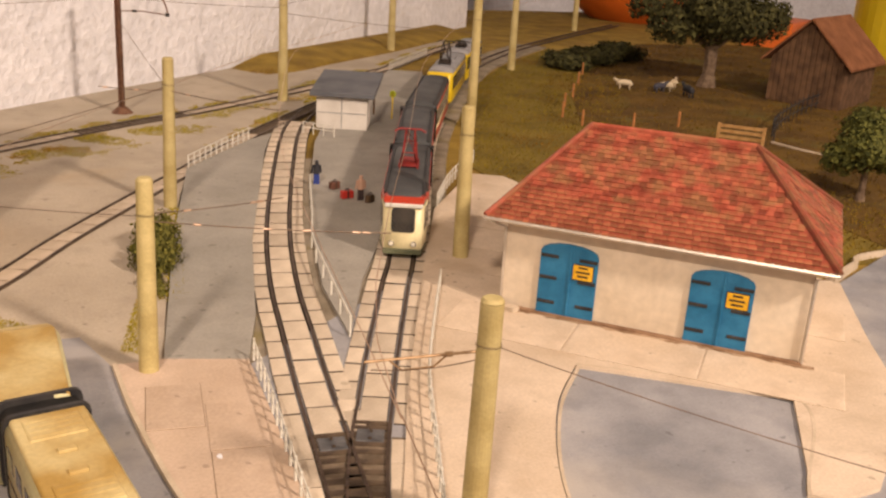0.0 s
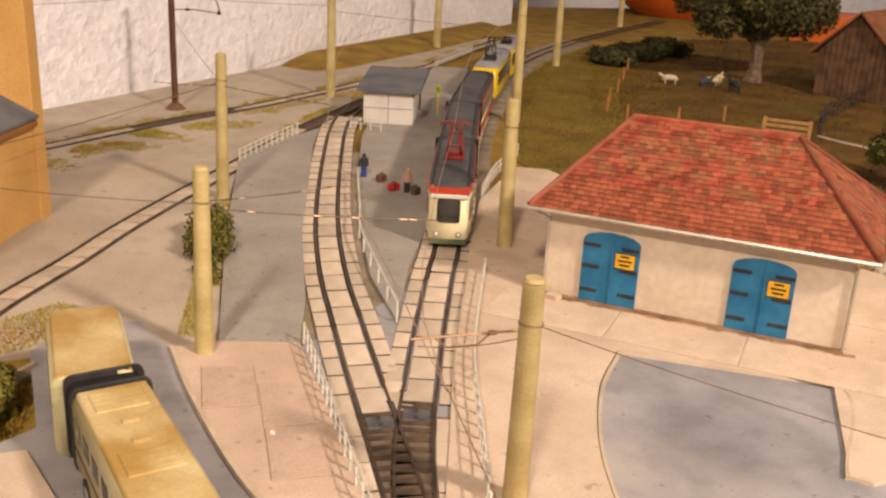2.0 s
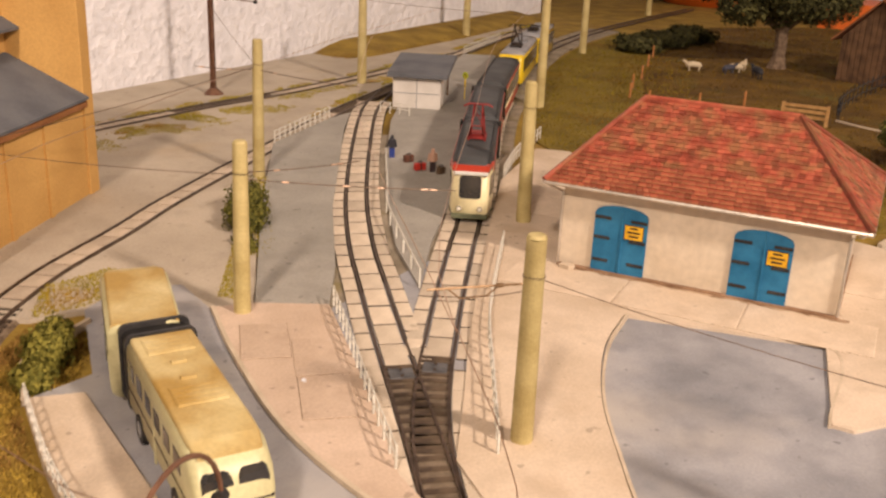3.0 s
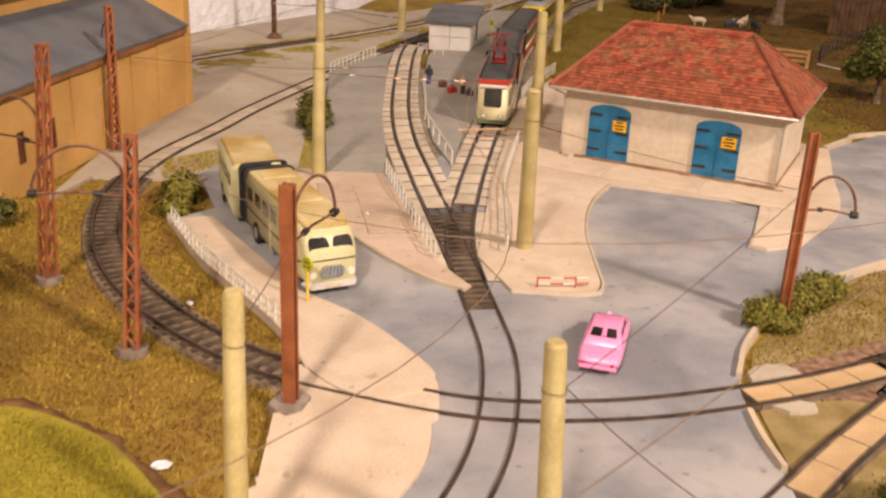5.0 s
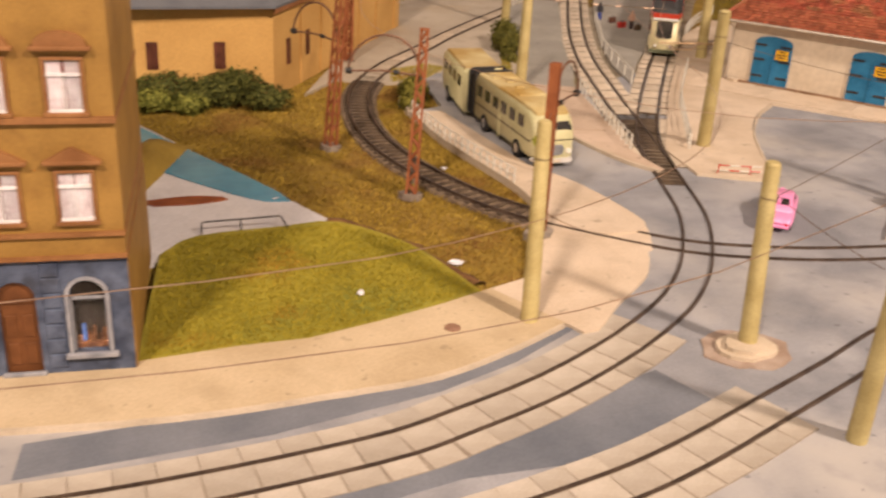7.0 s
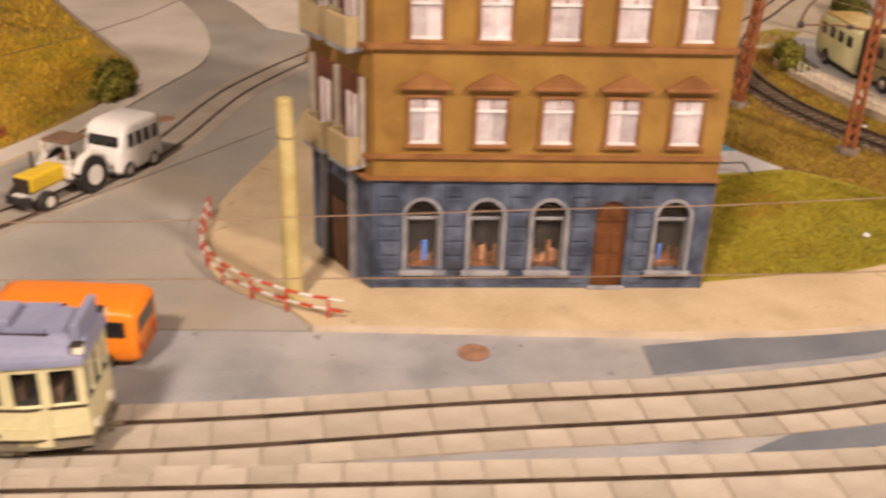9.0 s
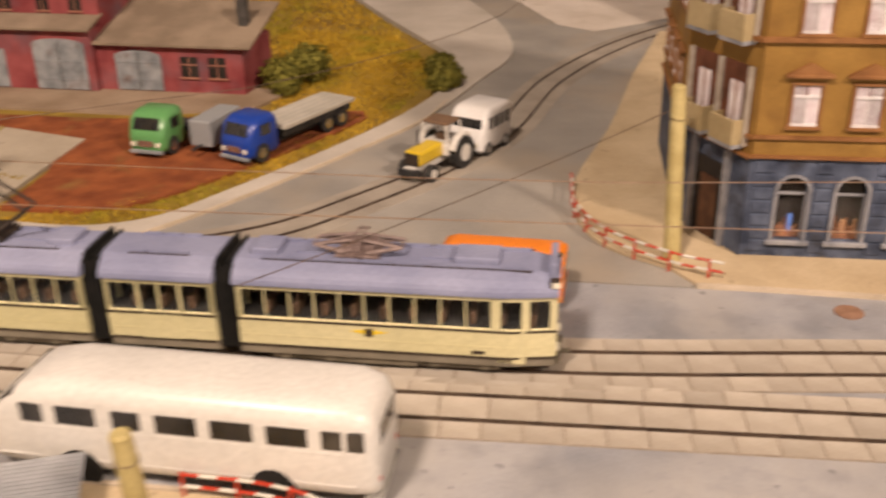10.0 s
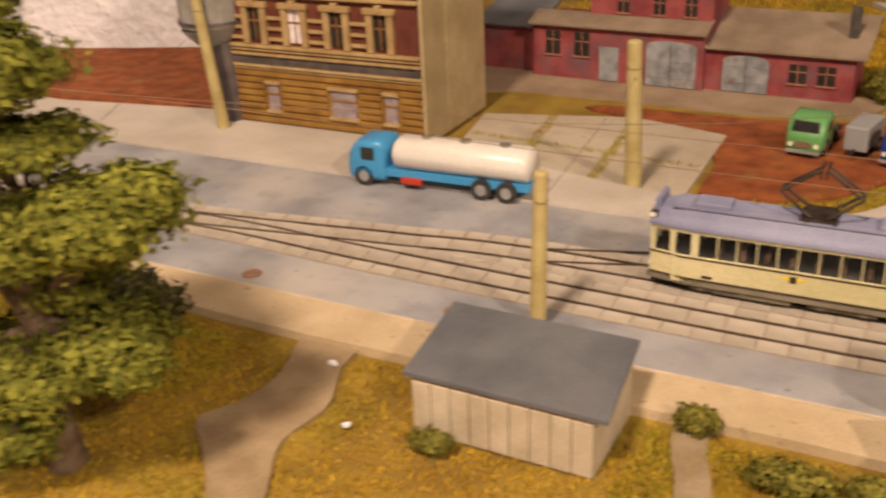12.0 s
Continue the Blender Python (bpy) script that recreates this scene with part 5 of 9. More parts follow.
def tram_car(tram, x0, x1, cab, groups, body=CREAM, roof=ROOF_VIOLET, zs=(7.2, 17.2, 27.2, 29.6)):
    """One car of a tram between x0 and x1; cab: -1, 0 or 1, the end that tapers. groups: window spans along the side."""
    zf, zb, zt, ze = zs
    hw, taper = 12.4, 14.0

    def half(x):
        if cab < 0 and x < x0 + taper:
            return hw - 2.6 * (1 - (x - x0) / taper)
        if cab > 0 and x > x1 - taper:
            return hw - 2.6 * (1 - (x1 - x) / taper)
        return hw

    def outline(inset=0.0):
        xs = sorted({x0, x1, min(x0 + taper, x1), max(x1 - taper, x0)})
        return [(x, -half(x) + inset) for x in xs] + [(x, half(x) - inset) for x in xs[::-1]]

    car = part("car_body", prism(bmesh.new(), outline(), zf, zb), body, tram, "cream panelled car body")
    part("window_header", prism(bmesh.new(), outline(), zt, ze), body, car)
    # black plates below and above the windows paint the inside as unlit
    part("floor_panel", prism(bmesh.new(), outline(1.15), zb, zb + 0.25), BELLOWS_SHADE, car, "dark inside")
    part("ceiling_panel", prism(bmesh.new(), outline(1.15), zt - 0.3, zt - 0.02), BELLOWS_SHADE, car)
    bm = bmesh.new()
    for k in range(int((x1 - x0) / 9.4)):
        for s in (-1, 1):
            box(bm, x0 + 8 + 9.4 * k, x0 + 9.6 + 9.4 * k, s * 6 - 3.5, s * 6 + 3.5, zb, zb + 4.2)
    part("seat_row", bm, SEAT, car, "brown seats inside")
    for s in (-1, 1):
        edge = x0
        for a, b in groups + [(x1, x1)]:
            if a > edge + 0.05:
                pts = [(edge, s * half(edge)), (a, s * half(a)), (a, s * (half(a) - 0.3)), (edge, s * (half(edge) - 0.3))]
                part("window_post", prism(bmesh.new(), pts, zb, zt), body, car)
            edge = b
    for x, d in ((x0, 1), (x1, -1)):
        h = half(x)
        for y in (-h + 0.6, -h / 3, h / 3, h - 0.6):
            part("window_post", boxed(*sorted((x, x + d * 1.0)), y - 0.6, y + 0.6, zb, zt), body, car)
    for s in (-1, 1):
        for a, b in groups:
            if b - a > 2:
                pts = [(a, s * (half(a) - 0.12)), (b, s * (half(b) - 0.12)), (b, s * (half(b) - 0.24)), (a, s * (half(a) - 0.24))]
                pane = part("pane", prism(bmesh.new(), pts, zb, zt), PANE, car)
                pane.visible_shadow = False
        for z, t in ((zb - 0.9, 0.7), (zf - 0.1, 0.6)):
            bm = bmesh.new()
            xs = [x0, min(x0 + taper, x1), max(x1 - taper, x0), x1]
            strip(bm, [Vector((x, s * half(x), 0)) for x in sorted(set(xs))], [(-0.25, z), (0.25, z), (0.25, z + t), (-0.25, z + t)])
            part("stripe", bm, STRIPE, car, "thin dark line along the side")
    for x, d in ((x0, 1), (x1, -1)):
        h = half(x)
        pane = part("pane", boxed(*sorted((x + d * 0.4, x + d * 0.6)), -h + 1, h - 1, zb, zt), PANE, car)
        pane.visible_shadow = False
    # roof shell, rounded down at a cab end
    secs = []
    for k in range(13):
        x = x0 - 0.6 + (x1 - x0 + 1.2) * k / 12
        end = min((x - x0 + 0.6) if cab < 0 else 99, (x1 + 0.6 - x) if cab > 0 else 99)
        rise, w = 6.2 if end > 6 else 4.6 + 0.27 * end, half(min(max(x, x0), x1)) + 0.9
        side = [(1.0, 0.0), (0.985, 0.16), (0.93, 0.36), (0.80, 0.62), (0.64, 0.88), (0.56, 0.97), (0.28, 1.0)]
        secs.append((x, [(w * a, ze + rise * b) for a, b in side] + [(-w * a, ze + rise * b) for a, b in side[::-1]] + [(-w, ze - 0.8), (w, ze - 0.8)]))
    r = part("roof", loft(bmesh.new(), secs), roof, tram, "grey-violet roof")
    for s in (-1, 1):
        n = max(2, int((x1 - x0) / 12))
        for k in range(n):
            a = x0 + 8 + (x1 - x0 - 16) * k / n
            part("walkway_board", boxed(a, a + (x1 - x0 - 16) / n - 1.0, s * 6.6 - 0.9, s * 6.6 + 0.7, ze + 6.1, ze + 6.7), roof, r)
        # solid dark bar painted in for the shadow beside the walkway boards
        part("walkway_shadow_gap", boxed(x0 + 8, x1 - 8, s * 7.5 - 0.3, s * 7.5 + 0.3, ze + 4.4, ze + 6.15), STRIPE, r)
        bm = bmesh.new()
        strip(bm, [Vector((x, s * half(x), 0)) for x in sorted({x0, min(x0 + taper, x1), max(x1 - taper, x0), x1})], [(-0.12, zf + 3.6), (0.12, zf + 3.6), (0.12, zf + 4.0), (-0.12, zf + 4.0)])
        part("panel_bead", bm, body, car)
    part("skirt", prism(bmesh.new(), outline(0.35), 4.2, zf), SKIRT, tram, "grey-brown skirt along the underframe")
    part("underframe", prism(bmesh.new(), outline(3.0), 2.6, 4.4), TRAM_DARK, tram)
    return car, r


def window_run(a, b, n, gap=0.5):
    w = (b - a - gap * (n - 1)) / n
    return [(a + k * (w + gap), a + k * (w + gap) + w) for k in range(n)]


def bellows(tram, x0, x1):
    b = part("bellows", boxed(x0 - 0.5, x1 + 0.5, -9.4, 9.4, 4, 31), BELLOWS_SHADE, tram, "black folded bellows")
    n = 5
    for k in range(n):
        a = x0 + (x1 - x0) * k / n
        part("fold", boxed(a + 0.15, a + (x1 - x0) / n - 0.45, -10.4, 10.4, 5, 32.5 + (1.0, 3.6, 0.4, 2.8, 1.6)[k]), BELLOWS_SHADE, b)


def bogie(tram, x):
    b = part("bogie", boxed(x - 13, x + 13, -10.5, 10.5, 1.6, 4.4, bevel=0.5), TRAM_DARK, tram, "dark bogie frame")
    for dx in (-8, 8):
        for y in (-7, 7):
            part("wheel", rod(bmesh.new(), (x + dx, y - 1, 4.2), (x + dx, y + 1, 4.2), 3.2, sides=16), TRAM_DARK, b)
        for s in (-1, 1):
            part("axle_box", boxed(x + dx - 1.6, x + dx + 1.6, s * 10 - 1.2, s * 10 + 1.2, 1.8, 4.6, bevel=0.3), TRAM_DARK, b)


def street_tram():
    """The three-part cream tram in the street; its front points along -x."""
    t = thing("articulated_tram", -513, -44, 1.1, 0.6, "three-part cream tram with grey-violet roofs standing in the street", "tram")
    L = 129.0
    a0, a1, m0, m1, b0, b1 = -L + 8, -L + 106, -L + 113.5, -L + 150, -L + 157.5, L
    tram_car(t, a0, a1, -1, [(a0 + 2.0, a0 + 8.2), (a0 + 10.6, a0 + 17.0)] + window_run(a0 + 20.0, a1 - 1.6, 10))
    tram_car(t, b0, b1, 1, window_run(b0 + 1.6, b1 - 20.0, 10) + [(b1 - 17.0, b1 - 10.6), (b1 - 8.2, b1 - 2.0)])
    tram_car(t, m0, m1, 0, [(m0 + 1.4, m0 + 10.8), (m0 + 11.8, m0 + 17.8), (m0 + 18.6, m0 + 24.8), (m0 + 25.8, m1 - 1.4)])
    bellows(t, a1, m0)
    bellows(t, m1, b0)
    for x in (a0 + 30, a1 - 22, b0 + 22, b1 - 30):
        bogie(t, x)
    for s in (-1, 1):
        for x, d in ((a0 + 9.4, 1), (b1 - 18.0, -1)):
            door = part("door", boxed(x, x + 8.8, s * 11.7 - 0.35, s * 11.7 + 0.35, 5.2, 17.0, bevel=0.2), CREAM, t, "cream folding door")
            part("door_line", boxed(x + 4.2, x + 4.5, s * 11.7 - 0.42, s * 11.7 + 0.42, 4.2, 16.8), STRIPE, door)
        for x in (m0 + 11.6, m0 + 18.6):
            part("door", boxed(x, x + 6.4, s * 12.4 - 0.25, s * 12.4 + 0.25, 7.0, 17.0, bevel=0.2), CREAM, t, "cream folding door")
        for x in ((a0 + a1) / 2 + 8, (b0 + b1) / 2 - 8):
            e = part("crest", boxed(x - 1.3, x + 1.3, s * 12.5 - 0.12, s * 12.5 + 0.12, 12.5, 15.3), STRIPE, t, "small dark crest on a yellow flash")
            part("flash", slab_xz(bmesh.new(), [(x - 6, 14.2), (x, 13.0), (x + 6, 14.2), (x, 15.0)], s * 12.46 - 0.06, s * 12.46 + 0.06), YELLOW_PAINT, e)
        for x in (a0 + 22, b1 - 26):
            part("fleet_number", boxed(x, x + 4.2, s * 12.5 - 0.1, s * 12.5 + 0.1, 8.4, 9.6), STRIPE, t, "dark bar of lettering")
        for x in (a0 + 45, b0 + 45):
            part("equipment_box", boxed(x - 18, x + 12, s * 8 - 3, s * 8 + 3, 1.4, 4.8, bevel=0.4), TRAM_DARK, t)
    for x, d in ((a0, -1), (b1, 1)):
        part("destination_box", boxed(*sorted((x + d * -0.5, x - d * 2.6)), -8.0, 8.0, 33.6, 38.6, bevel=0.5), ROOF_VIOLET, t, "grey destination box")
        for s in (-1, 1):
            lamp = part("marker_lamp", boxed(*sorted((x + d * 0.6, x - d * 2.4)), s * 9 - 1.4, s * 9 + 1.4, 31.2, 34, bevel=0.3), STRIPE, t)
            part("lens", boxed(*sorted((x + d * 0.8, x - d * 1.6)), s * 9.6 - 1.0, s * 9.6 + 1.0, 31.7, 33.5), LAMP_GLASS, lamp)
            part("headlight", rod(bmesh.new(), (x, s * 6, 9), (x + d * 1.0, s * 6, 9), 1.5, sides=14), LAMP_GLASS, t, "round headlight")
            part("buffer_beam", boxed(*sorted((x, x + d * 1.6)), s * 5 - 3, s * 5 + 3, 3.4, 5.2, bevel=0.4), TRAM_DARK, t)
        part("coupling", rod(bmesh.new(), (x, 0, 4), (x + d * 4.5, 0, 4), 0.8), TRAM_DARK, t)
    for x0, x1 in ((a0 + 16, a0 + 30), (a1 - 13, a1 - 4), (b0 + 4, b0 + 13), (b1 - 32, b1 - 18)):
        part("roof_box", boxed(x0, x1, -5.2, 5.2, 34.8, 38.0, bevel=0.5), ROOF_VIOLET, t, "grey box on the roof")
    pantograph(t, a0 + 63, 35.6, PANTO, True)
    pantograph(t, b0 + 38, 35.6, PANTO_PALE, False)
    for x in (a0 + 40, a0 + 84, b0 + 30, b0 + 70):
        part("roof_conduit", boxed(x - 12, x + 12, -2.6, -2.0, 35.2, 36.4), ROOF_VIOLET, t)


street_tram()


def along(path, s):
    """The plan point and heading at s mm along a line."""
    left = s
    for a, b in zip(path, path[1:]):
        d = (b - a).length
        if left <= d:
            return a + (b - a) * (left / d), (b - a).normalized()
        left -= d
    return path[-1], (path[-1] - path[-2]).normalized()


STOP_CREAM = surface("stop_tram_cream", (0.76, 0.69, 0.41), (0.85, 0.77, 0.49), 40, 0.35, 0.03, 1.5, gloss=0.5)


def stop_tram():
    """Cream, red and black tram standing at the stop."""
    start = share(p_b, 172, 501) * (len(p_b) - 1)
    line = p_b[int(start):]
    t = thing("stop_tram", line[0].x, line[0].y, 1.1, 0, "cream and red tram with black roofs standing at the stop", "tram")
    for n, (s0, s1) in enumerate(((0, 118), (124, 246), (252, 398))):
        a, _ = along(line, s0)
        b, _ = along(line, s1)
        d = b - a
        ang = math.degrees(math.atan2(d.y, d.x))
        seg = part("car_body", bmesh.new(), STOP_CREAM, t, ("cream front car with a red roof rim", "cream and red middle car", "red and cream rear car")[n])
        seg.matrix_basis = pose((a.x - line[0].x) * MM, (a.y - line[0].y) * MM, 0, 0, 0, ang)
        L = d.length
        hw = 12.6
        nose = [(0, ring(hw - 2.6, 4, 30, 2.5)), (2.5, ring(hw - 1.7, 3.6, 30.5, 2.5)), (16, ring(hw, 3.6, 31, 2.0)), (L, ring(hw, 3.6, 31, 2.0))] if n == 0 else [(0, ring(hw, 3.6, 31, 2)), (L, ring(hw, 3.6, 31, 2))]
        smooth(part("shell", loft(bmesh.new(), nose), STOP_CREAM, seg))
        secs = [(-0.4 + (L + 0.6) * k / 8, roof_section((hw - (2.2 if n == 0 and k == 0 else 0.2)), 30.6, 4.6)) for k in range(9)]
        smooth(part("roof", loft(bmesh.new(), secs), DARK_ROOF, seg, "black roof"))
        if n == 0:
            part("roof_rim", loft(bmesh.new(), [(-1.0, ring(hw - 2.1, 30.2, 34.2, 1.4)), (14, ring(hw + 0.3, 30.0, 33.0, 1.2)), (18, ring(hw + 0.3, 30.0, 32.6, 1.2))]), RED_PAINT, seg, "red roof rim")
            part("visor", boxed(-1.6, 1.0, -10, 10, 28.2, 30.4, bevel=0.4), paint("visor_silver", (0.66, 0.66, 0.62), 0.35), seg, "pale silver visor over the windscreen")
            part("windscreen", loft(bmesh.new(), [(-0.35, ring(hw - 6.3, 14.2, 27.6, 1.8)), (1.5, ring(hw - 6.2, 14.2, 27.6, 1.8))]), CAR_GLASS, seg, "dark windscreen")
            for y in (-6, 6):
                lamp = part("headlight", rod(bmesh.new(), (-0.7, y, 8), (1, y, 8), 1.55, sides=14), CHROME, seg, "round headlight in a chrome rim")
                part("lens", rod(bmesh.new(), (-1.0, y, 8), (0, y, 8), 1.0, 1.1, sides=14), LAMP_GLASS, lamp)
            part("bumper", loft(bmesh.new(), [(-1.2, ring(hw - 2.4, 2.4, 5.0, 1)), (16, ring(hw + 0.3, 2.4, 4.6, 1))]), surface("bumper_green", (0.08, 0.09, 0.05), (0.14, 0.15, 0.09), 8, 0.6, 0.1, 1), seg, "dull green bumper")
            part("driver", rod(bmesh.new(), (5, 2, 12), (5, 2, 20), 2.2, 1.6), paint("driver_blue", (0.03, 0.05, 0.3)), seg, "small blue doll shape at the controls")
        for s in (-1, 1):
            for a0, b0 in window_run(18 if n == 0 else 3, L - 3, 8):
                part("side_window", boxed(a0, b0, s * (hw + 0.05) - 0.2, s * (hw + 0.05) + 0.2, 15.5, 27, bevel=0.15), CAR_GLASS, seg)
            part("side_band", boxed(14 if n == 0 else 1, L - 1, s * (hw + 0.05) - 0.2, s * (hw + 0.05) + 0.2, 28, 31, bevel=0.1), RED_PAINT, seg, "red band")
            if n:
                part("side_panel", boxed(1, L - 1, s * (hw + 0.05) - 0.15, s * (hw + 0.05) + 0.15, 5, 12, bevel=0.1), RED_PAINT, seg)
            part("roof_rail", boxed(4, L - 4, s * 10.5 - 0.5, s * 10.5 + 0.5, 34, 35), BLACK_IRON, seg)
        if n == 0:
            for s in (-1, 1):
                for x0, x1 in ((3.4, 8.6), (9.6, 15.0)):
                    y0, y1 = (s * (hw - 1.7 * (16 - x) / 13.5 + 0.12) for x in (x0, x1))
                    part("corner_window", prism(bmesh.new(), [(x0, y0), (x1, y1), (x1, y1 - s * 0.6), (x0, y0 - s * 0.6)], 14.5, 27.2), CAR_GLASS, seg, "dark corner window")
        if n < 2:
            part("bellows", boxed(L - 0.5, L + 7, -11.5, 11.5, 4, 33.5), BELLOWS_SHADE, seg, "black bellows")
            for s in (-1, 1):
                part("mirror_fin", boxed(L - 1, L + 7, s * 13.2 - 0.8, s * 13.2 + 0.8, 8, 33), BELLOWS_SHADE, seg)
        for x in (22, L - 22):
            part("bogie", boxed(x - 12, x + 12, -9, 9, 0.4, 4), TRAM_DARK, seg)
        if n == 0:
            pantograph(seg, 62, 35.2, PANTO_RED, True)


stop_tram()


def yellow_tram():
    start = share(p_b, 350, 862) * (len(p_b) - 1)
    line = p_b[int(start):]
    t = thing("yellow_tram", line[0].x, line[0].y, 1.1, 0, "yellow tram with a grey roof parked behind the other one", "tram")
    for n, (s0, s1) in enumerate(((22, 150), (156, 280))):
        a, _ = along(line, s0)
        b, _ = along(line, s1)
        d = b - a
        seg = part("car_body", bmesh.new(), YELLOW_PAINT, t, "yellow car body")
        seg.matrix_basis = pose((a.x - line[0].x) * MM, (a.y - line[0].y) * MM, 0, 0, 0, math.degrees(math.atan2(d.y, d.x)))
        L = d.length
        smooth(part("shell", loft(bmesh.new(), [(0, ring(10.5, 4, 31, 2.5)), (5, ring(12.5, 3.6, 32, 2)), (L, ring(12.5, 3.6, 32, 2))]), YELLOW_PAINT, seg))
        smooth(part("roof", loft(bmesh.new(), [(6 + (L - 6) * k / 6, roof_section(12, 31.4, 4)) for k in range(7)]), surface("roof_pale_grey", (0.24, 0.24, 0.25), (0.34, 0.34, 0.35), 20, 0.5, 0.1, 1), seg, "pale grey roof"))
        for s in (-1, 1):
            part("window_band", boxed(6, L - 3, s * 12.5 - 0.2, s * 12.5 + 0.2, 15, 28), CAR_GLASS, seg, "dark window band")
            part("bogie", boxed(18, 42, s * 8 - 2, s * 8 + 2, 0.4, 4), TRAM_DARK, seg)
        part("windscreen", boxed(-0.4, 0.3, -8.5, 8.5, 15, 27), CAR_GLASS, seg)
        pantograph(seg, 40, 35.5, PANTO, n == 0)
        part("roof_unit", boxed(70, 92, -6, 6, 35, 38.4, bevel=0.5), GATE_GREY, seg, "grey unit on the roof")


yellow_tram()


def articulated_bus():
    BUS_CREAM = surface("bus_cream", (0.52, 0.49, 0.27), (0.63, 0.595, 0.35), 20, 0.4, 0.03, 1.5, gloss=0.5)
    BUS_ROOF = surface("bus_roof_dusty", (0.40, 0.26, 0.07), (0.60, 0.50, 0.25), 34, 0.55, 0.06, 1.5, spread=(0.4, 0.62))
    b = thing("articulated_bus", -0.8, 236.5, 0, 98.8, "cream articulated bus with a dusty brown-stained roof", "bus")
    # local x runs from the nose backwards
    L, hw = 86, 12.2
    secs = [(0, ring(10.2, 5, 17, 3.5)), (1.5, ring(11.4, 4, 22, 4)), (5, ring(12.0, 3.6, 27.4, 5)), (11, ring(hw, 3.4, 30.5, 4.2)), (22, ring(hw, 3.4, 31.2, 4)), (L, ring(hw, 3.4, 31.2, 4))]
    front = smooth(part("front_body", loft(bmesh.new(), secs), BUS_CREAM, b))
    part("roof_skin", loft(bmesh.new(), [(6, ring(9.4, 28, 29.8, 0.8)), (12, ring(10.6, 28, 31.2, 1.2)), (22, ring(10.8, 29, 31.7, 1.2)), (L - 0.5, ring(10.8, 29, 31.7, 1.2))]), BUS_ROOF, b, "dusty brown roof")
    for x in (50, 62):
        part("roof_vent", boxed(x - 1.2, x + 1.2, -2.6, 2.6, 31.2, 32.5, bevel=0.4), BUS_ROOF, b, "small dusty roof vent")
    for x in (32, 70):
        h = part("roof_hatch", boxed(x, x + 13, -8, 8, 31.2, 32.2, bevel=0.5), BUS_ROOF, b, "dusty ribbed roof hatch")
        for k in range(4):
            part("rib", boxed(x + 1.5 + 3 * k, x + 2.3 + 3 * k, -7.2, 7.2, 32.1, 32.4), BUS_ROOF, h)
    rear = part("rear_body", bmesh.new(), BUS_CREAM, b, "cream rear section")
    rear.matrix_basis = pose(97 * MM, 3.0 * MM, 0, 0, 0, -8.0)
    R = 62
    smooth(part("shell", loft(bmesh.new(), [(0, ring(13.2, 3.4, 31.6, 4)), (R - 10, ring(13.2, 3.4, 31.6, 4)), (R - 3, ring(12.6, 4, 30.4, 5)), (R, ring(11, 5, 25, 5))]), BUS_CREAM, rear))
    part("roof_skin", loft(bmesh.new(), [(0.5, ring(11.9, 29, 32.1, 1.2)), (R - 10, ring(11.7, 29, 32.1, 1.2)), (R - 4, ring(10.2, 28, 30.8, 1))]), BUS_ROOF, rear, "dusty brown roof")
    part("bellows", loft(bmesh.new(), [(L - 1, ring(11.6, 4, 30.5, 3)), (97.5, ring(11.6, 4, 30.5, 3))]), BELLOWS_SHADE, b, "black bellows")
    for x in (L + 0.2, L + 10):
        part("bellows_hoop", loft(bmesh.new(), [(x, ring(12.6, 3.4, 32.4, 3)), (x + 1.6, ring(12.6, 3.4, 32.4, 3))]), BLACK_IRON, b)
    for s in (-1, 1):
        for a, c in window_run(15, 83, 6, 4.2):
            part("side_window", boxed(a, c, s * 12.1 - 0.3, s * 12.1 + 0.3, 18.8, 25.6, bevel=0.3), CAR_GLASS, b)
        for a, c in window_run(4, 52, 4, 4.2):
            part("side_window", boxed(a, c, s * 13.1 - 0.3, s * 13.1 + 0.3, 18.8, 25.6, bevel=0.3), CAR_GLASS, rear)
        part("door", boxed(47.4, 49.6, s * 12.15 - 0.3, s * 12.15 + 0.3, 4, 17.5, bevel=0.3), BUS_CREAM, b, "cream folding door")
        part("side_moulding", boxed(6, 85, s * 12.2 - 0.2, s * 12.2 + 0.2, 13.6, 14.3), STRIPE, b)
        for x in (22, 70):
            wheel(b, x, s * 10.8, 5.2, 3.6, s)
        wheel(rear, 40, s * 11.6, 5.2, 3.6, s)
        w = part("windscreen", loft(bmesh.new(), [(1.2, [(y * 0.92 + s * 5.3, z) for y, z in ring(4.9, 16.6, 23.8, 2.0)]), (5.8, [(y * 0.92 + s * 5.4, z) for y, z in ring(4.9, 17.0, 26.4, 2.2)])]), CAR_GLASS, b, "dark windscreen half")
        part("headlight", rod(bmesh.new(), (-0.6, s * 8.6, 9.6), (1.2, s * 8.6, 9.6), 1.6, sides=14), LAMP_GLASS, b, "round headlight")
        part("flank_lamp", rod(bmesh.new(), (0.6, s * 10.2, 12.6), (2.0, s * 10.2, 12.6), 0.8, sides=10), LAMP_GLASS, b)
    g = part("grille", loft(bmesh.new(), [(-0.7, ring(5.6, 7.4, 13.4, 2.8)), (0.8, ring(5.8, 7.2, 13.6, 2.8))]), CHROME, b, "oval chrome grille")
    for k in range(6):
        part("grille_bar", boxed(-1.1, -0.5, -4.4 + 1.6 * k, -3.8 + 1.6 * k, 8.2, 12.6), GATE_GREY, g)
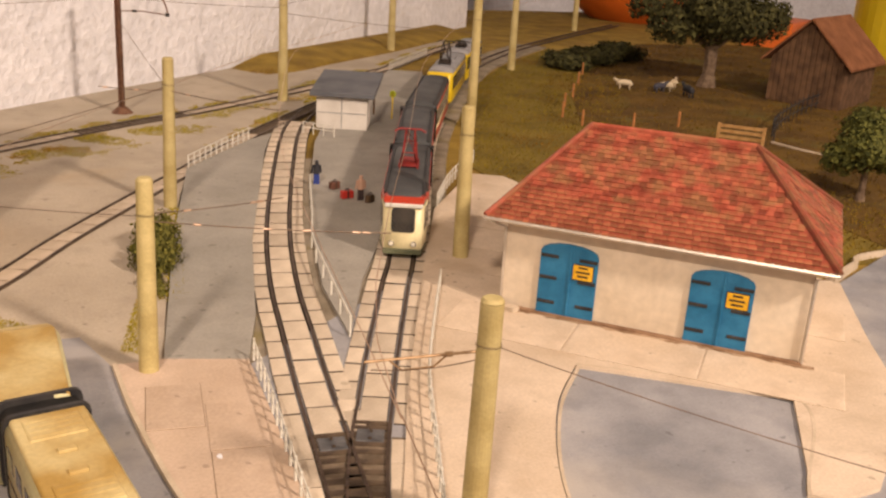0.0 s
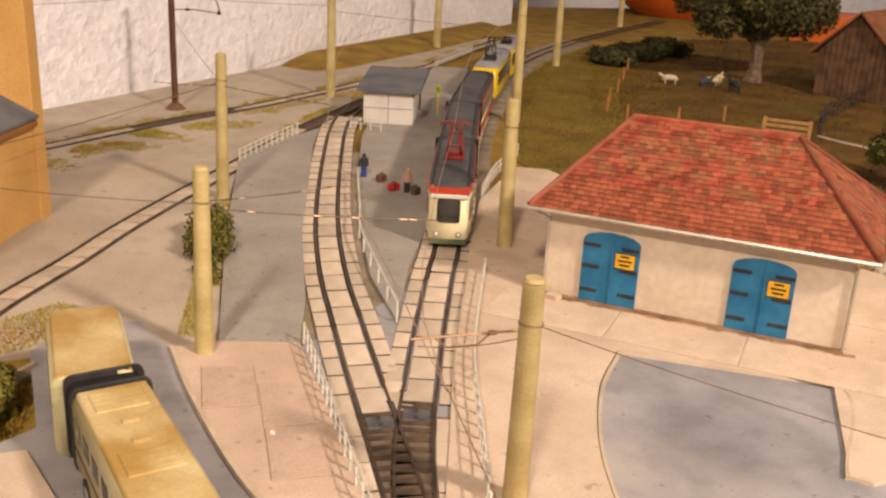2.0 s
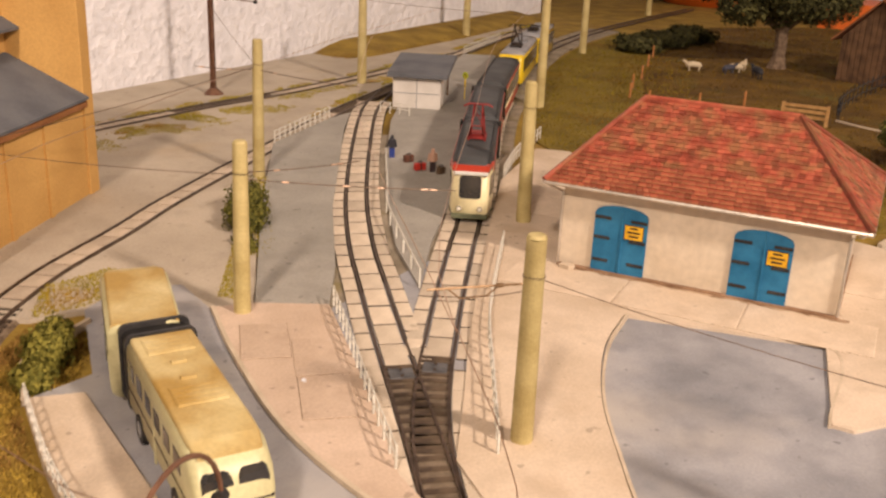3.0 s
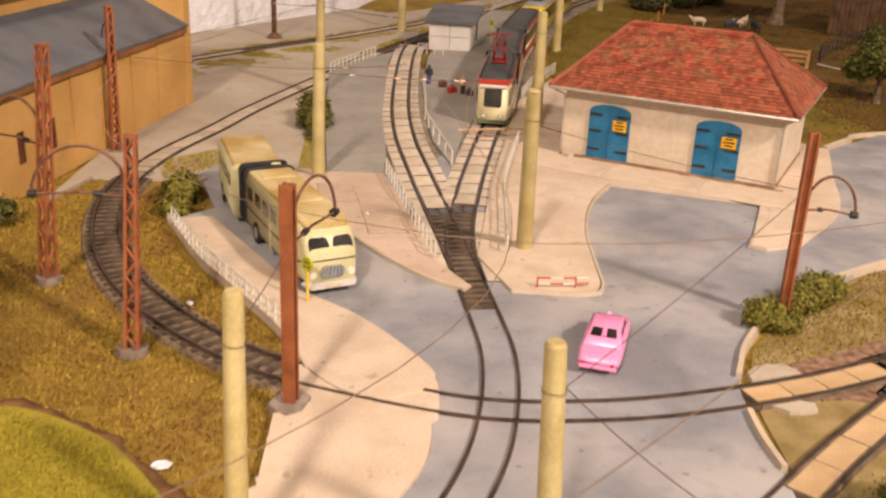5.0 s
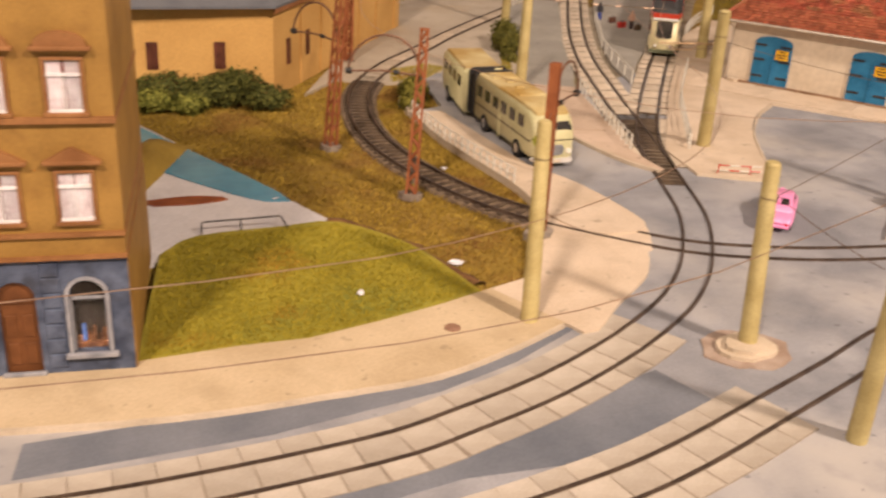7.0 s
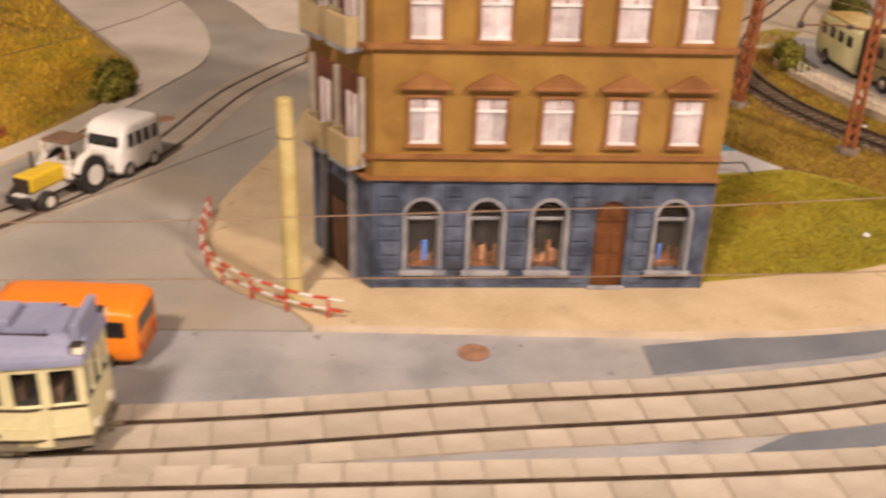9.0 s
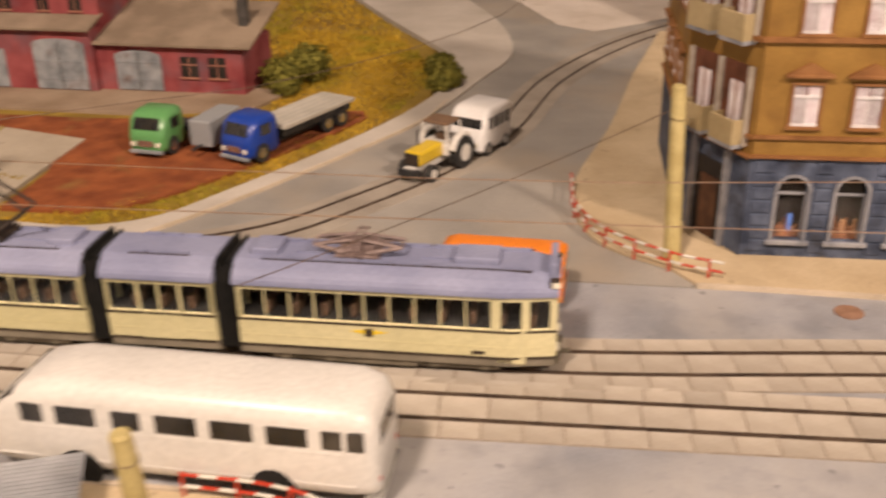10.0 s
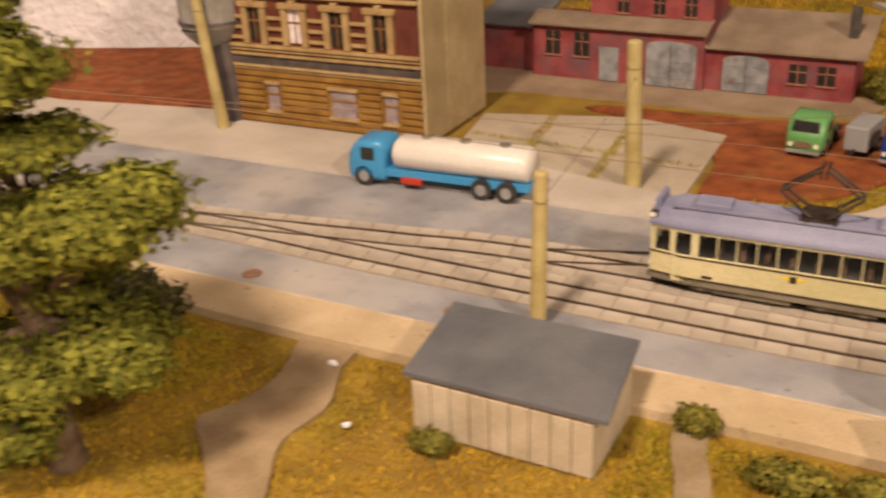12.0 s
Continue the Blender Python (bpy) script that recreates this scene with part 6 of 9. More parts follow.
    part("bumper", loft(bmesh.new(), [(-1.8, ring(10.2, 3.4, 5.8, 1)), (0.2, ring(11.4, 3.4, 5.8, 1)), (4, ring(12.5, 3.6, 5.6, 1))]), paint("bumper_silver", (0.62, 0.60, 0.56)), b, "silver bumper")
    part("trim_line", loft(bmesh.new(), [(-0.1, ring(10.6, 15.4, 16.0, 0.2)), (4, ring(12.3, 15.4, 16.0, 0.2))]), STRIPE, b)
    part("number_plate", boxed(-2.2, -1.7, -3.4, 3.4, 3.8, 5.4), CREAM_WALL, b, "pale plate with a plain bar")


articulated_bus()


def white_coach():
    W = paint("coach_white", (0.69, 0.67, 0.63), 0.35)
    b = thing("coach", -537, -106.4, 0, -1.6, "white one-box coach with dark windows at the kerb", "bus")
    L, hw = 112, 12.6
    secs = [(0, ring(9.5, 5.5, 17, 4)), (3, ring(11.4, 4.4, 20, 4.6)), (9, ring(12.2, 3.8, 25.5, 5)), (16, ring(hw, 3.6, 30, 5.2)), (26, ring(hw, 3.6, 31.8, 5.2)), (L - 8, ring(hw, 3.6, 31.8, 5.2)), (L - 2, ring(12.0, 4.0, 30, 5.2)), (L, ring(10.6, 5, 26, 5))]
    smooth(part("body", loft(bmesh.new(), secs), W, b, "white rounded body"))
    for s in (-1, 1):
        for a, c in ((15.5, 22), (25.5, 37), (41.5, 49.5), (53.5, 65), (68.5, 80), (83.5, 94.5), (98, 103.4)):
            part("side_window", boxed(a, c, s * 12.45 - 0.35, s * 12.45 + 0.35, 19.8, 25.6, bevel=0.3), CAR_GLASS, b)
        part("end_window", boxed(104.5, 109.0, s * 11.8 - 0.9, s * 11.8 + 0.4, 19.8, 25.6, bevel=0.3), CAR_GLASS, b)
        part("chrome_line", boxed(16, 104, s * 12.5 - 0.2, s * 12.5 + 0.3, 18.2, 18.8), W, b)
        part("lower_line", boxed(6, 106, s * 12.55 - 0.15, s * 12.55 + 0.2, 8.6, 9.0), W, b)
        for x in (30, 84):
            # the arch shade is a flat black disc over the wheel; the hub is black too
            part("wheel_arch", rod(bmesh.new(), (x, s * 12.0, 5.6), (x, s * 12.75, 5.6), 6.2, sides=22), BELLOWS_SHADE, b, "dark wheel arch")
            wheel(b, x, s * 10.9, 5.4, 3.4, s, BELLOWS_SHADE)
        part("windscreen", loft(bmesh.new(), [(7.0, [(y * 0.9 + s * 5.4, z) for y, z in ring(5.6, 17.6, 23.2, 1.4)]), (13, [(y * 0.9 + s * 5.6, z) for y, z in ring(5.6, 18, 28.6, 1.4)])]), CAR_GLASS, b, "dark windscreen half")
        part("headlight", rod(bmesh.new(), (-0.3, s * 7, 9.5), (1.6, s * 7, 9.5), 1.5, sides=14), LAMP_GLASS, b)
        part("tail_lamp", rod(bmesh.new(), (L - 1.5, s * 9.2, 10), (L + 0.1, s * 9.2, 10), 0.9, sides=10), RED_LENS, b)
    part("rear_window", boxed(L - 1.8, L + 0.15, -7.5, 7.5, 18.6, 25, bevel=0.4), CAR_GLASS, b)
    part("bumper", loft(bmesh.new(), [(L - 4, ring(12.4, 3.2, 5.0, 0.8)), (L + 0.9, ring(10.8, 3.2, 5.0, 0.8))]), CHROME, b, "chrome bumper")


white_coach()


def saloon(name, x, y, turn, colour, label, category, L, hw, belt, top, cabin, estate=False, pale_band=False, split=False):
    """A small car: local x runs from the nose backwards."""
    body = paint(name + "_paint", colour)
    c = thing(name, x, y, 0, turn, label, category)
    a, b, d, e = cabin
    secs = [(0, ring(hw * 0.80, 3.2, belt * 0.78, 1.8)), (1.6, ring(hw * 0.94, 2.4, belt * 0.92, 2.0)), (L * 0.22, ring(hw, 2.2, belt, 2.0)), (L * 0.8, ring(hw, 2.2, belt, 2.0)), (L - 1.8, ring(hw * 0.95, 2.4, belt * (1.0 if estate else 0.94), 2.0)), (L, ring(hw * 0.82, 3.2, belt * 0.84, 1.8))]
    smooth(part("body", loft(bmesh.new(), secs), body, c))
    roof = smooth(part("cabin", loft(bmesh.new(), [(a, ring(hw * 0.88, belt - 1.6, belt + 0.2, 0.6)), (b, ring(hw * 0.80, belt - 1.6, top, 1.8, 0.92)), (d, ring(hw * 0.80, belt - 1.6, top, 1.8, 0.92)), (e, ring(hw * 0.88, belt - 1.6, belt + 0.2, 0.6))]), body, c, "rounded roof"))
    h = top - belt
    for x0, x1, z in ((a, b, 1), (e, d, -1)):
        f0, f1 = (0.42, 0.84) if split else (0.22, 0.86)
        m0, m1 = x0 + (x1 - x0) * f0, x0 + (x1 - x0) * f1
        bm = bmesh.new()
        n = Vector((-(h), 0, (x1 - x0))).normalized() * (0.45 if x1 > x0 else -0.45)
        lo, hi = belt + 0.2 + (h - 0.2) * f0, belt + 0.2 + (h - 0.2) * f1
        q = [bm.verts.new(Vector(p) + n) for p in ((m0, -hw * 0.62, lo), (m0, hw * 0.62, lo), (m1, hw * 0.54, hi), (m1, -hw * 0.54, hi))]
        bm.faces.new(q)
        bmesh.ops.solidify(bm, geom=list(bm.faces), thickness=0.5)
        part("windscreen" if z > 0 else "rear_window", bm, CAR_GLASS, roof, "dark glass")
        if split:
            part("window_divider", rod(bmesh.new(), Vector((m0, 0, lo)) + n, Vector((m1, 0, hi)) + n, 1.0, 0.9, 8), body, roof)
    for s in (-1, 1):
        for x0, x1 in window_run(b - 1.0, d + (0.6 if estate else 1.0), 3 if estate else 2, 1.2):
            bm = bmesh.new()
            lo, hi = belt + h * 0.2, top - h * 0.26
            pts = [(x0, s * (hw * 0.80 + 0.22), lo), (x1, s * (hw * 0.80 + 0.22), lo), (x1 - 0.3, s * (hw * 0.76 + 0.2), hi), (x0 + 0.3, s * (hw * 0.76 + 0.2), hi)]
            bm.faces.new([bm.verts.new(p) for p in pts])
            bmesh.ops.solidify(bm, geom=list(bm.faces), thickness=0.5)
            part("side_window", bm, CAR_GLASS, roof)
        for wx in (L * 0.2, L * 0.8):
            wheel(c, wx, s * (hw - 1.7), 3.3, 2.2, s)
        part("headlight", rod(bmesh.new(), (-0.2, s * hw * 0.62, belt * 0.6), (1.2, s * hw * 0.62, belt * 0.6), 1.1, sides=12), LAMP_GLASS, c)
        part("tail_lamp", boxed(L - 0.9, L + 0.1, s * hw * 0.66 - 0.7, s * hw * 0.66 + 0.7, belt * 0.5, belt * 0.72, bevel=0.2), RED_LENS, c)
    part("bumper", boxed(-0.9, 0.3, -hw * 0.86, hw * 0.86, 2.8, 4.2, bevel=0.4), CHROME, c)
    part("bumper", boxed(L - 0.3, L + 0.9, -hw * 0.86, hw * 0.86, 2.8, 4.2, bevel=0.4), body if pale_band else CHROME, c)
    return c


# tail towards the street; the nose points to the pavement
saloon("pink_car", 102.5, 177, -124, (0.82, 0.30, 0.55), "bright pink rounded saloon car on the road", "car", 43, 8.2, 7.6, 12.6, (8, 14, 25, 33.5), pale_band=True, split=True)
saloon("estate_car", -637, 3.5, 4.5, (0.06, 0.36, 0.68), "light blue estate car at the kerb", "car", 38, 8.6, 9.2, 16.2, (8, 13, 32, 36.5), estate=True)


def box_van(name, x, y, turn, colour, label, L, hw, top, glass_z, snub=6.0):
    body = paint(name + "_paint", colour)
    v = thing(name, x, y, 0, turn, label, "van")
    secs = [(0, ring(hw * 0.84, 3.2, top * 0.48, 2)), (1.4, ring(hw * 0.95, 2.6, top * 0.56, 2)), (snub, ring(hw, 2.4, top * 0.94, 2.6)), (snub + 4, ring(hw, 2.4, top, 2.6)), (L - 3, ring(hw, 2.4, top, 2.6)), (L, ring(hw * 0.93, 3, top * 0.95, 2.6))]
    smooth(part("body", loft(bmesh.new(), secs), body, v))
    z0, z1 = glass_z
    part("windscreen", loft(bmesh.new(), [(1.8, ring(hw * 0.78, z0, z0 + 2, 0.6)), (snub - 0.6, ring(hw * 0.82, z0, z1, 1.0))]), CAR_GLASS, v, "dark windscreen")
    for s in (-1, 1):
        for a, b in window_run(snub + 1, L - 3, 4, 1.6):
            part("side_window", boxed(a, b, s * hw - 0.25, s * hw + 0.25, z0, z1 - 0.8, bevel=0.2), CAR_GLASS, v)
        for wx in (L * 0.2, L * 0.78):
            wheel(v, wx, s * (hw - 1.2), 3.8, 2.4, s)
        part("headlight", rod(bmesh.new(), (-0.3, s * hw * 0.6, 6.5), (1.2, s * hw * 0.6, 6.5), 1.2, sides=12), LAMP_GLASS, v)
        part("tail_lamp", boxed(L - 0.6, L + 0.2, s * hw * 0.72 - 0.7, s * hw * 0.72 + 0.7, 6, 8.4), RED_LENS, v)
    part("rear_window", boxed(L - 1.0, L + 0.2, -hw * 0.7, hw * 0.7, z0, z1 - 1), CAR_GLASS, v)
    part("bumper", boxed(-0.8, 0.6, -hw * 0.9, hw * 0.9, 2.8, 4.2, bevel=0.4), CHROME, v)
    return v


box_van("orange_van", -433, 3, -3, (0.85, 0.24, 0.015), "bright orange minibus in the street", 50, 10, 20, (11.5, 17.5))
box_van("white_van", -438, 146, 66, (0.84, 0.82, 0.80), "short white delivery van behind the tractor", 29, 10.4, 24, (13.5, 20.5), 5.0)


def slant_glass(parent, x0, z0, x1, z1, h0, h1, label="dark windscreen"):
    """A sloping windscreen plate from its lower to its upper edge, a little proud of the nose."""
    n = Vector((-(z1 - z0), 0, x1 - x0)).normalized()
    bm = bmesh.new()
    low, top = [], []
    for lst, o in ((low, -0.8), (top, 0.35)):
        for x, y, z in ((x0, -h0, z0), (x0, h0, z0), (x1, h1, z1), (x1, -h1, z1)):
            lst.append(bm.verts.new(Vector((x, y, z)) + n * o))
    bm.faces.new(top)
    bm.faces.new(low[::-1])
    for k in range(4):
        bm.faces.new((low[k], low[(k + 1) % 4], top[(k + 1) % 4], top[k]))
    bmesh.ops.recalc_face_normals(bm, faces=bm.faces)
    return part("windscreen", bm, CAR_GLASS, parent, label)


def lorry(name, x, y, turn, colour, label, flatbed):
    body = paint(name + "_paint", colour)
    t = thing(name, x, y, -1.0, turn, label, "lorry")
    hw = 10.5
    smooth(part("cab", loft(bmesh.new(), [(0, ring(8.4, 3.4, 12, 3)), (1.5, ring(9.8, 2.8, 14, 3)), (4.5, ring(hw, 2.6, 20.5, 3.4)), (9, ring(hw, 2.6, 22.8, 3.4)), (20, ring(hw, 2.6, 23, 3.4)), (22, ring(9.6, 3, 21.5, 3.2))]), body, t, "rounded cab"))
    slant_glass(t, 1.7, 14.4, 4.3, 20.0, 7.6, 7.0)
    part("grille", loft(bmesh.new(), [(-0.5, ring(4.6, 6.2, 9.4, 1.4)), (0.6, ring(4.8, 6, 9.6, 1.4))]), CHROME, t)
    part("bumper", boxed(-1.2, 0.6, -9.4, 9.4, 2.6, 4.4, bevel=0.4), GATE_GREY, t)
    for s in (-1, 1):
        part("side_window", boxed(8.5, 16, s * hw - 0.3, s * hw + 0.25, 13.6, 19.2, bevel=0.4), CAR_GLASS, t)
        part("headlight", rod(bmesh.new(), (-0.4, s * 7, 7.4), (1, s * 7, 7.4), 1.4, sides=12), LAMP_GLASS, t)
        wheel(t, 9, s * 9.2, 5.0, 3, s)
    if flatbed:
        part("chassis", boxed(20, 82, -4.5, 4.5, 4, 7.5), BLACK_IRON, t)
        d = part("flatbed", boxed(26, 84, -11.4, 11.4, 12.0, 14.2, bevel=0.3), surface("flatbed_grey", (0.42, 0.39, 0.33), (0.54, 0.50, 0.43), 14, 0.7, 0.15, 1), t, "pale grey flat load bed")
        for y in (-9, -4.5, 0, 4.5, 9):
            part("plank_gap", boxed(26.2, 83.8, y - 0.15, y + 0.15, 14.15, 14.3), GATE_GREY, d)
        part("bed_frame", boxed(27, 83, -9, 9, 7.5, 12), BLACK_IRON, t)
        for s in (-1, 1):
            for wx in (62, 74):
                wheel(t, wx, s * 8.8, 5.0, 3, s)
    else:
        part("chassis", boxed(20, 44, -4.5, 4.5, 4, 7.5), BLACK_IRON, t)
        for s in (-1, 1):
            wheel(t, 38, s * 8.8, 5.0, 3, s)
    return t


lorry("green_lorry", -599, 129, 82, (0.12, 0.33, 0.11), "green lorry cab parked on the earth yard", False)
lorry("blue_lorry", -551, 125.5, 66, (0.012, 0.05, 0.33), "deep blue lorry with a pale flat bed", True)


def grey_trailer():
    t = thing("box_trailer", -573, 137, -1.0, 78, "small grey box trailer between the lorries", "trailer")
    part("body", boxed(0, 30, -6.4, 6.4, 4, 18, bevel=1.0), paint("trailer_grey", (0.30, 0.31, 0.32), 0.5), t)
    part("drawbar", rod(bmesh.new(), (-8, 0, 5), (2, 0, 5), 0.8), BLACK_IRON, t)
    for s in (-1, 1):
        wheel(t, 20, s * 6.4, 4.2, 2.6, s)


grey_trailer()


def tanker():
    body = paint("tanker_blue", (0.05, 0.30, 0.60))
    t = thing("tanker_lorry", -818, 15, 0, 2.0, "light blue lorry with a white tank", "lorry")
    hw = 11
    smooth(part("cab", loft(bmesh.new(), [(0, ring(9, 4, 15, 3)), (2, ring(10.6, 3.4, 20, 3)), (6, ring(hw, 3.2, 25, 3.4)), (20, ring(hw, 3.2, 26, 3.4)), (22.5, ring(10, 4, 24, 3))]), body, t, "rounded blue cab"))
    slant_glass(t, 0.4, 16.0, 3.6, 22.0, 8.0, 7.2)
    part("chassis", boxed(20, 104, -9, 9, 6.5, 10.5), body, t, "blue frame")
    part("red_tank", boxed(32, 44, -11, -7, 3.5, 7, bevel=0.6), RED_PAINT, t, "red fuel tank")
    tank = smooth(part("tank", loft(bmesh.new(), [(27, ring(9.5, 11, 25, 6)), (29, ring(11, 10, 27, 8)), (100, ring(11, 10, 27, 8)), (103, ring(9.5, 11, 25, 6))]), paint("tank_white", (0.76, 0.73, 0.68)), t, "white tank"))
    for x in (44, 66, 88):
        part("filler_lid", rod(bmesh.new(), (x, 0, 26.8), (x, 0, 28.2), 3.2, sides=14), CHROME, tank)
    for s in (-1, 1):
        part("side_window", boxed(9, 17, s * hw - 0.3, s * hw + 0.25, 15, 22, bevel=0.4), CAR_GLASS, t)
        for wx in (10, 78, 92):
            wheel(t, wx, s * 9.4, 5.6, 3.2, s)


tanker()


def tractor():
    t = thing("tractor", -458, 108, 0, 66, "white and yellow farm tractor pulling up the side street", "tractor")
    Y, W = paint("tractor_yellow", (0.72, 0.50, 0.03)), paint("tractor_white", (0.74, 0.71, 0.66))
    part("bonnet", boxed(0, 20, -4.6, 4.6, 8, 15, bevel=1.2), Y, t, "yellow bonnet")
    part("grille", boxed(-0.6, 0.4, -3.8, 3.8, 8.4, 14.2), STRIPE, t)
    part("frame", boxed(-3, 36, -3, 3, 4.5, 8), W, t)
    part("front_weight", boxed(-4, -1.0, -6, 6, 4, 7.5, bevel=0.6), BLACK_IRON, t, "dark front bracket")
    cab = part("cab", boxed(19, 33, -7.6, 7.6, 8, 14, bevel=0.8), W, t, "white cab")
    for x in (20, 32):
        for s in (-1, 1):
            part("cab_post", rod(bmesh.new(), (x, s * 7, 13.5), (x * 0.98, s * 6.6, 23), 0.6), W, cab)
    part("cab_roof", boxed(20, 32, -6.8, 6.8, 22.6, 24.2, bevel=0.7), surface("cab_roof_brown", (0.13, 0.08, 0.05), (0.2, 0.12, 0.07), 6, 0.7, 0.1, 1), cab, "brown cab roof")
    part("seat", boxed(24, 29, -3, 3, 13, 17, bevel=0.8), SEAT, cab)
    for s in (-1, 1):
        wheel(t, 5, s * 7.4, 4.2, 3.0, s, W)
        wheel(t, 29, s * 9.4, 8.0, 4.4, s, W)
        part("mudguard", tube(bmesh.new(), [(20, s * 9.4, 11), (24, s * 9.4, 16), (29, s * 9.4, 17.4), (35, s * 9.4, 15)], 1.6, 6), W, t)
    part("exhaust", rod(bmesh.new(), (10, 3.2, 14), (10, 3.2, 22), 0.6), BLACK_IRON, t)


tractor()


# ---- masts ----
BRACKET = surface("bracket_brown", (0.13, 0.065, 0.04), (0.22, 0.115, 0.07), 6, 0.6, 0.1, 1, metal=0.3)


def hoop(m, h, reach, z, rise=17.0):
    """The bracket of a mast: a hoop that rises and comes down to an insulator, and a rod back to the mast."""
    arc = [(1.5 + (reach - 1.5) * (1 - math.cos(a)) / 2, 0, z - 1.2 * (1 - math.cos(a)) + rise * math.sin(a)) for a in (k * math.pi / 16 for k in range(17))]
    arm = part("bracket", tube(bmesh.new(), arc, 0.6, 6), BRACKET, m, "thin hooped bracket")
    part("stay_rod", tube(bmesh.new(), [(0, 0, z - 2), (reach * 0.5, 0, z - 1), (reach, 0, z - 2.6)], 0.5, 6), BRACKET, arm)
    part("insulator", rod(bmesh.new(), (reach - 1.6, 0, z - 2.4), (reach + 1.2, 0, z - 2.6), 1.7, 1.4, sides=10), BLACK_IRON, arm)
    part("insulator", rod(bmesh.new(), (reach * 0.3, 0, z - 1.4), (reach * 0.38, 0, z - 1.2), 1.1, sides=8), BLACK_IRON, arm)
    return arm


def lattice_mast(x, y, h=80.0, w=5.4, turn=20.0, bow=0.0, reach=24.0, lean=(0, 0)):
    """A tapered riveted mast of two channels joined by lacing; bow: the heading of its curved bracket, in degrees."""
    m = thing("lattice_mast", x, y, 0, turn, "rust-brown lattice catenary mast with a curved bracket", "mast", "lattice masts")
    m.matrix_world = Matrix.Translation((x * MM, y * MM, 0)) @ Vector((lean[0], lean[1], h)).to_track_quat("Z", "Y").to_matrix().to_4x4() @ Matrix.Rotation(radians(turn), 4, "Z") if any(lean) else m.matrix_world
    top = 0.68
    for s in (-1, 1):
        for e in (-1, 1):
            part("flange", rod(bmesh.new(), (e * w / 2, s * w / 2, 0), (e * w / 2 * top, s * w / 2 * top, h), 0.85, 0.7, 4), RUST, m)
    for s in (-1, 1):
        n = 14
        for k in range(n):
            r0, r1 = (w / 2) * (1 - (1 - top) * k / n), (w / 2) * (1 - (1 - top) * (k + 1) / n)
            d = 1 if k % 2 else -1
            part("lacing_strap", rod(bmesh.new(), (s * r0, d * r0, h * k / n), (s * r1, -d * r1, h * (k + 1) / n), 0.6, 0.6, 4), RUST, m)
            part("lacing_strap", rod(bmesh.new(), (d * r0, s * r0, h * k / n), (-d * r1, s * r1, h * (k + 1) / n), 0.6, 0.6, 4), RUST, m)
    part("foot", prism(bmesh.new(), [(6.5 * math.cos(k * math.tau / 8) + 0.8 * math.sin(5 * k), 5.5 * math.sin(k * math.tau / 8)) for k in range(8)], -3, 0.4), surface("mast_foot", (0.17, 0.13, 0.10), (0.28, 0.23, 0.18), 6, 0.9, 0.3, 1), m, "stained grey concrete foot")
    part("cap", boxed(-2.2, 2.2, -2.2, 2.2, h - 0.4, h + 0.7), RUST, m)
    arm = hoop(m, h, reach, 60.0)
    arm.matrix_basis = pose(0, 0, 0, 0, 0, bow - turn)
    return m


for x, y, h, bow, reach, lean in ((-84, 203, 80, 18, 35, (5, 8)), (-117, 281, 100, 18, 34, (7, 3)), (-86, 483, 88, 10, 30, (2, 0))):
    lattice_mast(x, y, h, 4.6, 18, bow, reach, lean)


CONCRETE_FOOT = surface("concrete_foot", (0.20, 0.165, 0.13), (0.33, 0.28, 0.23), 6, 0.9, 0.3, 1)


def beam_mast(x, y, h, bow, reach, z, rise, foot=8.5, rods=False):
    m = thing("beam_mast", x, y, 0, bow, "rust-brown steel beam mast with a hooped bracket", "mast")
    section = [(-2, -2.2), (-1, -2.2), (-1, -0.4), (1, -0.4), (1, -2.2), (2, -2.2), (2, 2.2), (1, 2.2), (1, 0.4), (-1, 0.4), (-1, 2.2), (-2, 2.2)]
    part("beam", prism(bmesh.new(), section, 0, h), BRACKET if rods else RUST, m)
    if rods:
        part("foot", rod(bmesh.new(), (0, 0, -2), (0, 0, 5), foot, 3.6, 12), BRACKET, m, "brown conical foot")
    else:
        part("foot", prism(bmesh.new(), [((foot + 1.2 * math.sin(3 * k)) * math.cos(k * math.tau / 9), (foot * 0.76 + math.cos(4 * k)) * math.sin(k * math.tau / 9)) for k in range(9)], -3, 1.9), CONCRETE_FOOT, m, "stained grey concrete foot")
    hoop(m, h, reach, z, rise)


beam_mast(177, 166, 82, -25, 21, 52, 14, 5.5)
beam_mast(-34, 147, 79, 55.5, 39, 60, 17)
beam_mast(78, 900, 120, -30, 42, 86, 20, 11, True)


def pole_plinth():
    p = thing("pole_plinth", 12, 37, 0, 15, "rough pale stone plinth round the pole foot", "plinth")
    for n, (w, d, z0, z1) in enumerate(((11.5, 9.5, -1, 1.9), (8.6, 7, 1.9, 3.6))):
        rng = random.Random(n + 3)
        part("course", prism(bmesh.new(), [((w + rng.uniform(-1, 1)) * math.cos(k * math.tau / 16), (d + rng.uniform(-1, 1)) * math.sin(k * math.tau / 16)) for k in range(16)], z0, z1), KERB, p)


pole_plinth()
sheet("mortar_ring", [(12 + 17 * math.cos(a) + 1.5 * math.sin(5 * a), 37 + 14 * math.sin(a) + 1.2 * math.cos(7 * a)) for a in (k * math.tau / 28 for k in range(28))], 0.5, surface("mortar_brown", (0.28, 0.20, 0.15), (0.42, 0.34, 0.28), 10, 0.9, 0.4, 1.2), "brownish mortar smeared round the plinth", "mortar")


# ---- fences ----
WHITE_RAIL = surface("fence_white", (0.55, 0.53, 0.46), (0.70, 0.68, 0.61), 8, 0.6, 0.1, 1)


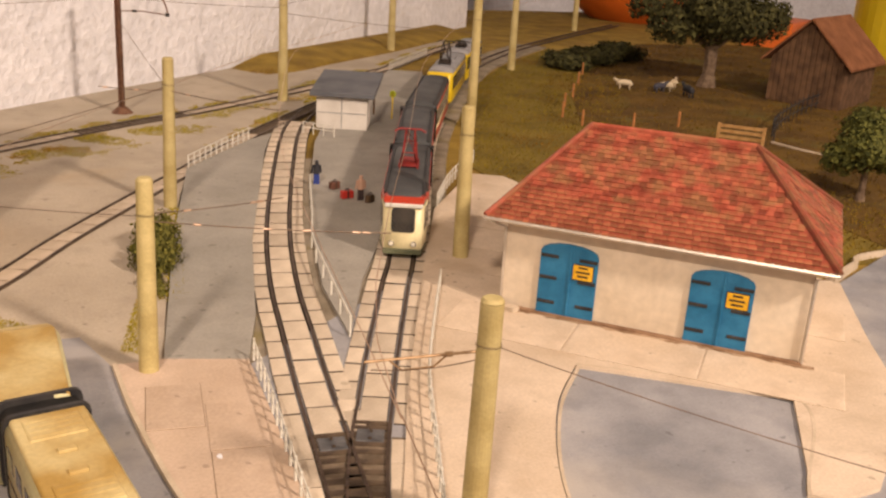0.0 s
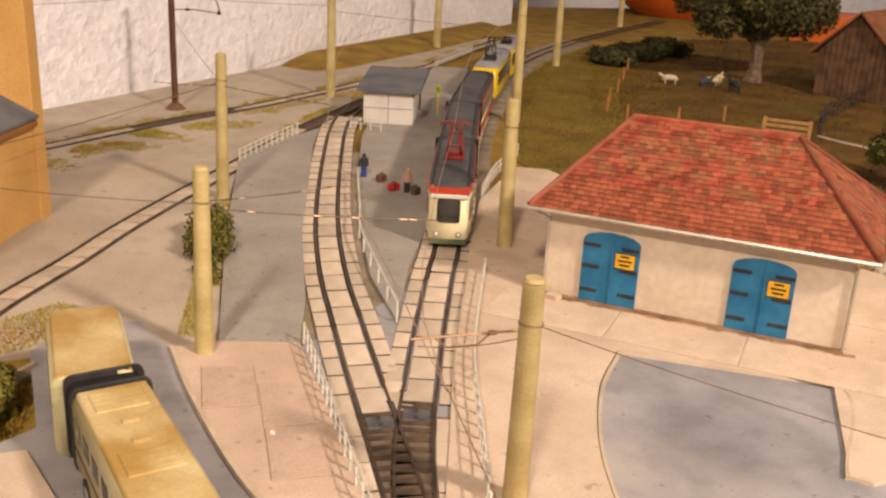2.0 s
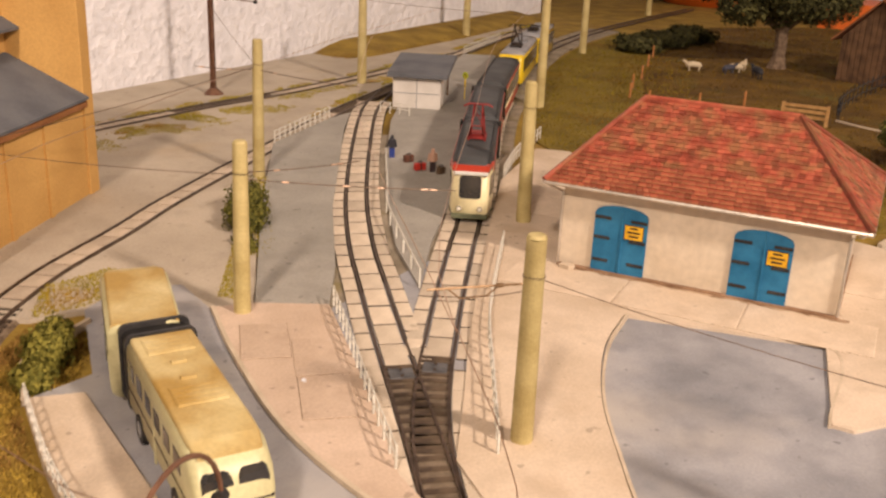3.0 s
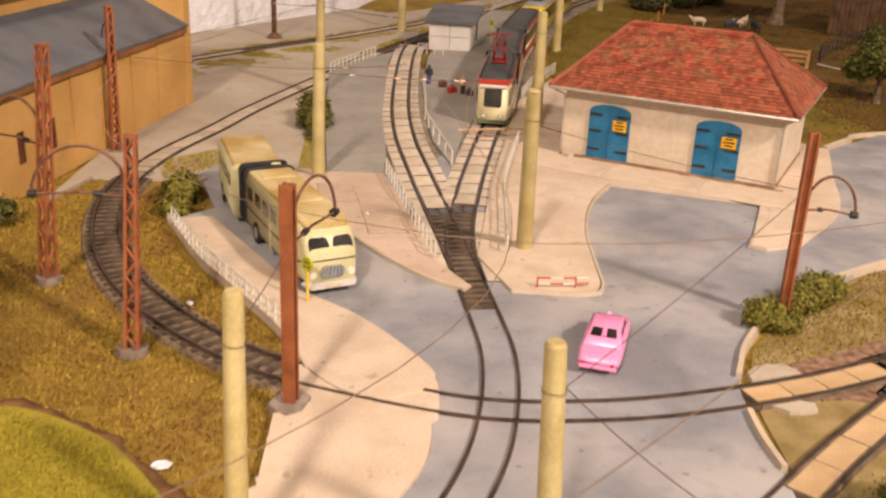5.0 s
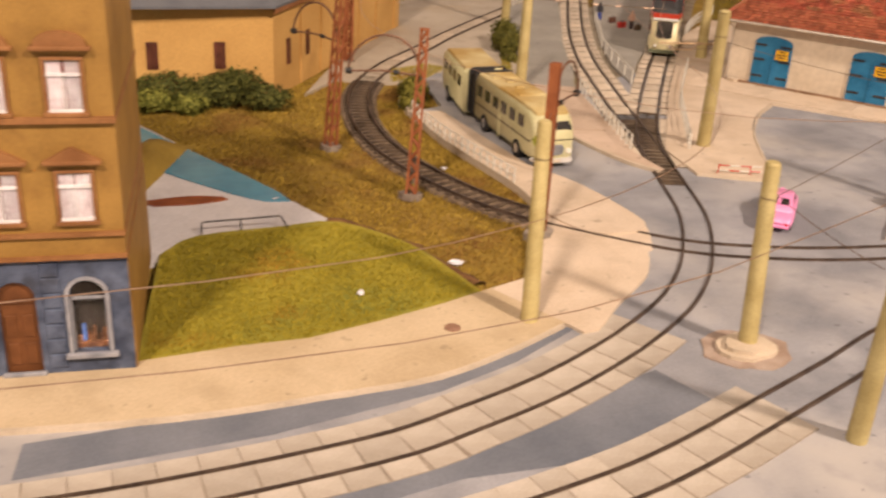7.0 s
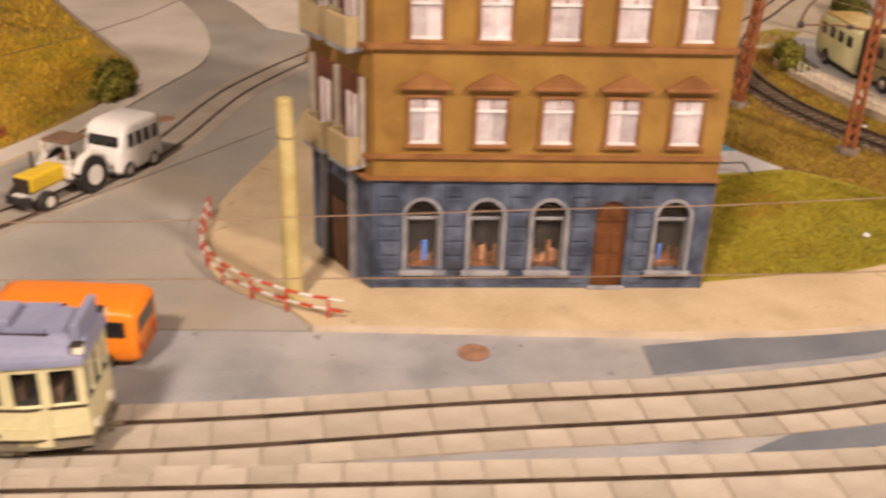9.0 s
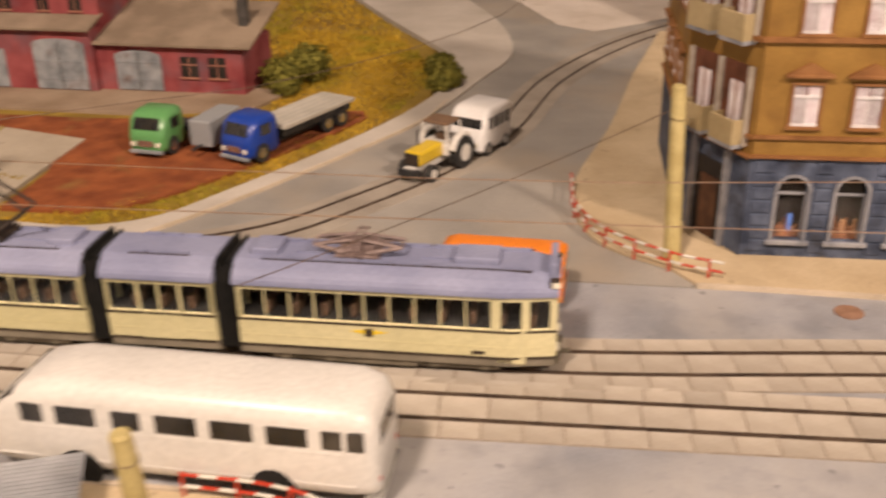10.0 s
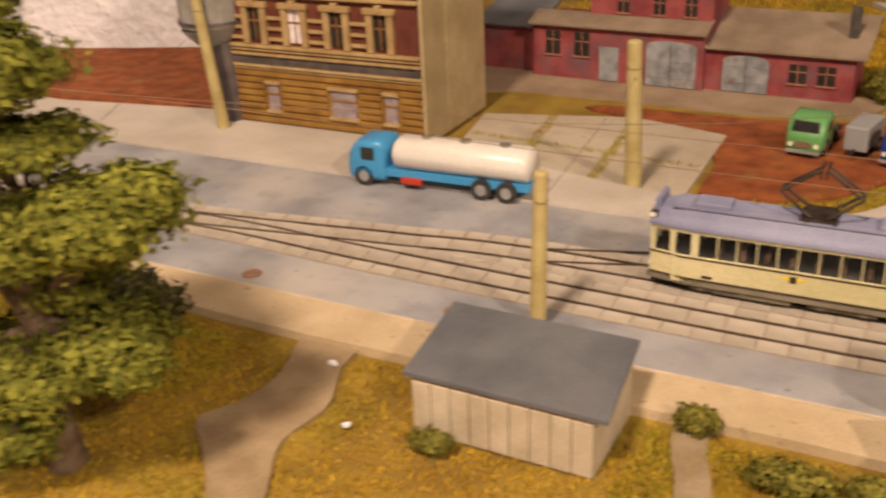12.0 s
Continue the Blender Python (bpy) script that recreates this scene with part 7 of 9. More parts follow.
def railing(points, label, z=1.4, height=8.5, step=9.0, rails_at=(1.0, 0.5), material=None, r=0.36, category="fence"):
    path = curve_through(points, 3)
    f = thing("railing", path[0].x, path[0].y, z, 0, label, category)
    o = path[0].copy()
    for k in rails_at:
        part("rail", tube(bmesh.new(), [p - o + Vector((0, 0, height * k)) for p in path], r, 5), material or WHITE_RAIL, f)
    total = sum((b - a).length for a, b in zip(path, path[1:]))
    n = max(1, round(total / step))
    for k in range(n + 1):
        p, _ = along(path, min(total - 0.01, total * k / n))
        part("post", boxed(p.x - o.x - 0.4, p.x - o.x + 0.4, p.y - o.y - 0.4, p.y - o.y + 0.4, -1, height + 0.4), material or WHITE_RAIL, f)
    return f


railing([(67, 401), (62, 349), (57, 300), (54, 262)], "white tubular railing beside the track", r=0.28)
railing([(163, 640), (140, 560), (128, 519), (118, 455), (112, 412)], "smooth white tube railing on the stop island", step=24, rails_at=(1.0,), r=0.6)
railing([(174, 455), (150, 408), (126, 358), (106, 305), (90, 262)], "rusty white railing beside the pavement")
railing([(229, 583), (258, 628), (303, 684)], "white tubular railing at the lawn edge")
railing([(97, 705), (127, 745), (157, 782)], "white tubular railing at the platform end", rails_at=(1.0, 0.6, 0.25))
railing([(397, 1098), (440, 1148), (488, 1204)], "white tubular railing behind the shelter")
railing([(-61, 340), (-52, 289), (-40, 248), (-29, 212)], "low white railing along the pavement island", height=7.5, step=7, rails_at=(1.0, 0.45))
railing([(206, 800), (225, 778)], "short white railing beside the shelter", z=1.2)


def barrier(points, label, rows=(3.2, 7.0), r=0.52):
    """A red and white striped barrier."""
    path = curve_through(points, 2)
    f = thing("striped_barrier", path[0].x, path[0].y, 1.4, 0, label, "barrier")
    o = path[0].copy()
    total = sum((b - a).length for a, b in zip(path, path[1:]))
    n = max(2, int(total / 5.0))
    for row, h in enumerate(rows):
        for k in range(n):
            a, _ = along(path, total * k / n)
            b, _ = along(path, min(total - 0.01, total * (k + 1) / n))
            part("board", rod(bmesh.new(), a - o + Vector((0, 0, h)), b - o + Vector((0, 0, h)), r, sides=6), RED_PAINT if (k + row) % 2 else WHITE_RAIL, f, "red painted board" if (k + row) % 2 else "white painted board")
    for k in range(0, n + 1, 3):
        p, _ = along(path, min(total - 0.01, total * k / n))
        part("post", rod(bmesh.new(), p - o + Vector((0, 0, -1)), p - o + Vector((0, 0, rows[-1] + 0.6)), r), RED_PAINT, f, "red painted post")


barrier([(88, 220), (99, 217), (111, 215)], "low red and white striped barrier on the pavement corner", (1.8, 4.6), 0.4)
barrier([(-478, -122), (-455, -123), (-438, -128), (-430, -140)], "low red and white striped barrier beside the coach")
barrier([(-384, 105), (-381, 72), (-368, 46), (-345, 28), (-325, 20)], "red and white striped barrier round the pavement corner")


def pool_rail():
    r = thing("railing", -184, 158, 0, 0, "low thin black wire railing at the terrace edge", "fence")
    part("rail", tube(bmesh.new(), [(0, 0, -1), (0.3, 2, 4.6), (0.9, 3, 5), (34, 8, 5), (35, 7, 4.6), (39, 1, -1)], 0.4, 6), BLACK_IRON, r)
    part("post", rod(bmesh.new(), (17, 5.6, -1), (17, 5.6, 5), 0.35, sides=6), BLACK_IRON, r)


pool_rail()


def pool_mound():
    bm = bmesh.new()
    rows = []
    for k in range(7):
        t = k / 6
        rows.append([bm.verts.new((-230 + 26 * t + o * 0.8, 200 + 92 * t + 5 * math.sin(j), -1 + 10 * math.sin(math.pi * t) ** 0.5 * (1 - (o / 18) ** 2) + noise.noise(Vector((k, j, 2))))) for j, o in enumerate((-18, -13, -7, 0, 7, 13, 18))])
    for a, b in zip(rows, rows[1:]):
        for j in range(6):
            bm.faces.new((a[j], a[j + 1], b[j + 1], b[j]))
    bmesh.ops.recalc_face_normals(bm, faces=bm.faces)
    tagged(smooth(part("grass_mound", bm, GRASS_GROUND, None, "olive brown flocked mound beside the pool")), category="ground", kind="structure")
    sheet("earth_patch", flat([(-214, 200), (-190, 206), (-172, 202), (-186, 196), (-206, 194)], 5), 0.3, RED_EARTH, "reddish earth patch on the terrace", "ground")

    edge = curve_through([(-128, 172), (-116, 164), (-100, 146), (-86, 122), (-74, 100)], 4)
    bm = bmesh.new()
    rows = []
    for k, (p, d, l) in enumerate(sides_of(edge)):
        a, b = 1.5 + 1.5 * noise.noise(Vector((k / 2, 1, 0))), 4.6 + 4.5 * noise.noise(Vector((k / 2.2, 5, 0)))
        rows.append([bm.verts.new(p + l * o + Vector((0, 0, z))) for o, z in ((-a, -3), (-a, 0.2), ((b - a) / 2, 0.5 + 0.4 * noise.noise(Vector((k, 0, 9)))), (b, -0.8), (b, -3))])
    for p, q in zip(rows, rows[1:]):
        for j in range(4):
            bm.faces.new((p[j], p[j + 1], q[j + 1], q[j]))
    bmesh.ops.recalc_face_normals(bm, faces=bm.faces)
    tagged(smooth(part("earth_strip", bm, surface("strip_earth", (0.11, 0.05, 0.018), (0.22, 0.115, 0.04), 9, 0.95, 0.9, 1.6, stain=(0.20, 0.145, 0.03), stain_size=14), None, "bare reddish earth along the lawn edge")), category="ground", kind="structure")


pool_mound()


def meadow_fence():
    f = thing("paddock_fence", 470, 798, -2, 0, "orange-brown wooden paddock posts with a thin wire", "fence")
    POST = surface("post_orange", (0.34, 0.14, 0.04), (0.46, 0.2, 0.07), 5, 0.8, 0.2, 1)
    pts = [(470, 798), (513, 779), (564, 779), (471, 835), (500, 880), (539, 928), (590, 1000), (636, 1065)]
    for x, y in pts:
        part("post", rod(bmesh.new(), (x - 470, y - 798, -1), (x - 470, y - 798, 15), 1.3, 1.1, 7), POST, f)
    for a, b in ((2, 1), (1, 0), (0, 3), (3, 4), (4, 5), (5, 6), (6, 7)):
        p, q = pts[a], pts[b]
        part("wire", rod(bmesh.new(), (p[0] - 470, p[1] - 798, 10), (q[0] - 470, q[1] - 798, 10), 0.2, sides=4), WIRE_DARK, f)
    g = thing("wooden_gate", 570, 700, -2, -45, "yellow-brown wooden gate in the meadow", "gate")
    WOODY = surface("gate_wood", (0.30, 0.16, 0.05), (0.44, 0.26, 0.1), 6, 0.8, 0.2, 1)
    for x in (-19, 19):
        part("post", boxed(x - 1.5, x + 1.5, -1.5, 1.5, 0, 19), WOODY, g)
    for z in (6, 11, 15.5):
        part("board", boxed(-19, 19, -0.8, 0.8, z, z + 2.6), WOODY, g)
    railing([(612, 704), (628, 724), (676, 764), (741, 808), (800, 842), (849, 872)], "dark fence of tall posts with two thin rails", z=-2, height=19, step=17, rails_at=(0.8, 0.35), material=BLACK_IRON, r=0.6)


meadow_fence()

# ---- kerbs ----
def kerb(points, w=2.2, z=1.9):
    path = curve_through(points, 4)
    k = thing("kerb", 0, 0, 0, 0, "pale kerb stones", "kerb", kind="structure")
    part("kerb_stone", strip(bmesh.new(), path, [(-w / 2, -3), (w / 2, -3), (w / 2 - 0.2, z), (-w / 2 + 0.2, z)]), KERB, k)


kerb([(628, 650), (620, 668), (614, 690), (612, 706)], 2.6, -0.2)
kerb([(388, 408), (420, 424), (457, 436), (640, 428)], 3, 1.6)
kerb([(14, 411), (16, 364), (24, 300), (41, 248), (56, 225)])
kerb([(-335, 16), (-202, 14), (-134, 23), (-102, 30), (-73, 45), (-49, 61)], 1.6)
kerb([(76, 220), (108, 209), (118, 215), (127, 240), (144, 286), (168, 327), (193, 355)], 1.6, 1.6)
kerb([(130, 127), (151, 152), (187, 179), (255, 208), (400, 238)], 2.4, 2.2)
kerb([(59, -24), (81, 0), (97, 40), (102, 52)], 2.4, 2.2)
kerb([(109, 70), (113, 87), (119, 104)], 2.4, 2.0)
kerb([(-61, 344), (-52, 290), (-40, 248), (-28, 206), (-24, 171)], 1.6, 1.6)
kerb([(-38, 410), (-62, 380), (-62, 345)], 2.0, 2.0)
kerb([(193, 357), (263, 305), (216, 246)], 1.6, 1.5)
kerb([(-574, 17), (-560, 37), (-532, 79), (-473, 187), (-460, 236)], 1.8, 1.6)
kerb([(-890, -118), (-700, -120), (-446, -120), (-428, -128), (-423, -150)], 1.8, 1.6)

# ---- wires ----
def wire(points, r=0.22, material=None, label="thin copper contact wire", name="wire"):
    path = [Vector(p) for p in points]
    return tagged(part(name, tube(bmesh.new(), path, r, 5), material or WIRE, None, label), category="wire", group="overhead wires")


def sag(a, b, drop=1.0, n=8):
    a, b = Vector(a), Vector(b)
    return [a.lerp(b, k / n) - Vector((0, 0, drop * 4 * (k / n) * (1 - k / n))) for k in range(n + 1)]


def contact_wire(path, z, a, b, stride=5, material=None):
    pts = path[int(a * (len(path) - 1)): int(b * (len(path) - 1)) + 1: stride]
    wire([(p.x, p.y, z) for p in pts], 0.17, material)


contact_wire(p_far, 63, 0.0, share(p_far, -130, -8), 3)
contact_wire(p_far, 63, share(p_far, -130, -8), 1.0, 6)
contact_wire(p_near, 62, 0, 1, 6)
contact_wire(p_b, 62, 0, 0.8, 5)
contact_wire(p_a, 62, 0, 1, 5)
contact_wire(p_loop, 62, 0, 0.75, 4)
contact_wire(p_branch, 63, 0, 1, 5, WIRE_DARK)
SPANS = [((100, 264, 60), (64, 262, 62)), ((13, 40, 60), (30, -2, 50)), ((13, 40, 58), (177, 166, 58)), ((-665, -103, 52), (-673, 60, 60)), ((-348, 40, 60), (-460, -112, 60)), ((227, 937, 80), (360, 807, 80)), ((78, 900, 95), (227, 937, 85)), ((26, 403, 64), (-86, 483, 60)), ((100, 264, 64), (177, 166, 58)), ((-34, 147, 58), (-62, 78, 60)), ((-955, 55, 64), (-880, -110, 60)), ((71, 622, 72), (78, 900, 78)), ((-86, 483, 62), (71, 622, 72)), ((78, 900, 92), (500, 1330, 100)), ((78, 900, 96), (-60, 800, 96)), ((457, 1248, 90), (227, 937, 88))]
for a, b in SPANS:
    wire(sag(a, b, 1.5), 0.2 if b[2] > 70 else 0.16, WIRE_DARK, "thin dark span wire between poles", "span_wire")


def insulated_span(a, b, beads):
    """A span wire with small insulators threaded on it."""
    a, b = Vector(a), Vector(b)
    w = wire(sag(a, b, 0.8), 0.24, WIRE_DARK, "thin dark span wire with small pale insulators", "span_wire")
    for k in beads:
        p, d = a.lerp(b, k) - Vector((0, 0, 3.2 * k * (1 - k))), (b - a).normalized()
        part("insulator", rod(bmesh.new(), p - d * 1.6, p + d * 1.3, 0.5, 0.4, 8), WIRE, w, "small copper-coloured insulator")


insulated_span((71, 622, 70), (121, 562, 69), (0.2, 0.86))
insulated_span((71, 622, 70), (35, 638, 70), (0.45, 0.9))
insulated_span((26, 403, 65), (84, 421, 62.4), (0.3, 0.78, 0.83))
insulated_span((26, 403, 62.4), (111, 367, 62.4), (0.22, 0.5, 0.66, 0.86, 0.9))


BRASS = surface("brass_rod", (0.30, 0.19, 0.10), (0.44, 0.30, 0.17), 6, 0.5, 0.05, 1, metal=0.5)


def bracket(x, y, z, dx, dy, label="brass bracket rod reaching over the track"):
    b = thing("bracket_arm", x, y, z, math.degrees(math.atan2(dy, dx)), label, "bracket")
    L = math.hypot(dx, dy)
    part("rod", rod(bmesh.new(), (-3, 0, 0), (L, 0, 0), 0.42, 0.36, 6), BRASS, b)
    part("stay", tube(bmesh.new(), [(L * 0.35, 0, -0.4), (L * 0.45, 0, -3.4), (L * 0.7, 0, -3.6), (L * 0.8, 0, -0.5)], 0.32, 5), BRASS, b)
    part("insulator", rod(bmesh.new(), (L * 0.3, 0, 0), (L * 0.36, 0, 0), 0.8, sides=8), BRASS, b)


bracket(100, 264, 62, -36, 3)

# ---- plants ----
def leaf_material(name, dark, light, patch=None, patch_size=45.0, patch_at=(0.5, 0.62)):
    """Each leaf or blade takes a tone between dark and light; patch: two other tones that take over in patches."""
    m = bpy.data.materials.new(name)
    m.use_nodes = True
    n, link = m.node_tree.nodes, m.node_tree.links.new
    geo, ramp = n.new("ShaderNodeNewGeometry"), n.new("ShaderNodeValToRGB")
    ramp.color_ramp.elements[0].color, ramp.color_ramp.elements[1].color = (*dark, 1), (*light, 1)
    link(geo.outputs["Random Per Island"], ramp.inputs["Fac"])
    colour = ramp.outputs["Color"]
    if patch:
        other, drift, mask, mix = n.new("ShaderNodeValToRGB"), n.new("ShaderNodeTexNoise"), n.new("ShaderNodeMapRange"), n.new("ShaderNodeMix")
        other.color_ramp.elements[0].color, other.color_ramp.elements[1].color = (*patch[0], 1), (*patch[1], 1)
        link(geo.outputs["Random Per Island"], other.inputs["Fac"])
        drift.inputs["Scale"].default_value, drift.inputs["Detail"].default_value = 1000.0 / patch_size, 5.0
        link(n.new("ShaderNodeTexCoord").outputs["Object"], drift.inputs["Vector"])
        mask.inputs["From Min"].default_value, mask.inputs["From Max"].default_value = patch_at
        link(drift.outputs["Fac"], mask.inputs["Value"])
        mix.data_type = "RGBA"
        link(mask.outputs["Result"], mix.inputs["Factor"])
        link(colour, mix.inputs["A"])
        link(other.outputs["Color"], mix.inputs["B"])
        colour = mix.outputs["Result"]
    link(colour, n["Principled BSDF"].inputs["Base Color"])
    n["Principled BSDF"].inputs["Roughness"].default_value = 0.8
    n["Principled BSDF"].inputs["Specular IOR Level"].default_value = 0.2
    return m


LEAF_DARK = leaf_material("leaf_dark", (0.035, 0.042, 0.01), (0.13, 0.13, 0.028))
LEAF_MOSS = leaf_material("leaf_moss", (0.05, 0.052, 0.01), (0.17, 0.155, 0.03))
LEAF_MID = leaf_material("leaf_olive", (0.08, 0.078, 0.012), (0.25, 0.22, 0.04))
LEAF_LIGHT = leaf_material("leaf_light", (0.075, 0.085, 0.012), (0.24, 0.235, 0.045))
LEAF_MEADOW = leaf_material("leaf_meadow_tree", (0.065, 0.075, 0.01), (0.25, 0.25, 0.038))
LEAF_TREE = leaf_material("leaf_tree", (0.02, 0.02, 0.007), (0.085, 0.08, 0.025))
BLADE = leaf_material("grass_blade", (0.20, 0.125, 0.02), (0.42, 0.29, 0.045), ((0.15, 0.078, 0.02), (0.31, 0.175, 0.042)), 40.0)
BLADE_GOLD = leaf_material("grass_blade_gold", (0.35, 0.21, 0.018), (0.54, 0.35, 0.034), ((0.21, 0.175, 0.014), (0.38, 0.30, 0.028)), 55.0, (0.48, 0.6))
BLADE_DARK = leaf_material("grass_blade_dark", (0.08, 0.042, 0.005), (0.175, 0.10, 0.012), ((0.062, 0.042, 0.004), (0.135, 0.09, 0.009)), 70.0)
BLADE_OLIVE = leaf_material("grass_blade_olive", (0.12, 0.09, 0.007), (0.25, 0.18, 0.015), ((0.13, 0.07, 0.007), (0.24, 0.13, 0.014)), 60.0)
BLADE_GREEN = leaf_material("grass_blade_green", (0.22, 0.18, 0.014), (0.39, 0.31, 0.03), ((0.24, 0.14, 0.012), (0.38, 0.23, 0.03)), 36.0, (0.54, 0.66))
BARK = surface("bark", (0.10, 0.065, 0.04), (0.2, 0.14, 0.09), 6, 0.9, 0.5, 1.2)


def leaves(blobs, count, size, seed, flatness=0.55):
    """Small bent leaf tufts scattered through some ellipsoids, denser near their skin, with gaps."""
    rng = np.random.RandomState(seed)
    weights = np.array([b[3] * b[4] * b[5] for b in blobs]) ** 0.7
    pick = rng.choice(len(blobs), count, p=weights / weights.sum())
    d = rng.normal(size=(count, 3))
    d /= np.linalg.norm(d, axis=1)[:, None]
    radius = rng.uniform(0.35, 1.0, count) ** 0.45
    b = np.array(blobs)[pick]
    lump = 1 + 0.22 * np.sin(d[:, 0] * 7 + pick) * np.sin(d[:, 1] * 6 + 2 * pick) + rng.normal(0, 0.06, count)
    centre = b[:, :3] + d * b[:, 3:6] * (radius * lump)[:, None]
    u = np.cross(d, rng.normal(size=(count, 3)))
    u /= np.linalg.norm(u, axis=1)[:, None]
    w = np.cross(d, u) + rng.normal(0, flatness, (count, 3))
    s = size * rng.uniform(0.6, 1.4, count)[:, None]
    v = np.stack([centre - u * s * 0.5, centre + w * s * 0.42 + d * s * 0.2, centre + u * s * 0.5, centre - w * s * 0.42], 1)
    keep = centre[:, 2] > 0
    v = v[keep].reshape(-1, 3)
    faces = np.arange(len(v)).reshape(-1, 4)
    return v, faces


def leaf_part(name, blobs, count, size, seed, material, parent, label=""):
    v, faces = leaves(blobs, int(count * 2.2), size * 0.62, seed)
    mesh = bpy.data.meshes.new(name)
    mesh.from_pydata((v * MM).tolist(), [], faces.tolist())
    mesh.materials.append(material)
    ob = new(name, mesh)
    ob.parent = parent
    return tagged(ob, label)


def bush(x, y, blobs, count, size, seed, material, label, z=-1.0):
    b = thing("bush", x, y, z, 0, label, "bush")
    leaf_part("foliage", blobs, count, size, seed, material, b)
    bm = bmesh.new()
    for k, (bx, by, bz, rx, ry, rz) in enumerate(blobs):
        for a in range(3):
            t = a * 2.1 + k
            rod(bm, (bx * 0.9, by * 0.9, -1), (bx + rx * 0.5 * math.cos(t), by + ry * 0.5 * math.sin(t), bz + rz * 0.4), 0.6, 0.25, 5)
    part("twig", bm, BARK, b)
    return b


bush(47, 530, [(4, 14, 9, 12, 18, 12), (-1, -10, 8, 12, 16, 10), (-6, -38, 3, 6, 14, 4)], 2600, 2.6, 1, LEAF_MOSS, "dark green hedge strip beside the platform")
bush(178, 174, [(-11, -9, 6, 10, 8, 8), (-4, -14, 4, 8, 6, 5), (12, 0, 6, 9, 8, 8), (24, 5, 7, 11, 9, 9), (38, 11, 5, 9, 8, 6)], 4600, 2.0, 2, LEAF_MID, "olive green bushes round the mast foot")
bush(-54, 378, [(0, 0, 6, 10, 13, 8), (-5, -20, 4, 8, 10, 5), (3, 12, 6, 7, 9, 7)], 2000, 2.8, 3, LEAF_MID, "olive bush behind the pavement island")
bush(-178, 372, [(0, 0, 8, 22, 14, 10), (-34, 8, 8, 22, 14, 10), (28, -12, 7, 16, 12, 8), (-66, 18, 8, 20, 14, 10), (10, 14, 10, 18, 12, 10), (-16, -14, 6, 14, 9, 6)], 6000, 3.2, 4, LEAF_DARK, "dense dark green bushes in front of the works building")
bush(-196, 352, [(0, 0, 5, 12, 9, 6), (-22, 4, 6, 12, 9, 7)], 1400, 3.2, 14, LEAF_LIGHT, "lighter green bush among dark ones")
bush(107, 0, [(0, 0, 11, 16, 16, 13), (16, 14, 11, 16, 16, 13), (28, 34, 10, 16, 16, 12), (10, -18, 8, 12, 12, 9)], 5200, 2.6, 5, LEAF_MOSS, "dark olive green bush beside the crossing track")
bush(-566, 258, [(0, 0, 9, 13, 12, 10), (10, 22, 10, 14, 14, 12), (4, -12, 5, 9, 8, 6)], 2400, 3.2, 6, LEAF_MID, "olive bush beside the garages")
bush(-466, 268, [(0, 0, 6, 11, 18, 7), (-8, 30, 6, 10, 16, 7)], 1600, 3.2, 7, LEAF_MID, "olive bush at the pavement edge")
bush(640, 1110, [(0, 0, 9, 26, 40, 11), (60, 40, 9, 36, 36, 11), (120, 70, 10, 36, 36, 12)], 4200, 6, 8, LEAF_TREE, "long dark hedge behind the paddock")
bush(-592, -146, [(0, 0, 4, 8, 6, 5)], 500, 2.4, 9, LEAF_MID, "small green tuft beside the shed")
bush(-560, -165, [(0, 0, 4, 14, 7, 5), (24, 4, 3, 10, 6, 4)], 900, 2.6, 10, LEAF_MID, "small green tufts on the meadow")
bush(-668, -190, [(0, 0, 3, 8, 5, 4)], 450, 2.4, 11, LEAF_MID, "small green tuft at the shed wall")


def tree(x, y, height, crown, count, leaf, seed, material, label, trunk=4.0, z=-2.0, lean=0.0):
    t = thing("tree", x, y, z, 0, label, "tree")
    rng = random.Random(seed)
    fork = height * 0.38
    bm = bmesh.new()
    tube(bm, [(0, 0, -1), (0.3 * trunk, 0.1 * trunk, fork * 0.5), (lean * 0.4, 0, fork)], trunk * 0.8, 9)
    rod(bm, (0, 0, -1), (0.2 * trunk, 0, fork * 0.3), trunk * 1.4, trunk * 0.85, 9)
    part("trunk", bm, BARK, t, "tapered brown trunk")
    for cx, cy, cz, rx, ry, rz in crown:
        bm = bmesh.new()
        mid = (cx * 0.5 + rng.uniform(-3, 3), cy * 0.5 + rng.uniform(-3, 3), (fork + cz) / 2)
        rod(bm, (lean * 0.4, 0, fork * 0.9), mid, trunk * 0.5, trunk * 0.32, 7)
        rod(bm, mid, (cx, cy, cz), trunk * 0.32, trunk * 0.12, 6)
        for k in range(4):
            rod(bm, mid, (cx + rng.uniform(-0.7, 0.7) * rx, cy + rng.uniform(-0.7, 0.7) * ry, cz + rng.uniform(-0.5, 0.6) * rz), trunk * 0.2, 0.3, 5)
        part("limb", bm, BARK, t)
    leaf_part("crown", crown, count, leaf, seed, material, t, "uneven crown of small leaves")
    return t


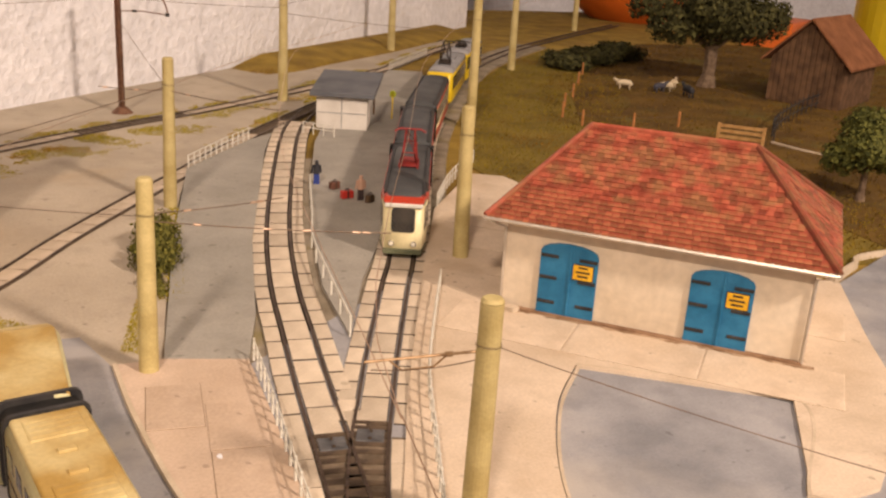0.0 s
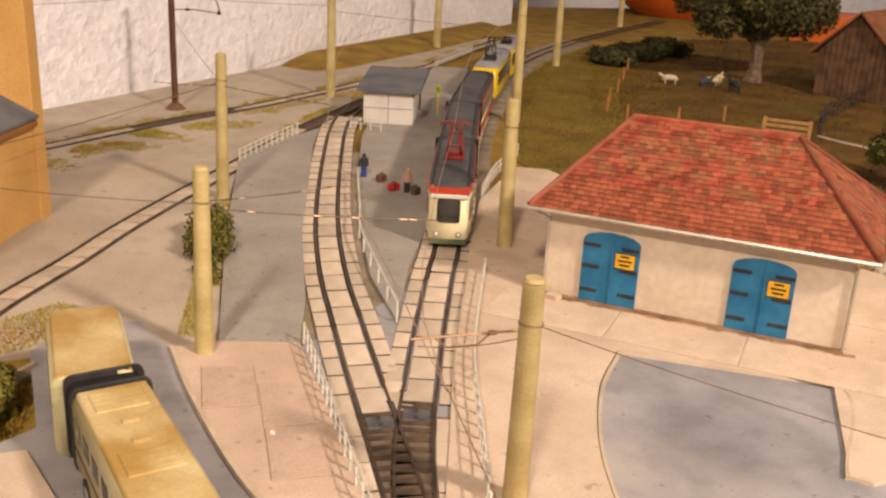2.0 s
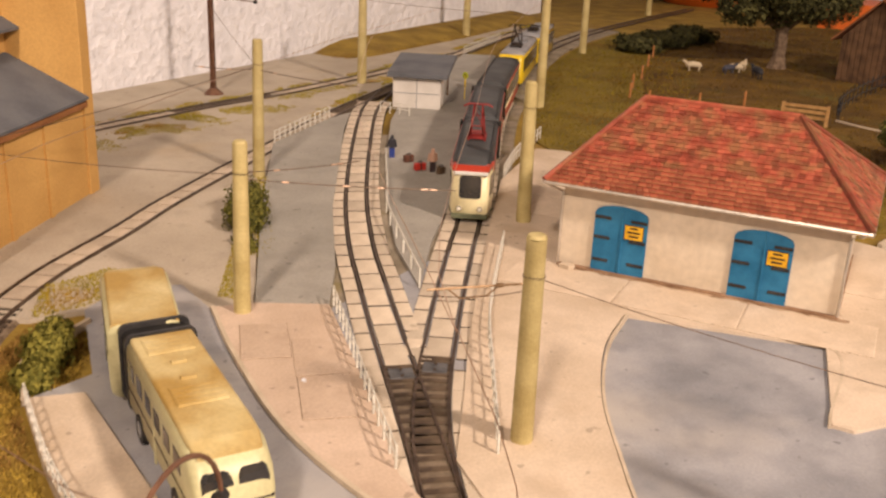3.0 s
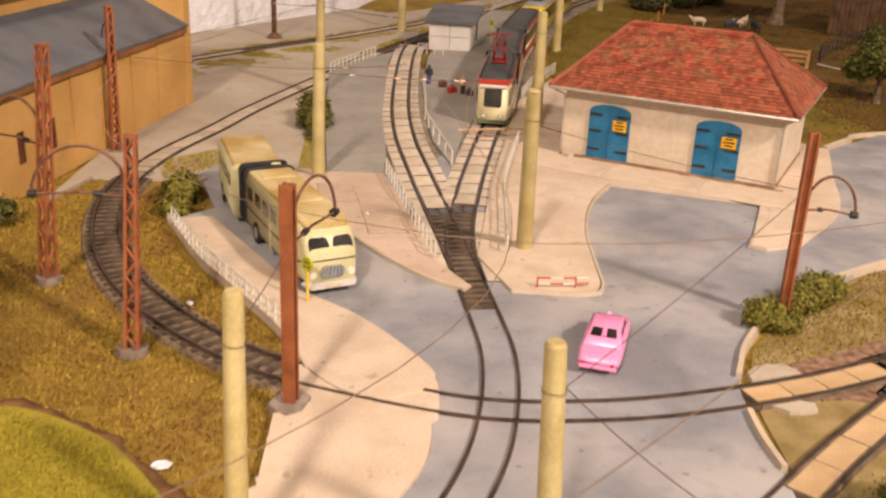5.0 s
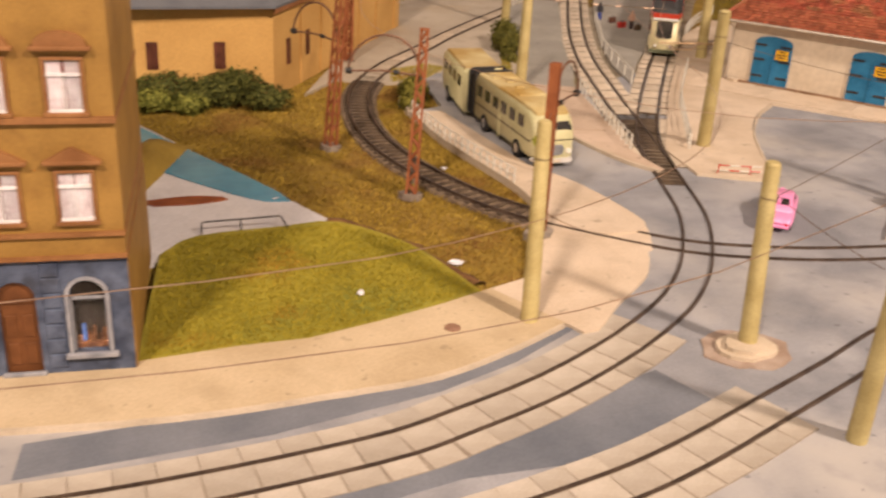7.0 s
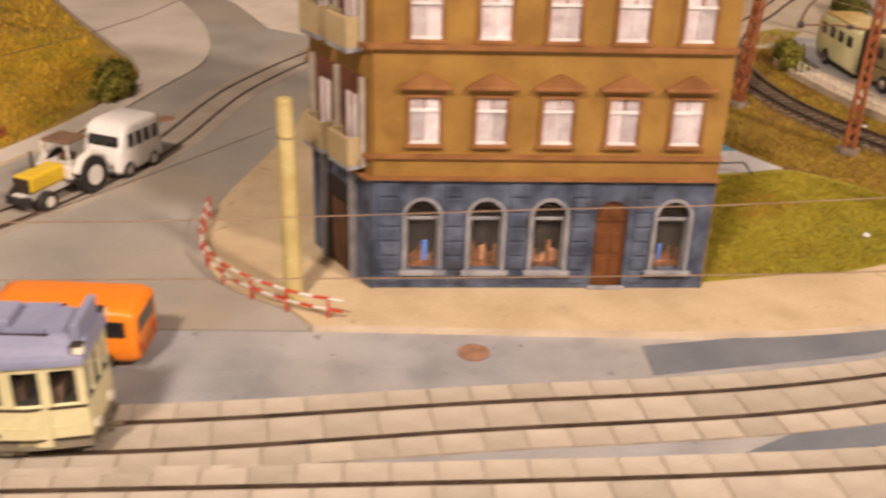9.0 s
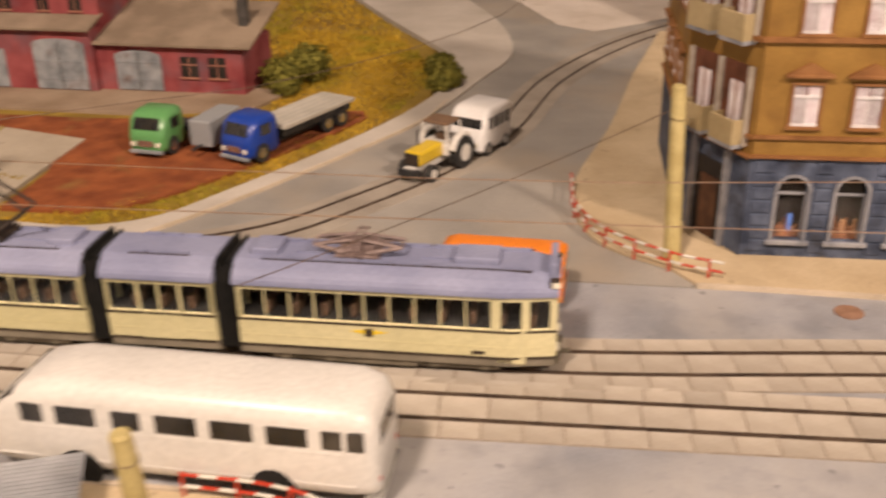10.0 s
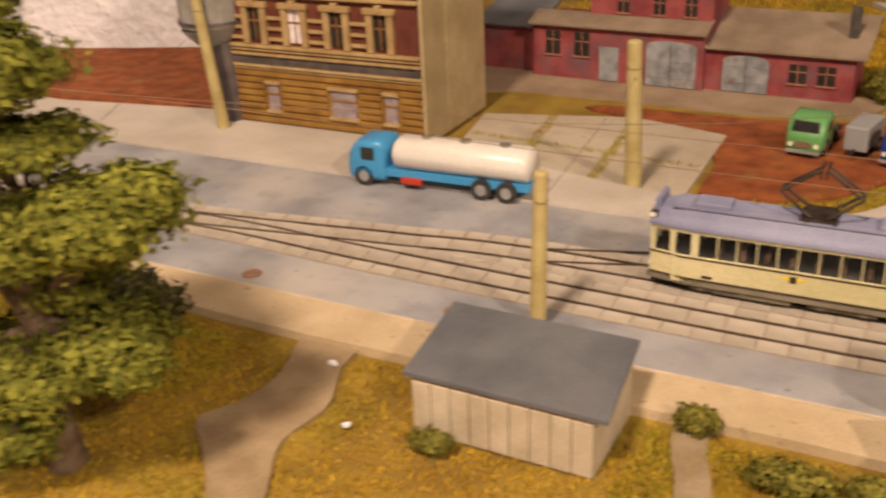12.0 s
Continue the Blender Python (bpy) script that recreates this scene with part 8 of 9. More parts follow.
tree(752, 975, 130, [(0, 0, 78, 46, 46, 26), (-52, 6, 72, 34, 32, 22), (48, -10, 76, 36, 34, 24), (10, 20, 104, 46, 40, 26), (-28, -26, 92, 34, 30, 22), (38, 28, 92, 34, 30, 24), (78, 0, 84, 28, 30, 20), (-70, 30, 92, 30, 26, 20)], 9000, 6.0, 21, LEAF_TREE, "large dark green shady tree in the paddock", 9)
tree(540, 535, 62, [(0, 0, 40, 24, 24, 16), (-14, 10, 30, 16, 16, 11), (16, -6, 32, 18, 16, 12), (4, 8, 54, 18, 18, 13), (24, 14, 44, 16, 16, 12)], 4200, 4.0, 22, LEAF_DARK, "round dark green tree beside the yard", 3)
tree(-776, -242, 150, [(-4, 4, 131, 27, 25, 11), (-20, 10, 147, 24, 24, 9), (2, 10, 108, 22, 22, 6), (-24, -6, 112, 26, 26, 12), (28, 6, 90, 27, 24, 12), (6, -4, 84, 26, 24, 9), (40, 12, 96, 16, 16, 8), (-26, 4, 78, 26, 26, 10), (20, 8, 48, 25, 22, 8), (2, -6, 40, 26, 24, 8), (34, 2, 44, 14, 14, 6), (-22, 2, 34, 24, 22, 8), (-6, -14, 20, 20, 18, 6), (6, 10, 62, 14, 14, 6), (14, 18, 70, 12, 12, 5)], 21000, 3.5, 23, LEAF_MEADOW, "leafy olive green tree beside the meadow", 5)
bush(-818, -160, [(0, 0, 10, 22, 14, 13), (-30, -4, 12, 20, 16, 14), (6, -28, 9, 16, 14, 11)], 3000, 4.0, 24, LEAF_TREE, "dark bushes under the tree")


def grass():
    """Short flock blades over the meadows, in one joined mesh for each meadow."""
    rng = np.random.RandomState(8)

    def inside(px, py, poly):
        hit = np.zeros(len(px), bool)
        for (x0, y0), (x1, y1) in zip(poly, poly[1:] + poly[:1]):
            if y0 != y1:
                hit ^= ((py < y0) != (py < y1)) & (px < x0 + (py - y0) * (x1 - x0) / (y1 - y0))
        return hit

    def meadow(label, poly, count, tall, z, material, holes=()):
        xs, ys = [p[0] for p in poly], [p[1] for p in poly]
        px, py = rng.uniform(min(xs), max(xs), count * 2), rng.uniform(min(ys), max(ys), count * 2)
        ok = inside(px, py, poly)
        for h in holes:
            ok &= ~inside(px, py, h)
        px, py = px[ok][:count], py[ok][:count]
        n = len(px)
        h = tall * rng.uniform(0.5, 1.3, n)
        a, lean = rng.uniform(0, 6.28, n), rng.normal(0, 0.45, (n, 2)) * h[:, None]
        w = 0.32 * tall * rng.uniform(0.5, 1.0, n)
        foot = np.stack([px, py, np.full(n, z)], 1)
        side = np.stack([np.cos(a) * w, np.sin(a) * w, np.zeros(n)], 1)
        tip = foot + np.concatenate([lean, h[:, None]], 1)
        v = np.stack([foot - side, foot + side, tip], 1).reshape(-1, 3)
        mesh = bpy.data.meshes.new("grass")
        mesh.from_pydata((v * MM).tolist(), [], np.arange(len(v)).reshape(-1, 3).tolist())
        mesh.materials.append(material)
        tagged(new("grass", mesh), label, "grass", kind="stuff")

    meadow("brown flock grass inside the track loop", [(-92, 440), (-240, 420), (-262, 388), (-124, 172), (-74, 98), (-52, 102), (-42, 140), (-14, 142), (-44, 172), (-72, 215), (-94, 272), (-103, 335), (-98, 400)], 34000, 1.7, -2.6, BLADE)
    meadow("brown flock grass between track and pavement", [(-82, 335), (-76, 290), (-58, 230), (-36, 192), (-27, 180), (-30, 205), (-44, 248), (-56, 290), (-64, 345), (-46, 350), (-34, 400), (-60, 420), (-76, 390)], 9000, 1.7, -2.6, BLADE)
    meadow("yellow-green flock lawn", [(-200, 52), (-168, 59), (-144, 62), (-118, 72), (-76, 93), (-96, 140), (-124, 165), (-186, 153), (-199, 138)], 17000, 1.4, 0.6, BLADE_GREEN)
    meadow("dark brown paddock grass", PADDOCK, 26000, 2.6, -1.8, BLADE_DARK)
    meadow("olive flock grass beside the tram stop", PADDOCK_EDGE, 26000, 2.0, -1.9, BLADE_OLIVE)
    meadow("olive tufts at the paddock edge", [(471, 420), (530, 430), (545, 640), (520, 800), (600, 930), (690, 1050), (640, 1070), (541, 930), (471, 800), (481, 640)], 5000, 2.2, -1.8, BLADE_OLIVE)
    meadow("brown tufts at the paddock edge", [(471, 420), (440, 430), (450, 640), (445, 800), (500, 930), (600, 1080), (640, 1070), (541, 930), (471, 800), (481, 640)], 4500, 2.2, -1.8, BLADE_DARK)
    meadow("yellow-brown meadow grass", [(-900, -155), (-834, -146), (-745, -149), (-560, -146), (-446, -147), (-446, -290), (-900, -290)], 36000, 1.8, -2.6, BLADE_GOLD, [[(x * 0.72 - 203, y) for x, y in FOOTPATH]])
    meadow("green flock on the meadow", [(-900, -152), (-800, -150), (-756, -160), (-770, -200), (-900, -210)], 7000, 1.8, -2.5, BLADE_GREEN)
    meadow("green flock beside the shed", [(-606, -150), (-566, -150), (-560, -200), (-612, -215)], 3500, 1.8, -2.5, BLADE_GREEN)
    meadow("yellow meadow grass round the garages", [(-575, 46), (-540, 92), (-492, 200), (-474, 300), (-522, 400), (-620, 420), (-580, 300), (-570, 240), (-560, 215), (-510, 216), (-534, 150), (-574, 82), (-606, 62), (-640, 50), (-660, 40)], 20000, 2.0, -2.6, BLADE_GOLD)
    meadow("grass between bush and track at the crossing", [(104, 40), (122, 55), (190, 92), (262, 130), (300, 140), (300, 60), (180, -40), (70, -40), (84, -6)], 3600, 1.6, -1.6, BLADE_OLIVE)
    meadow("grass strip in the bed by the crossing", [(133, 128), (153, 151), (188, 177), (256, 206), (320, 215), (300, 165), (204, 142), (152, 134)], 3600, 1.6, -1.6, BLADE_OLIVE)
    patchy = []
    for path, lo, hi in ((p_back, -34, -6), (p_back[:int(len(p_back) * 0.45)], -62, -8), (p_back[:int(len(p_back) * 0.45)], -56, -10), (p_back, 6, 24), (p_loop[int(len(p_loop) * 0.55):], 7, 21)):
        line = sides_of(path)
        for p, d, l in line:
            for k in range(230):
                o, s = rng.uniform(lo, hi), rng.uniform(-4, 4)
                q = p + l * o + d * s
                if noise.noise(Vector((q.x / 30, q.y / 30, 3))) + 0.5 * noise.noise(Vector((q.x / 9, q.y / 9, 7))) > -0.22 + 0.5 * abs(o - (lo + hi) / 2) / ((hi - lo) / 2):
                    patchy.append((q.x, q.y))
    pts = np.array(patchy)
    n = len(pts)
    h = rng.uniform(0.3, 0.8, n)
    a = rng.uniform(0, 6.28, n)
    foot = np.stack([pts[:, 0], pts[:, 1], np.full(n, -0.4)], 1)
    side = np.stack([np.cos(a), np.sin(a), np.zeros(n)], 1) * 1.1
    tip = foot + np.concatenate([rng.normal(0, 0.6, (n, 2)), h[:, None]], 1)
    v = np.stack([foot - side, foot + side, tip], 1).reshape(-1, 3)
    mesh = bpy.data.meshes.new("grass")
    mesh.from_pydata((v * MM).tolist(), [], np.arange(len(v)).reshape(-1, 3).tolist())
    mesh.materials.append(BLADE_GREEN)
    tagged(new("grass", mesh), "olive grass patches along the back tracks", "grass", kind="stuff")
    for k, joint in enumerate(([(-748, 60), (-740, 62), (-752, 158), (-758, 156)], [(-700, 52), (-694, 52), (-700, 166), (-706, 168)], [(-790, 104), (-648, 92), (-648, 97), (-790, 110)], [(-786, 62), (-645, 46), (-645, 40), (-786, 52)])):
        meadow("grass growing in the joints of the concrete", joint, 700, 1.6, -0.7, BLADE_GREEN)
    meadow("golden meadow grass behind the garages", [(-576, 300), (-480, 310), (-524, 420), (-580, 520), (-700, 700), (-860, 700), (-860, 310)], 15000, 3.0, -2.6, BLADE_GOLD)
    meadow("yellow grass bank below the white wall", [(232, 1094), (250, 1076), (320, 1126), (450, 1236), (520, 1306), (500, 1350)], 7000, 3, -0.4, BLADE)
    meadow("olive grass at the end of the bus lane", [(-62, 420), (-36, 430), (-14, 462), (-26, 474), (-58, 456)], 1700, 1.6, -0.4, BLADE_GREEN)
    meadow("moss beside the platform edge", [(18, 425), (26, 420), (44, 500), (38, 505)], 2200, 1.4, -0.4, BLADE_GREEN)
    meadow("moss beside the pole", [(36, 480), (52, 470), (64, 540), (78, 610), (70, 625), (52, 560)], 1800, 2.0, -0.4, BLADE_GREEN)


grass()


def grass_bank():
    bm = bmesh.new()
    rows = []
    line = curve_through([(222, 1084), (260, 1102), (330, 1165), (440, 1255), (520, 1330), (640, 1430)], 20)
    for k, (p, d, l) in enumerate(sides_of(line)):
        s = min(1.0, k / 4)
        rows.append([bm.verts.new(p + l * o + Vector((0, 0, -2 + (z + 2) * s))) for o, z in ((-30, -2), (-18, 1.5), (0, 5), (26, 9), (60, 11))])
    for a, b in zip(rows, rows[1:]):
        for k in range(4):
            bm.faces.new((a[k], a[k + 1], b[k + 1], b[k]))
    bmesh.ops.recalc_face_normals(bm, faces=bm.faces)
    tagged(smooth(part("grass_bank", bm, GRASS_GROUND, None, "olive brown flocked bank below the white wall")), category="ground", kind="structure")


grass_bank()

# ---- figures, luggage, small things ----
def doll(name, x, y, z, label, coat, legs, h=16.0, turn=0):
    """A tiny standing layout doll as one plain mesh."""
    bm = bmesh.new()
    rod(bm, (-1.1, 0, 0), (-0.9, 0, h * 0.48), 1.0, 1.2, 7)
    rod(bm, (1.1, 0, 0), (0.9, 0, h * 0.48), 1.0, 1.2, 7)
    rod(bm, (0, 0, h * 0.45), (0, 0, h * 0.83), 2.2, 1.9, 9)
    rod(bm, (0, 0, h * 0.85), (0, 0, h), 1.3, 1.2, 8)
    for s in (-1, 1):
        rod(bm, (s * 2.2, 0, h * 0.8), (s * 3.2, 0.6, h * 0.46), 0.75, 0.6, 6)
    lower = [f for f in bm.faces if f.calc_center_median().z < h * 0.47]
    for f in lower:
        f.material_index = 1
    ob = part(name, bm, [paint("coat", coat, 0.7), paint("trousers", legs, 0.7)], None, label)
    ob.matrix_world = pose(x * MM, y * MM, z * MM, 0, 0, turn)
    return tagged(ob, category="figurine")


doll("figurine", 170, 648, 1.2, "tiny painted layout doll in blue and black", (0.03, 0.03, 0.04), (0.03, 0.06, 0.30))
doll("figurine", 186, 606, 1.2, "tiny painted layout doll in pale pink and dark brown", (0.58, 0.36, 0.26), (0.05, 0.03, 0.03))


def luggage(x, y, w, d, h, colour, label, turn):
    c = thing("suitcase", x, y, 1.2, turn, label, "suitcase")
    m = paint("suitcase_paint", colour, 0.6)
    part("case", boxed(-w / 2, w / 2, -d / 2, d / 2, 0, h, bevel=0.6), m, c)
    part("handle", tube(bmesh.new(), [(-1.4, 0, h), (-1.2, 0, h + 1.1), (1.2, 0, h + 1.1), (1.4, 0, h)], 0.35, 5), BLACK_IRON, c)
    part("strap", boxed(-0.5, 0.5, -d / 2 - 0.15, d / 2 + 0.15, 0.3, h + 0.1), STRIPE, c)


luggage(178, 634, 7, 4, 5, (0.13, 0.05, 0.03), "small brown suitcase on the platform", 20)
luggage(179, 612, 8, 4, 5, (0.50, 0.03, 0.02), "small red suitcase on the platform", 10)
luggage(190, 600, 6, 3.5, 5, (0.10, 0.06, 0.03), "small dark brown suitcase on the platform", 30)


def animal(x, y, colour, label, turn, s=1.0):
    bm = loft(bmesh.new(), [(k * 3.0 * s, [(yy, zz + 5 * s) for yy, zz in ring(w * s, 0, w * 2 * s, w * 0.8 * s)]) for k, w in ((0, 1.4), (1, 2.8), (3, 3.2), (5, 2.9), (6, 1.4))])
    for dx in (3, 14):
        for y0 in (-1.6, 1.6):
            rod(bm, (dx * s, y0 * s, 0), (dx * s, y0 * s, 6 * s), 0.8 * s, sides=6)
    rod(bm, (17 * s, 0, 9 * s), (22 * s, 0, 12 * s), 2.0 * s, 1.3 * s, 7)
    ob = part("animal_figurine", bm, paint("animal_paint", colour, 0.8), None, label)
    ob.matrix_world = pose(x * MM, y * MM, -2.2 * MM, 0, 0, turn)
    tagged(smooth(ob), category="figurine")


animal(640, 965, (0.62, 0.52, 0.36), "pale sheep figurine on the paddock", 150)
animal(655, 945, (0.05, 0.05, 0.07), "dark sheep figurine on the paddock", 10)
animal(668, 955, (0.60, 0.50, 0.34), "pale sheep figurine on the paddock", -20)
animal(690, 960, (0.58, 0.46, 0.30), "pale sheep figurine by the tree", 40)
animal(678, 905, (0.02, 0.02, 0.025), "black dog figurine on the paddock", 80, 1.2)


def stop_sign(x, y, h, label):
    s = thing("stop_sign", x, y, 1.0, -60, label, "sign")
    part("post", rod(bmesh.new(), (0, 0, 0), (0, 0, h), 0.6), YELLOW_PAINT, s, "yellow post")
    disc = part("disc", rod(bmesh.new(), (0, -0.4, h), (0, 0.4, h), 3.2, sides=20), paint("sign_green", (0.45, 0.50, 0.02)), s, "yellow-green round sign")
    part("printed_bar", boxed(-1.6, 1.6, -0.55, 0.55, h - 1.4, h - 0.8), INK, disc)
    part("printed_bar", boxed(-1.6, 1.6, -0.55, 0.55, h + 0.6, h + 1.2), INK, disc)


stop_sign(-13, 228, 17, "small yellow-green stop sign beside the bus")
stop_sign(298, 838, 22, "small yellow-green stop sign at the tram stop")

for n, (x, y, s) in enumerate([(-78, 122, 2.6), (-50, 107, 2.0), (-122, 93, 1.7), (-84, 100, 1.2), (-726, -158, 2.4), (-700, -190, 1.6), (-130, 82, 1.2), (38, 330, 1.4), (-60, 240, 1.4), (-150, 200, 1.5)]):
    rng = random.Random(n)
    pts = [(s * rng.uniform(0.7, 1.4) * math.cos(k * 1.05), s * rng.uniform(0.5, 1.0) * math.sin(k * 1.05)) for k in range(6)]
    ob = part("paper_scrap", prism(bmesh.new(), pts, 0, 0.8), PLASTER, None, "small white chip lying on the ground")
    ob.matrix_world = pose(x * MM, y * MM, (1.5 if n in (2, 7) else -0.6) * MM, 6, 4, n * 40)
    tagged(ob, category="litter")

for x, y, r in ((-92, 62, 3.0), (-700, -105, 5), (-284, 3, 5), (-800, -108, 4.5), (-430, 230, 5)):
    ob = part("manhole_cover", rod(bmesh.new(), (0, 0, -1), (0, 0, 0.35), r, sides=24), surface("manhole_rust", (0.22, 0.12, 0.075), (0.31, 0.18, 0.12), 5, 0.8, 0.2, 1), None, "rusty round manhole cover in the road")
    ob.matrix_world = pose(x * MM, y * MM, (1.4 if x == -92 else 0.1) * MM)
    tagged(ob, category="manhole cover")

# ---- things behind the layout ----
def behind():
    YB, OB = paint("drum_yellow", (0.75, 0.55, 0.01), 0.4), paint("ball_orange", (0.75, 0.16, 0.02), 0.4)
    d = thing("yellow_drum", 1290, 1150, -8, 0, "large plain yellow drum behind the layout", "drum")
    part("shell", rod(bmesh.new(), (0, 0, 0), (0, 0, 330), 95, sides=40), YB, d)
    part("band", rod(bmesh.new(), (0, 0, 150), (0, 0, 158), 96.5, sides=40), GATE_GREY, d)
    b = thing("orange_balloon", 1130, 1680, -8, 0, "large orange and white balloon behind the layout", "balloon")
    for nm, m, z0, z1 in (("lower_shell", OB, 0.0, 0.62), ("upper_shell", PLASTER, 0.62, 1.0)):
        bm = bmesh.new()
        secs = []
        for k in range(13):
            t = z0 + (z1 - z0) * k / 12
            a = math.pi * t
            secs.append([bm.verts.new((150 * math.sin(a) * math.cos(j * math.tau / 28), 150 * math.sin(a) * math.sin(j * math.tau / 28), 130 - 150 * math.cos(a))) for j in range(28)])
        for p, q in zip(secs, secs[1:]):
            for j in range(28):
                bm.faces.new((p[j], p[(j + 1) % 28], q[(j + 1) % 28], q[j]))
        bmesh.ops.remove_doubles(bm, verts=bm.verts, dist=0.01)
        bmesh.ops.recalc_face_normals(bm, faces=bm.faces)
        smooth(part(nm, bm, m, b))
    c = thing("orange_box", 1180, 1330, -8, 30, "bright orange box behind the barn", "box")
    part("box_body", boxed(-60, 60, -40, 40, 0, 48, bevel=2), OB, c)


behind()

# ---- pieces of the tracks, laid last ----
def lay_sleepers():
    kinds = []
    for half in (9.5, 7.2):
        bm = box(bmesh.new(), -1.3, 1.3, -half, half, -1.4, -0.2)
        bmesh.ops.scale(bm, vec=(MM, MM, MM), verts=bm.verts)
        kinds.append(bpy.data.meshes.new("sleeper"))
        bm.to_mesh(kinds[-1])
        bm.free()
        kinds[-1].materials.append(SLEEPER)
    for t, path, step, lift in SLEEPERS:
        mesh = kinds[1] if lift else kinds[0]
        for p, d, l in sides_of(curve_through([tuple(q) for q in path[::2]] + [tuple(path[-1])], step)):
            ob = new("sleeper", mesh)
            ob.parent = t
            ob.matrix_world = Matrix.Translation((p + Vector((0, 0, lift))) * MM) @ Matrix.Rotation(math.atan2(d.y, d.x), 4, "Z")


def lay_slabs():
    rng = random.Random(4)
    shared = {}
    for t, path, columns, step, material, z in SLABS:
        fine = curve_through([tuple(q) for q in path[::2]] + [tuple(path[-1])], 1.0)
        total = sum((b - a).length for a, b in zip(fine, fine[1:]))
        centres = []
        for k in range(int(total)):
            p, d = along(fine, k)
            centres.append((p, d, Vector((-d.y, d.x, 0))))
        for lo, hi in columns:
            gap = step * (0.8 if hi - lo < 9 else 1.0)
            gap = len(centres) / max(1, round(len(centres) / gap))
            at = gap / 2
            while at < len(centres) - gap / 3:
                p, d, l = centres[int(at)]
                wide = 0.8 if columns is COLW else 0.25
                key = (material.name, hi - lo, round(gap, 2), wide, rng.randrange(4))
                if key not in shared:
                    bm = bmesh.new()
                    q = random.Random(len(shared))
                    w, h = (gap - wide) / 2, (hi - lo) / 2
                    c = [(sx * (w - q.uniform(0, 0.16)), sy * (h - q.uniform(0, 0.12))) for sx, sy in ((-1, -1), (1, -1), (1, 1), (-1, 1))]
                    low = [bm.verts.new((x, y, -2)) for x, y in c]
                    mid = [bm.verts.new((x, y, -0.25)) for x, y in c]
                    top = [bm.verts.new((x * 0.985, y * 0.985, q.uniform(-0.1, 0.1))) for x, y in c]
                    bm.faces.new(top)
                    for a, b in ((low, mid), (mid, top)):
                        for k in range(4):
                            bm.faces.new((a[k], a[(k + 1) % 4], b[(k + 1) % 4], b[k]))
                    bmesh.ops.scale(bm, vec=(MM, MM, MM), verts=bm.verts)
                    mesh = bpy.data.meshes.new("paving_slab")
                    bm.to_mesh(mesh)
                    bm.free()
                    mesh.materials.append(material)
                    mesh.materials.append(BED_DARK if columns is COLW else BED_PALE if material is STONE_GREY else BED)
                    for f in mesh.polygons:
                        f.material_index = 0 if f.normal.z > 0.8 else 1
                    shared[key] = mesh
                ob = new("paving_slab", shared[key])
                ob.parent = t
                ob.matrix_world = Matrix.Translation((p + l * (lo + hi) / 2 + Vector((0, 0, z))) * MM) @ Matrix.Rotation(math.atan2(d.y, d.x) + rng.uniform(-0.01, 0.01), 4, "Z")
                at += gap


lay_sleepers()
lay_slabs()


def lay_roof_tiles():
    """Small worn tiles on the hipped roof: the lowest front courses singly, the rest joined."""
    rng = random.Random(9)
    kinds = []
    for k in range(6):
        bm = bmesh.new()
        q = random.Random(k)
        w, l = 1.52 + q.uniform(-0.12, 0.1), 2.1
        tilt = q.uniform(-0.1, 0.25)
        low = [bm.verts.new(v) for v in ((-w, -l, 0.0), (w, -l, 0.0), (w, l, -0.1), (-w, l, -0.1))]
        top = [bm.verts.new(v) for v in ((-w, -l, 0.6 + tilt), (w, -l, 0.6 + tilt + q.uniform(-0.15, 0.15)), (w, l, 0.3), (-w, l, 0.3))]
        bm.faces.new(top)
        for i in range(4):
            bm.faces.new((low[i], low[(i + 1) % 4], top[(i + 1) % 4], top[i]))
        bmesh.ops.scale(bm, vec=(MM, MM, MM), verts=bm.verts)
        mesh = bpy.data.meshes.new("roof_tile")
        bm.to_mesh(mesh)
        bm.free()
        mesh.materials.append(TILE)
        kinds.append(mesh)
    rest_v, rest_f = [], []
    single = 0
    tiles = sorted(SUB_TILES, key=lambda t: (t[0], t[1]))
    for s, r, mid, al, up, out in tiles:
        turn = Matrix((al, up, out)).transposed().to_4x4()
        m = Matrix.Translation(mid * MM) @ turn @ Matrix.Rotation(rng.uniform(-0.09, 0.09), 4, "Z")
        if s == 0 and single < 300:
            ob = new("roof_tile", rng.choice(kinds))
            ob.parent = SUB_ROOF
            ob.matrix_basis = m
            single += 1
        else:
            mesh = rng.choice(kinds)
            n = len(rest_v)
            rest_v += [tuple(m @ v.co) for v in mesh.vertices]
            rest_f += [tuple(n + i for i in p.vertices) for p in mesh.polygons]
    mesh = bpy.data.meshes.new("roof_tiles_rest")
    mesh.from_pydata(rest_v, [], rest_f)
    mesh.materials.append(TILE_REST)
    ob = new("upper_tiling", mesh)
    ob.parent = SUB_ROOF
    tagged(ob, "upper courses of small red tiles", kind="stuff")


lay_roof_tiles()


KERB_DIRT = surface("joint_brown", (0.20, 0.14, 0.09), (0.32, 0.24, 0.16), 10, 0.95, 0.3, 1)


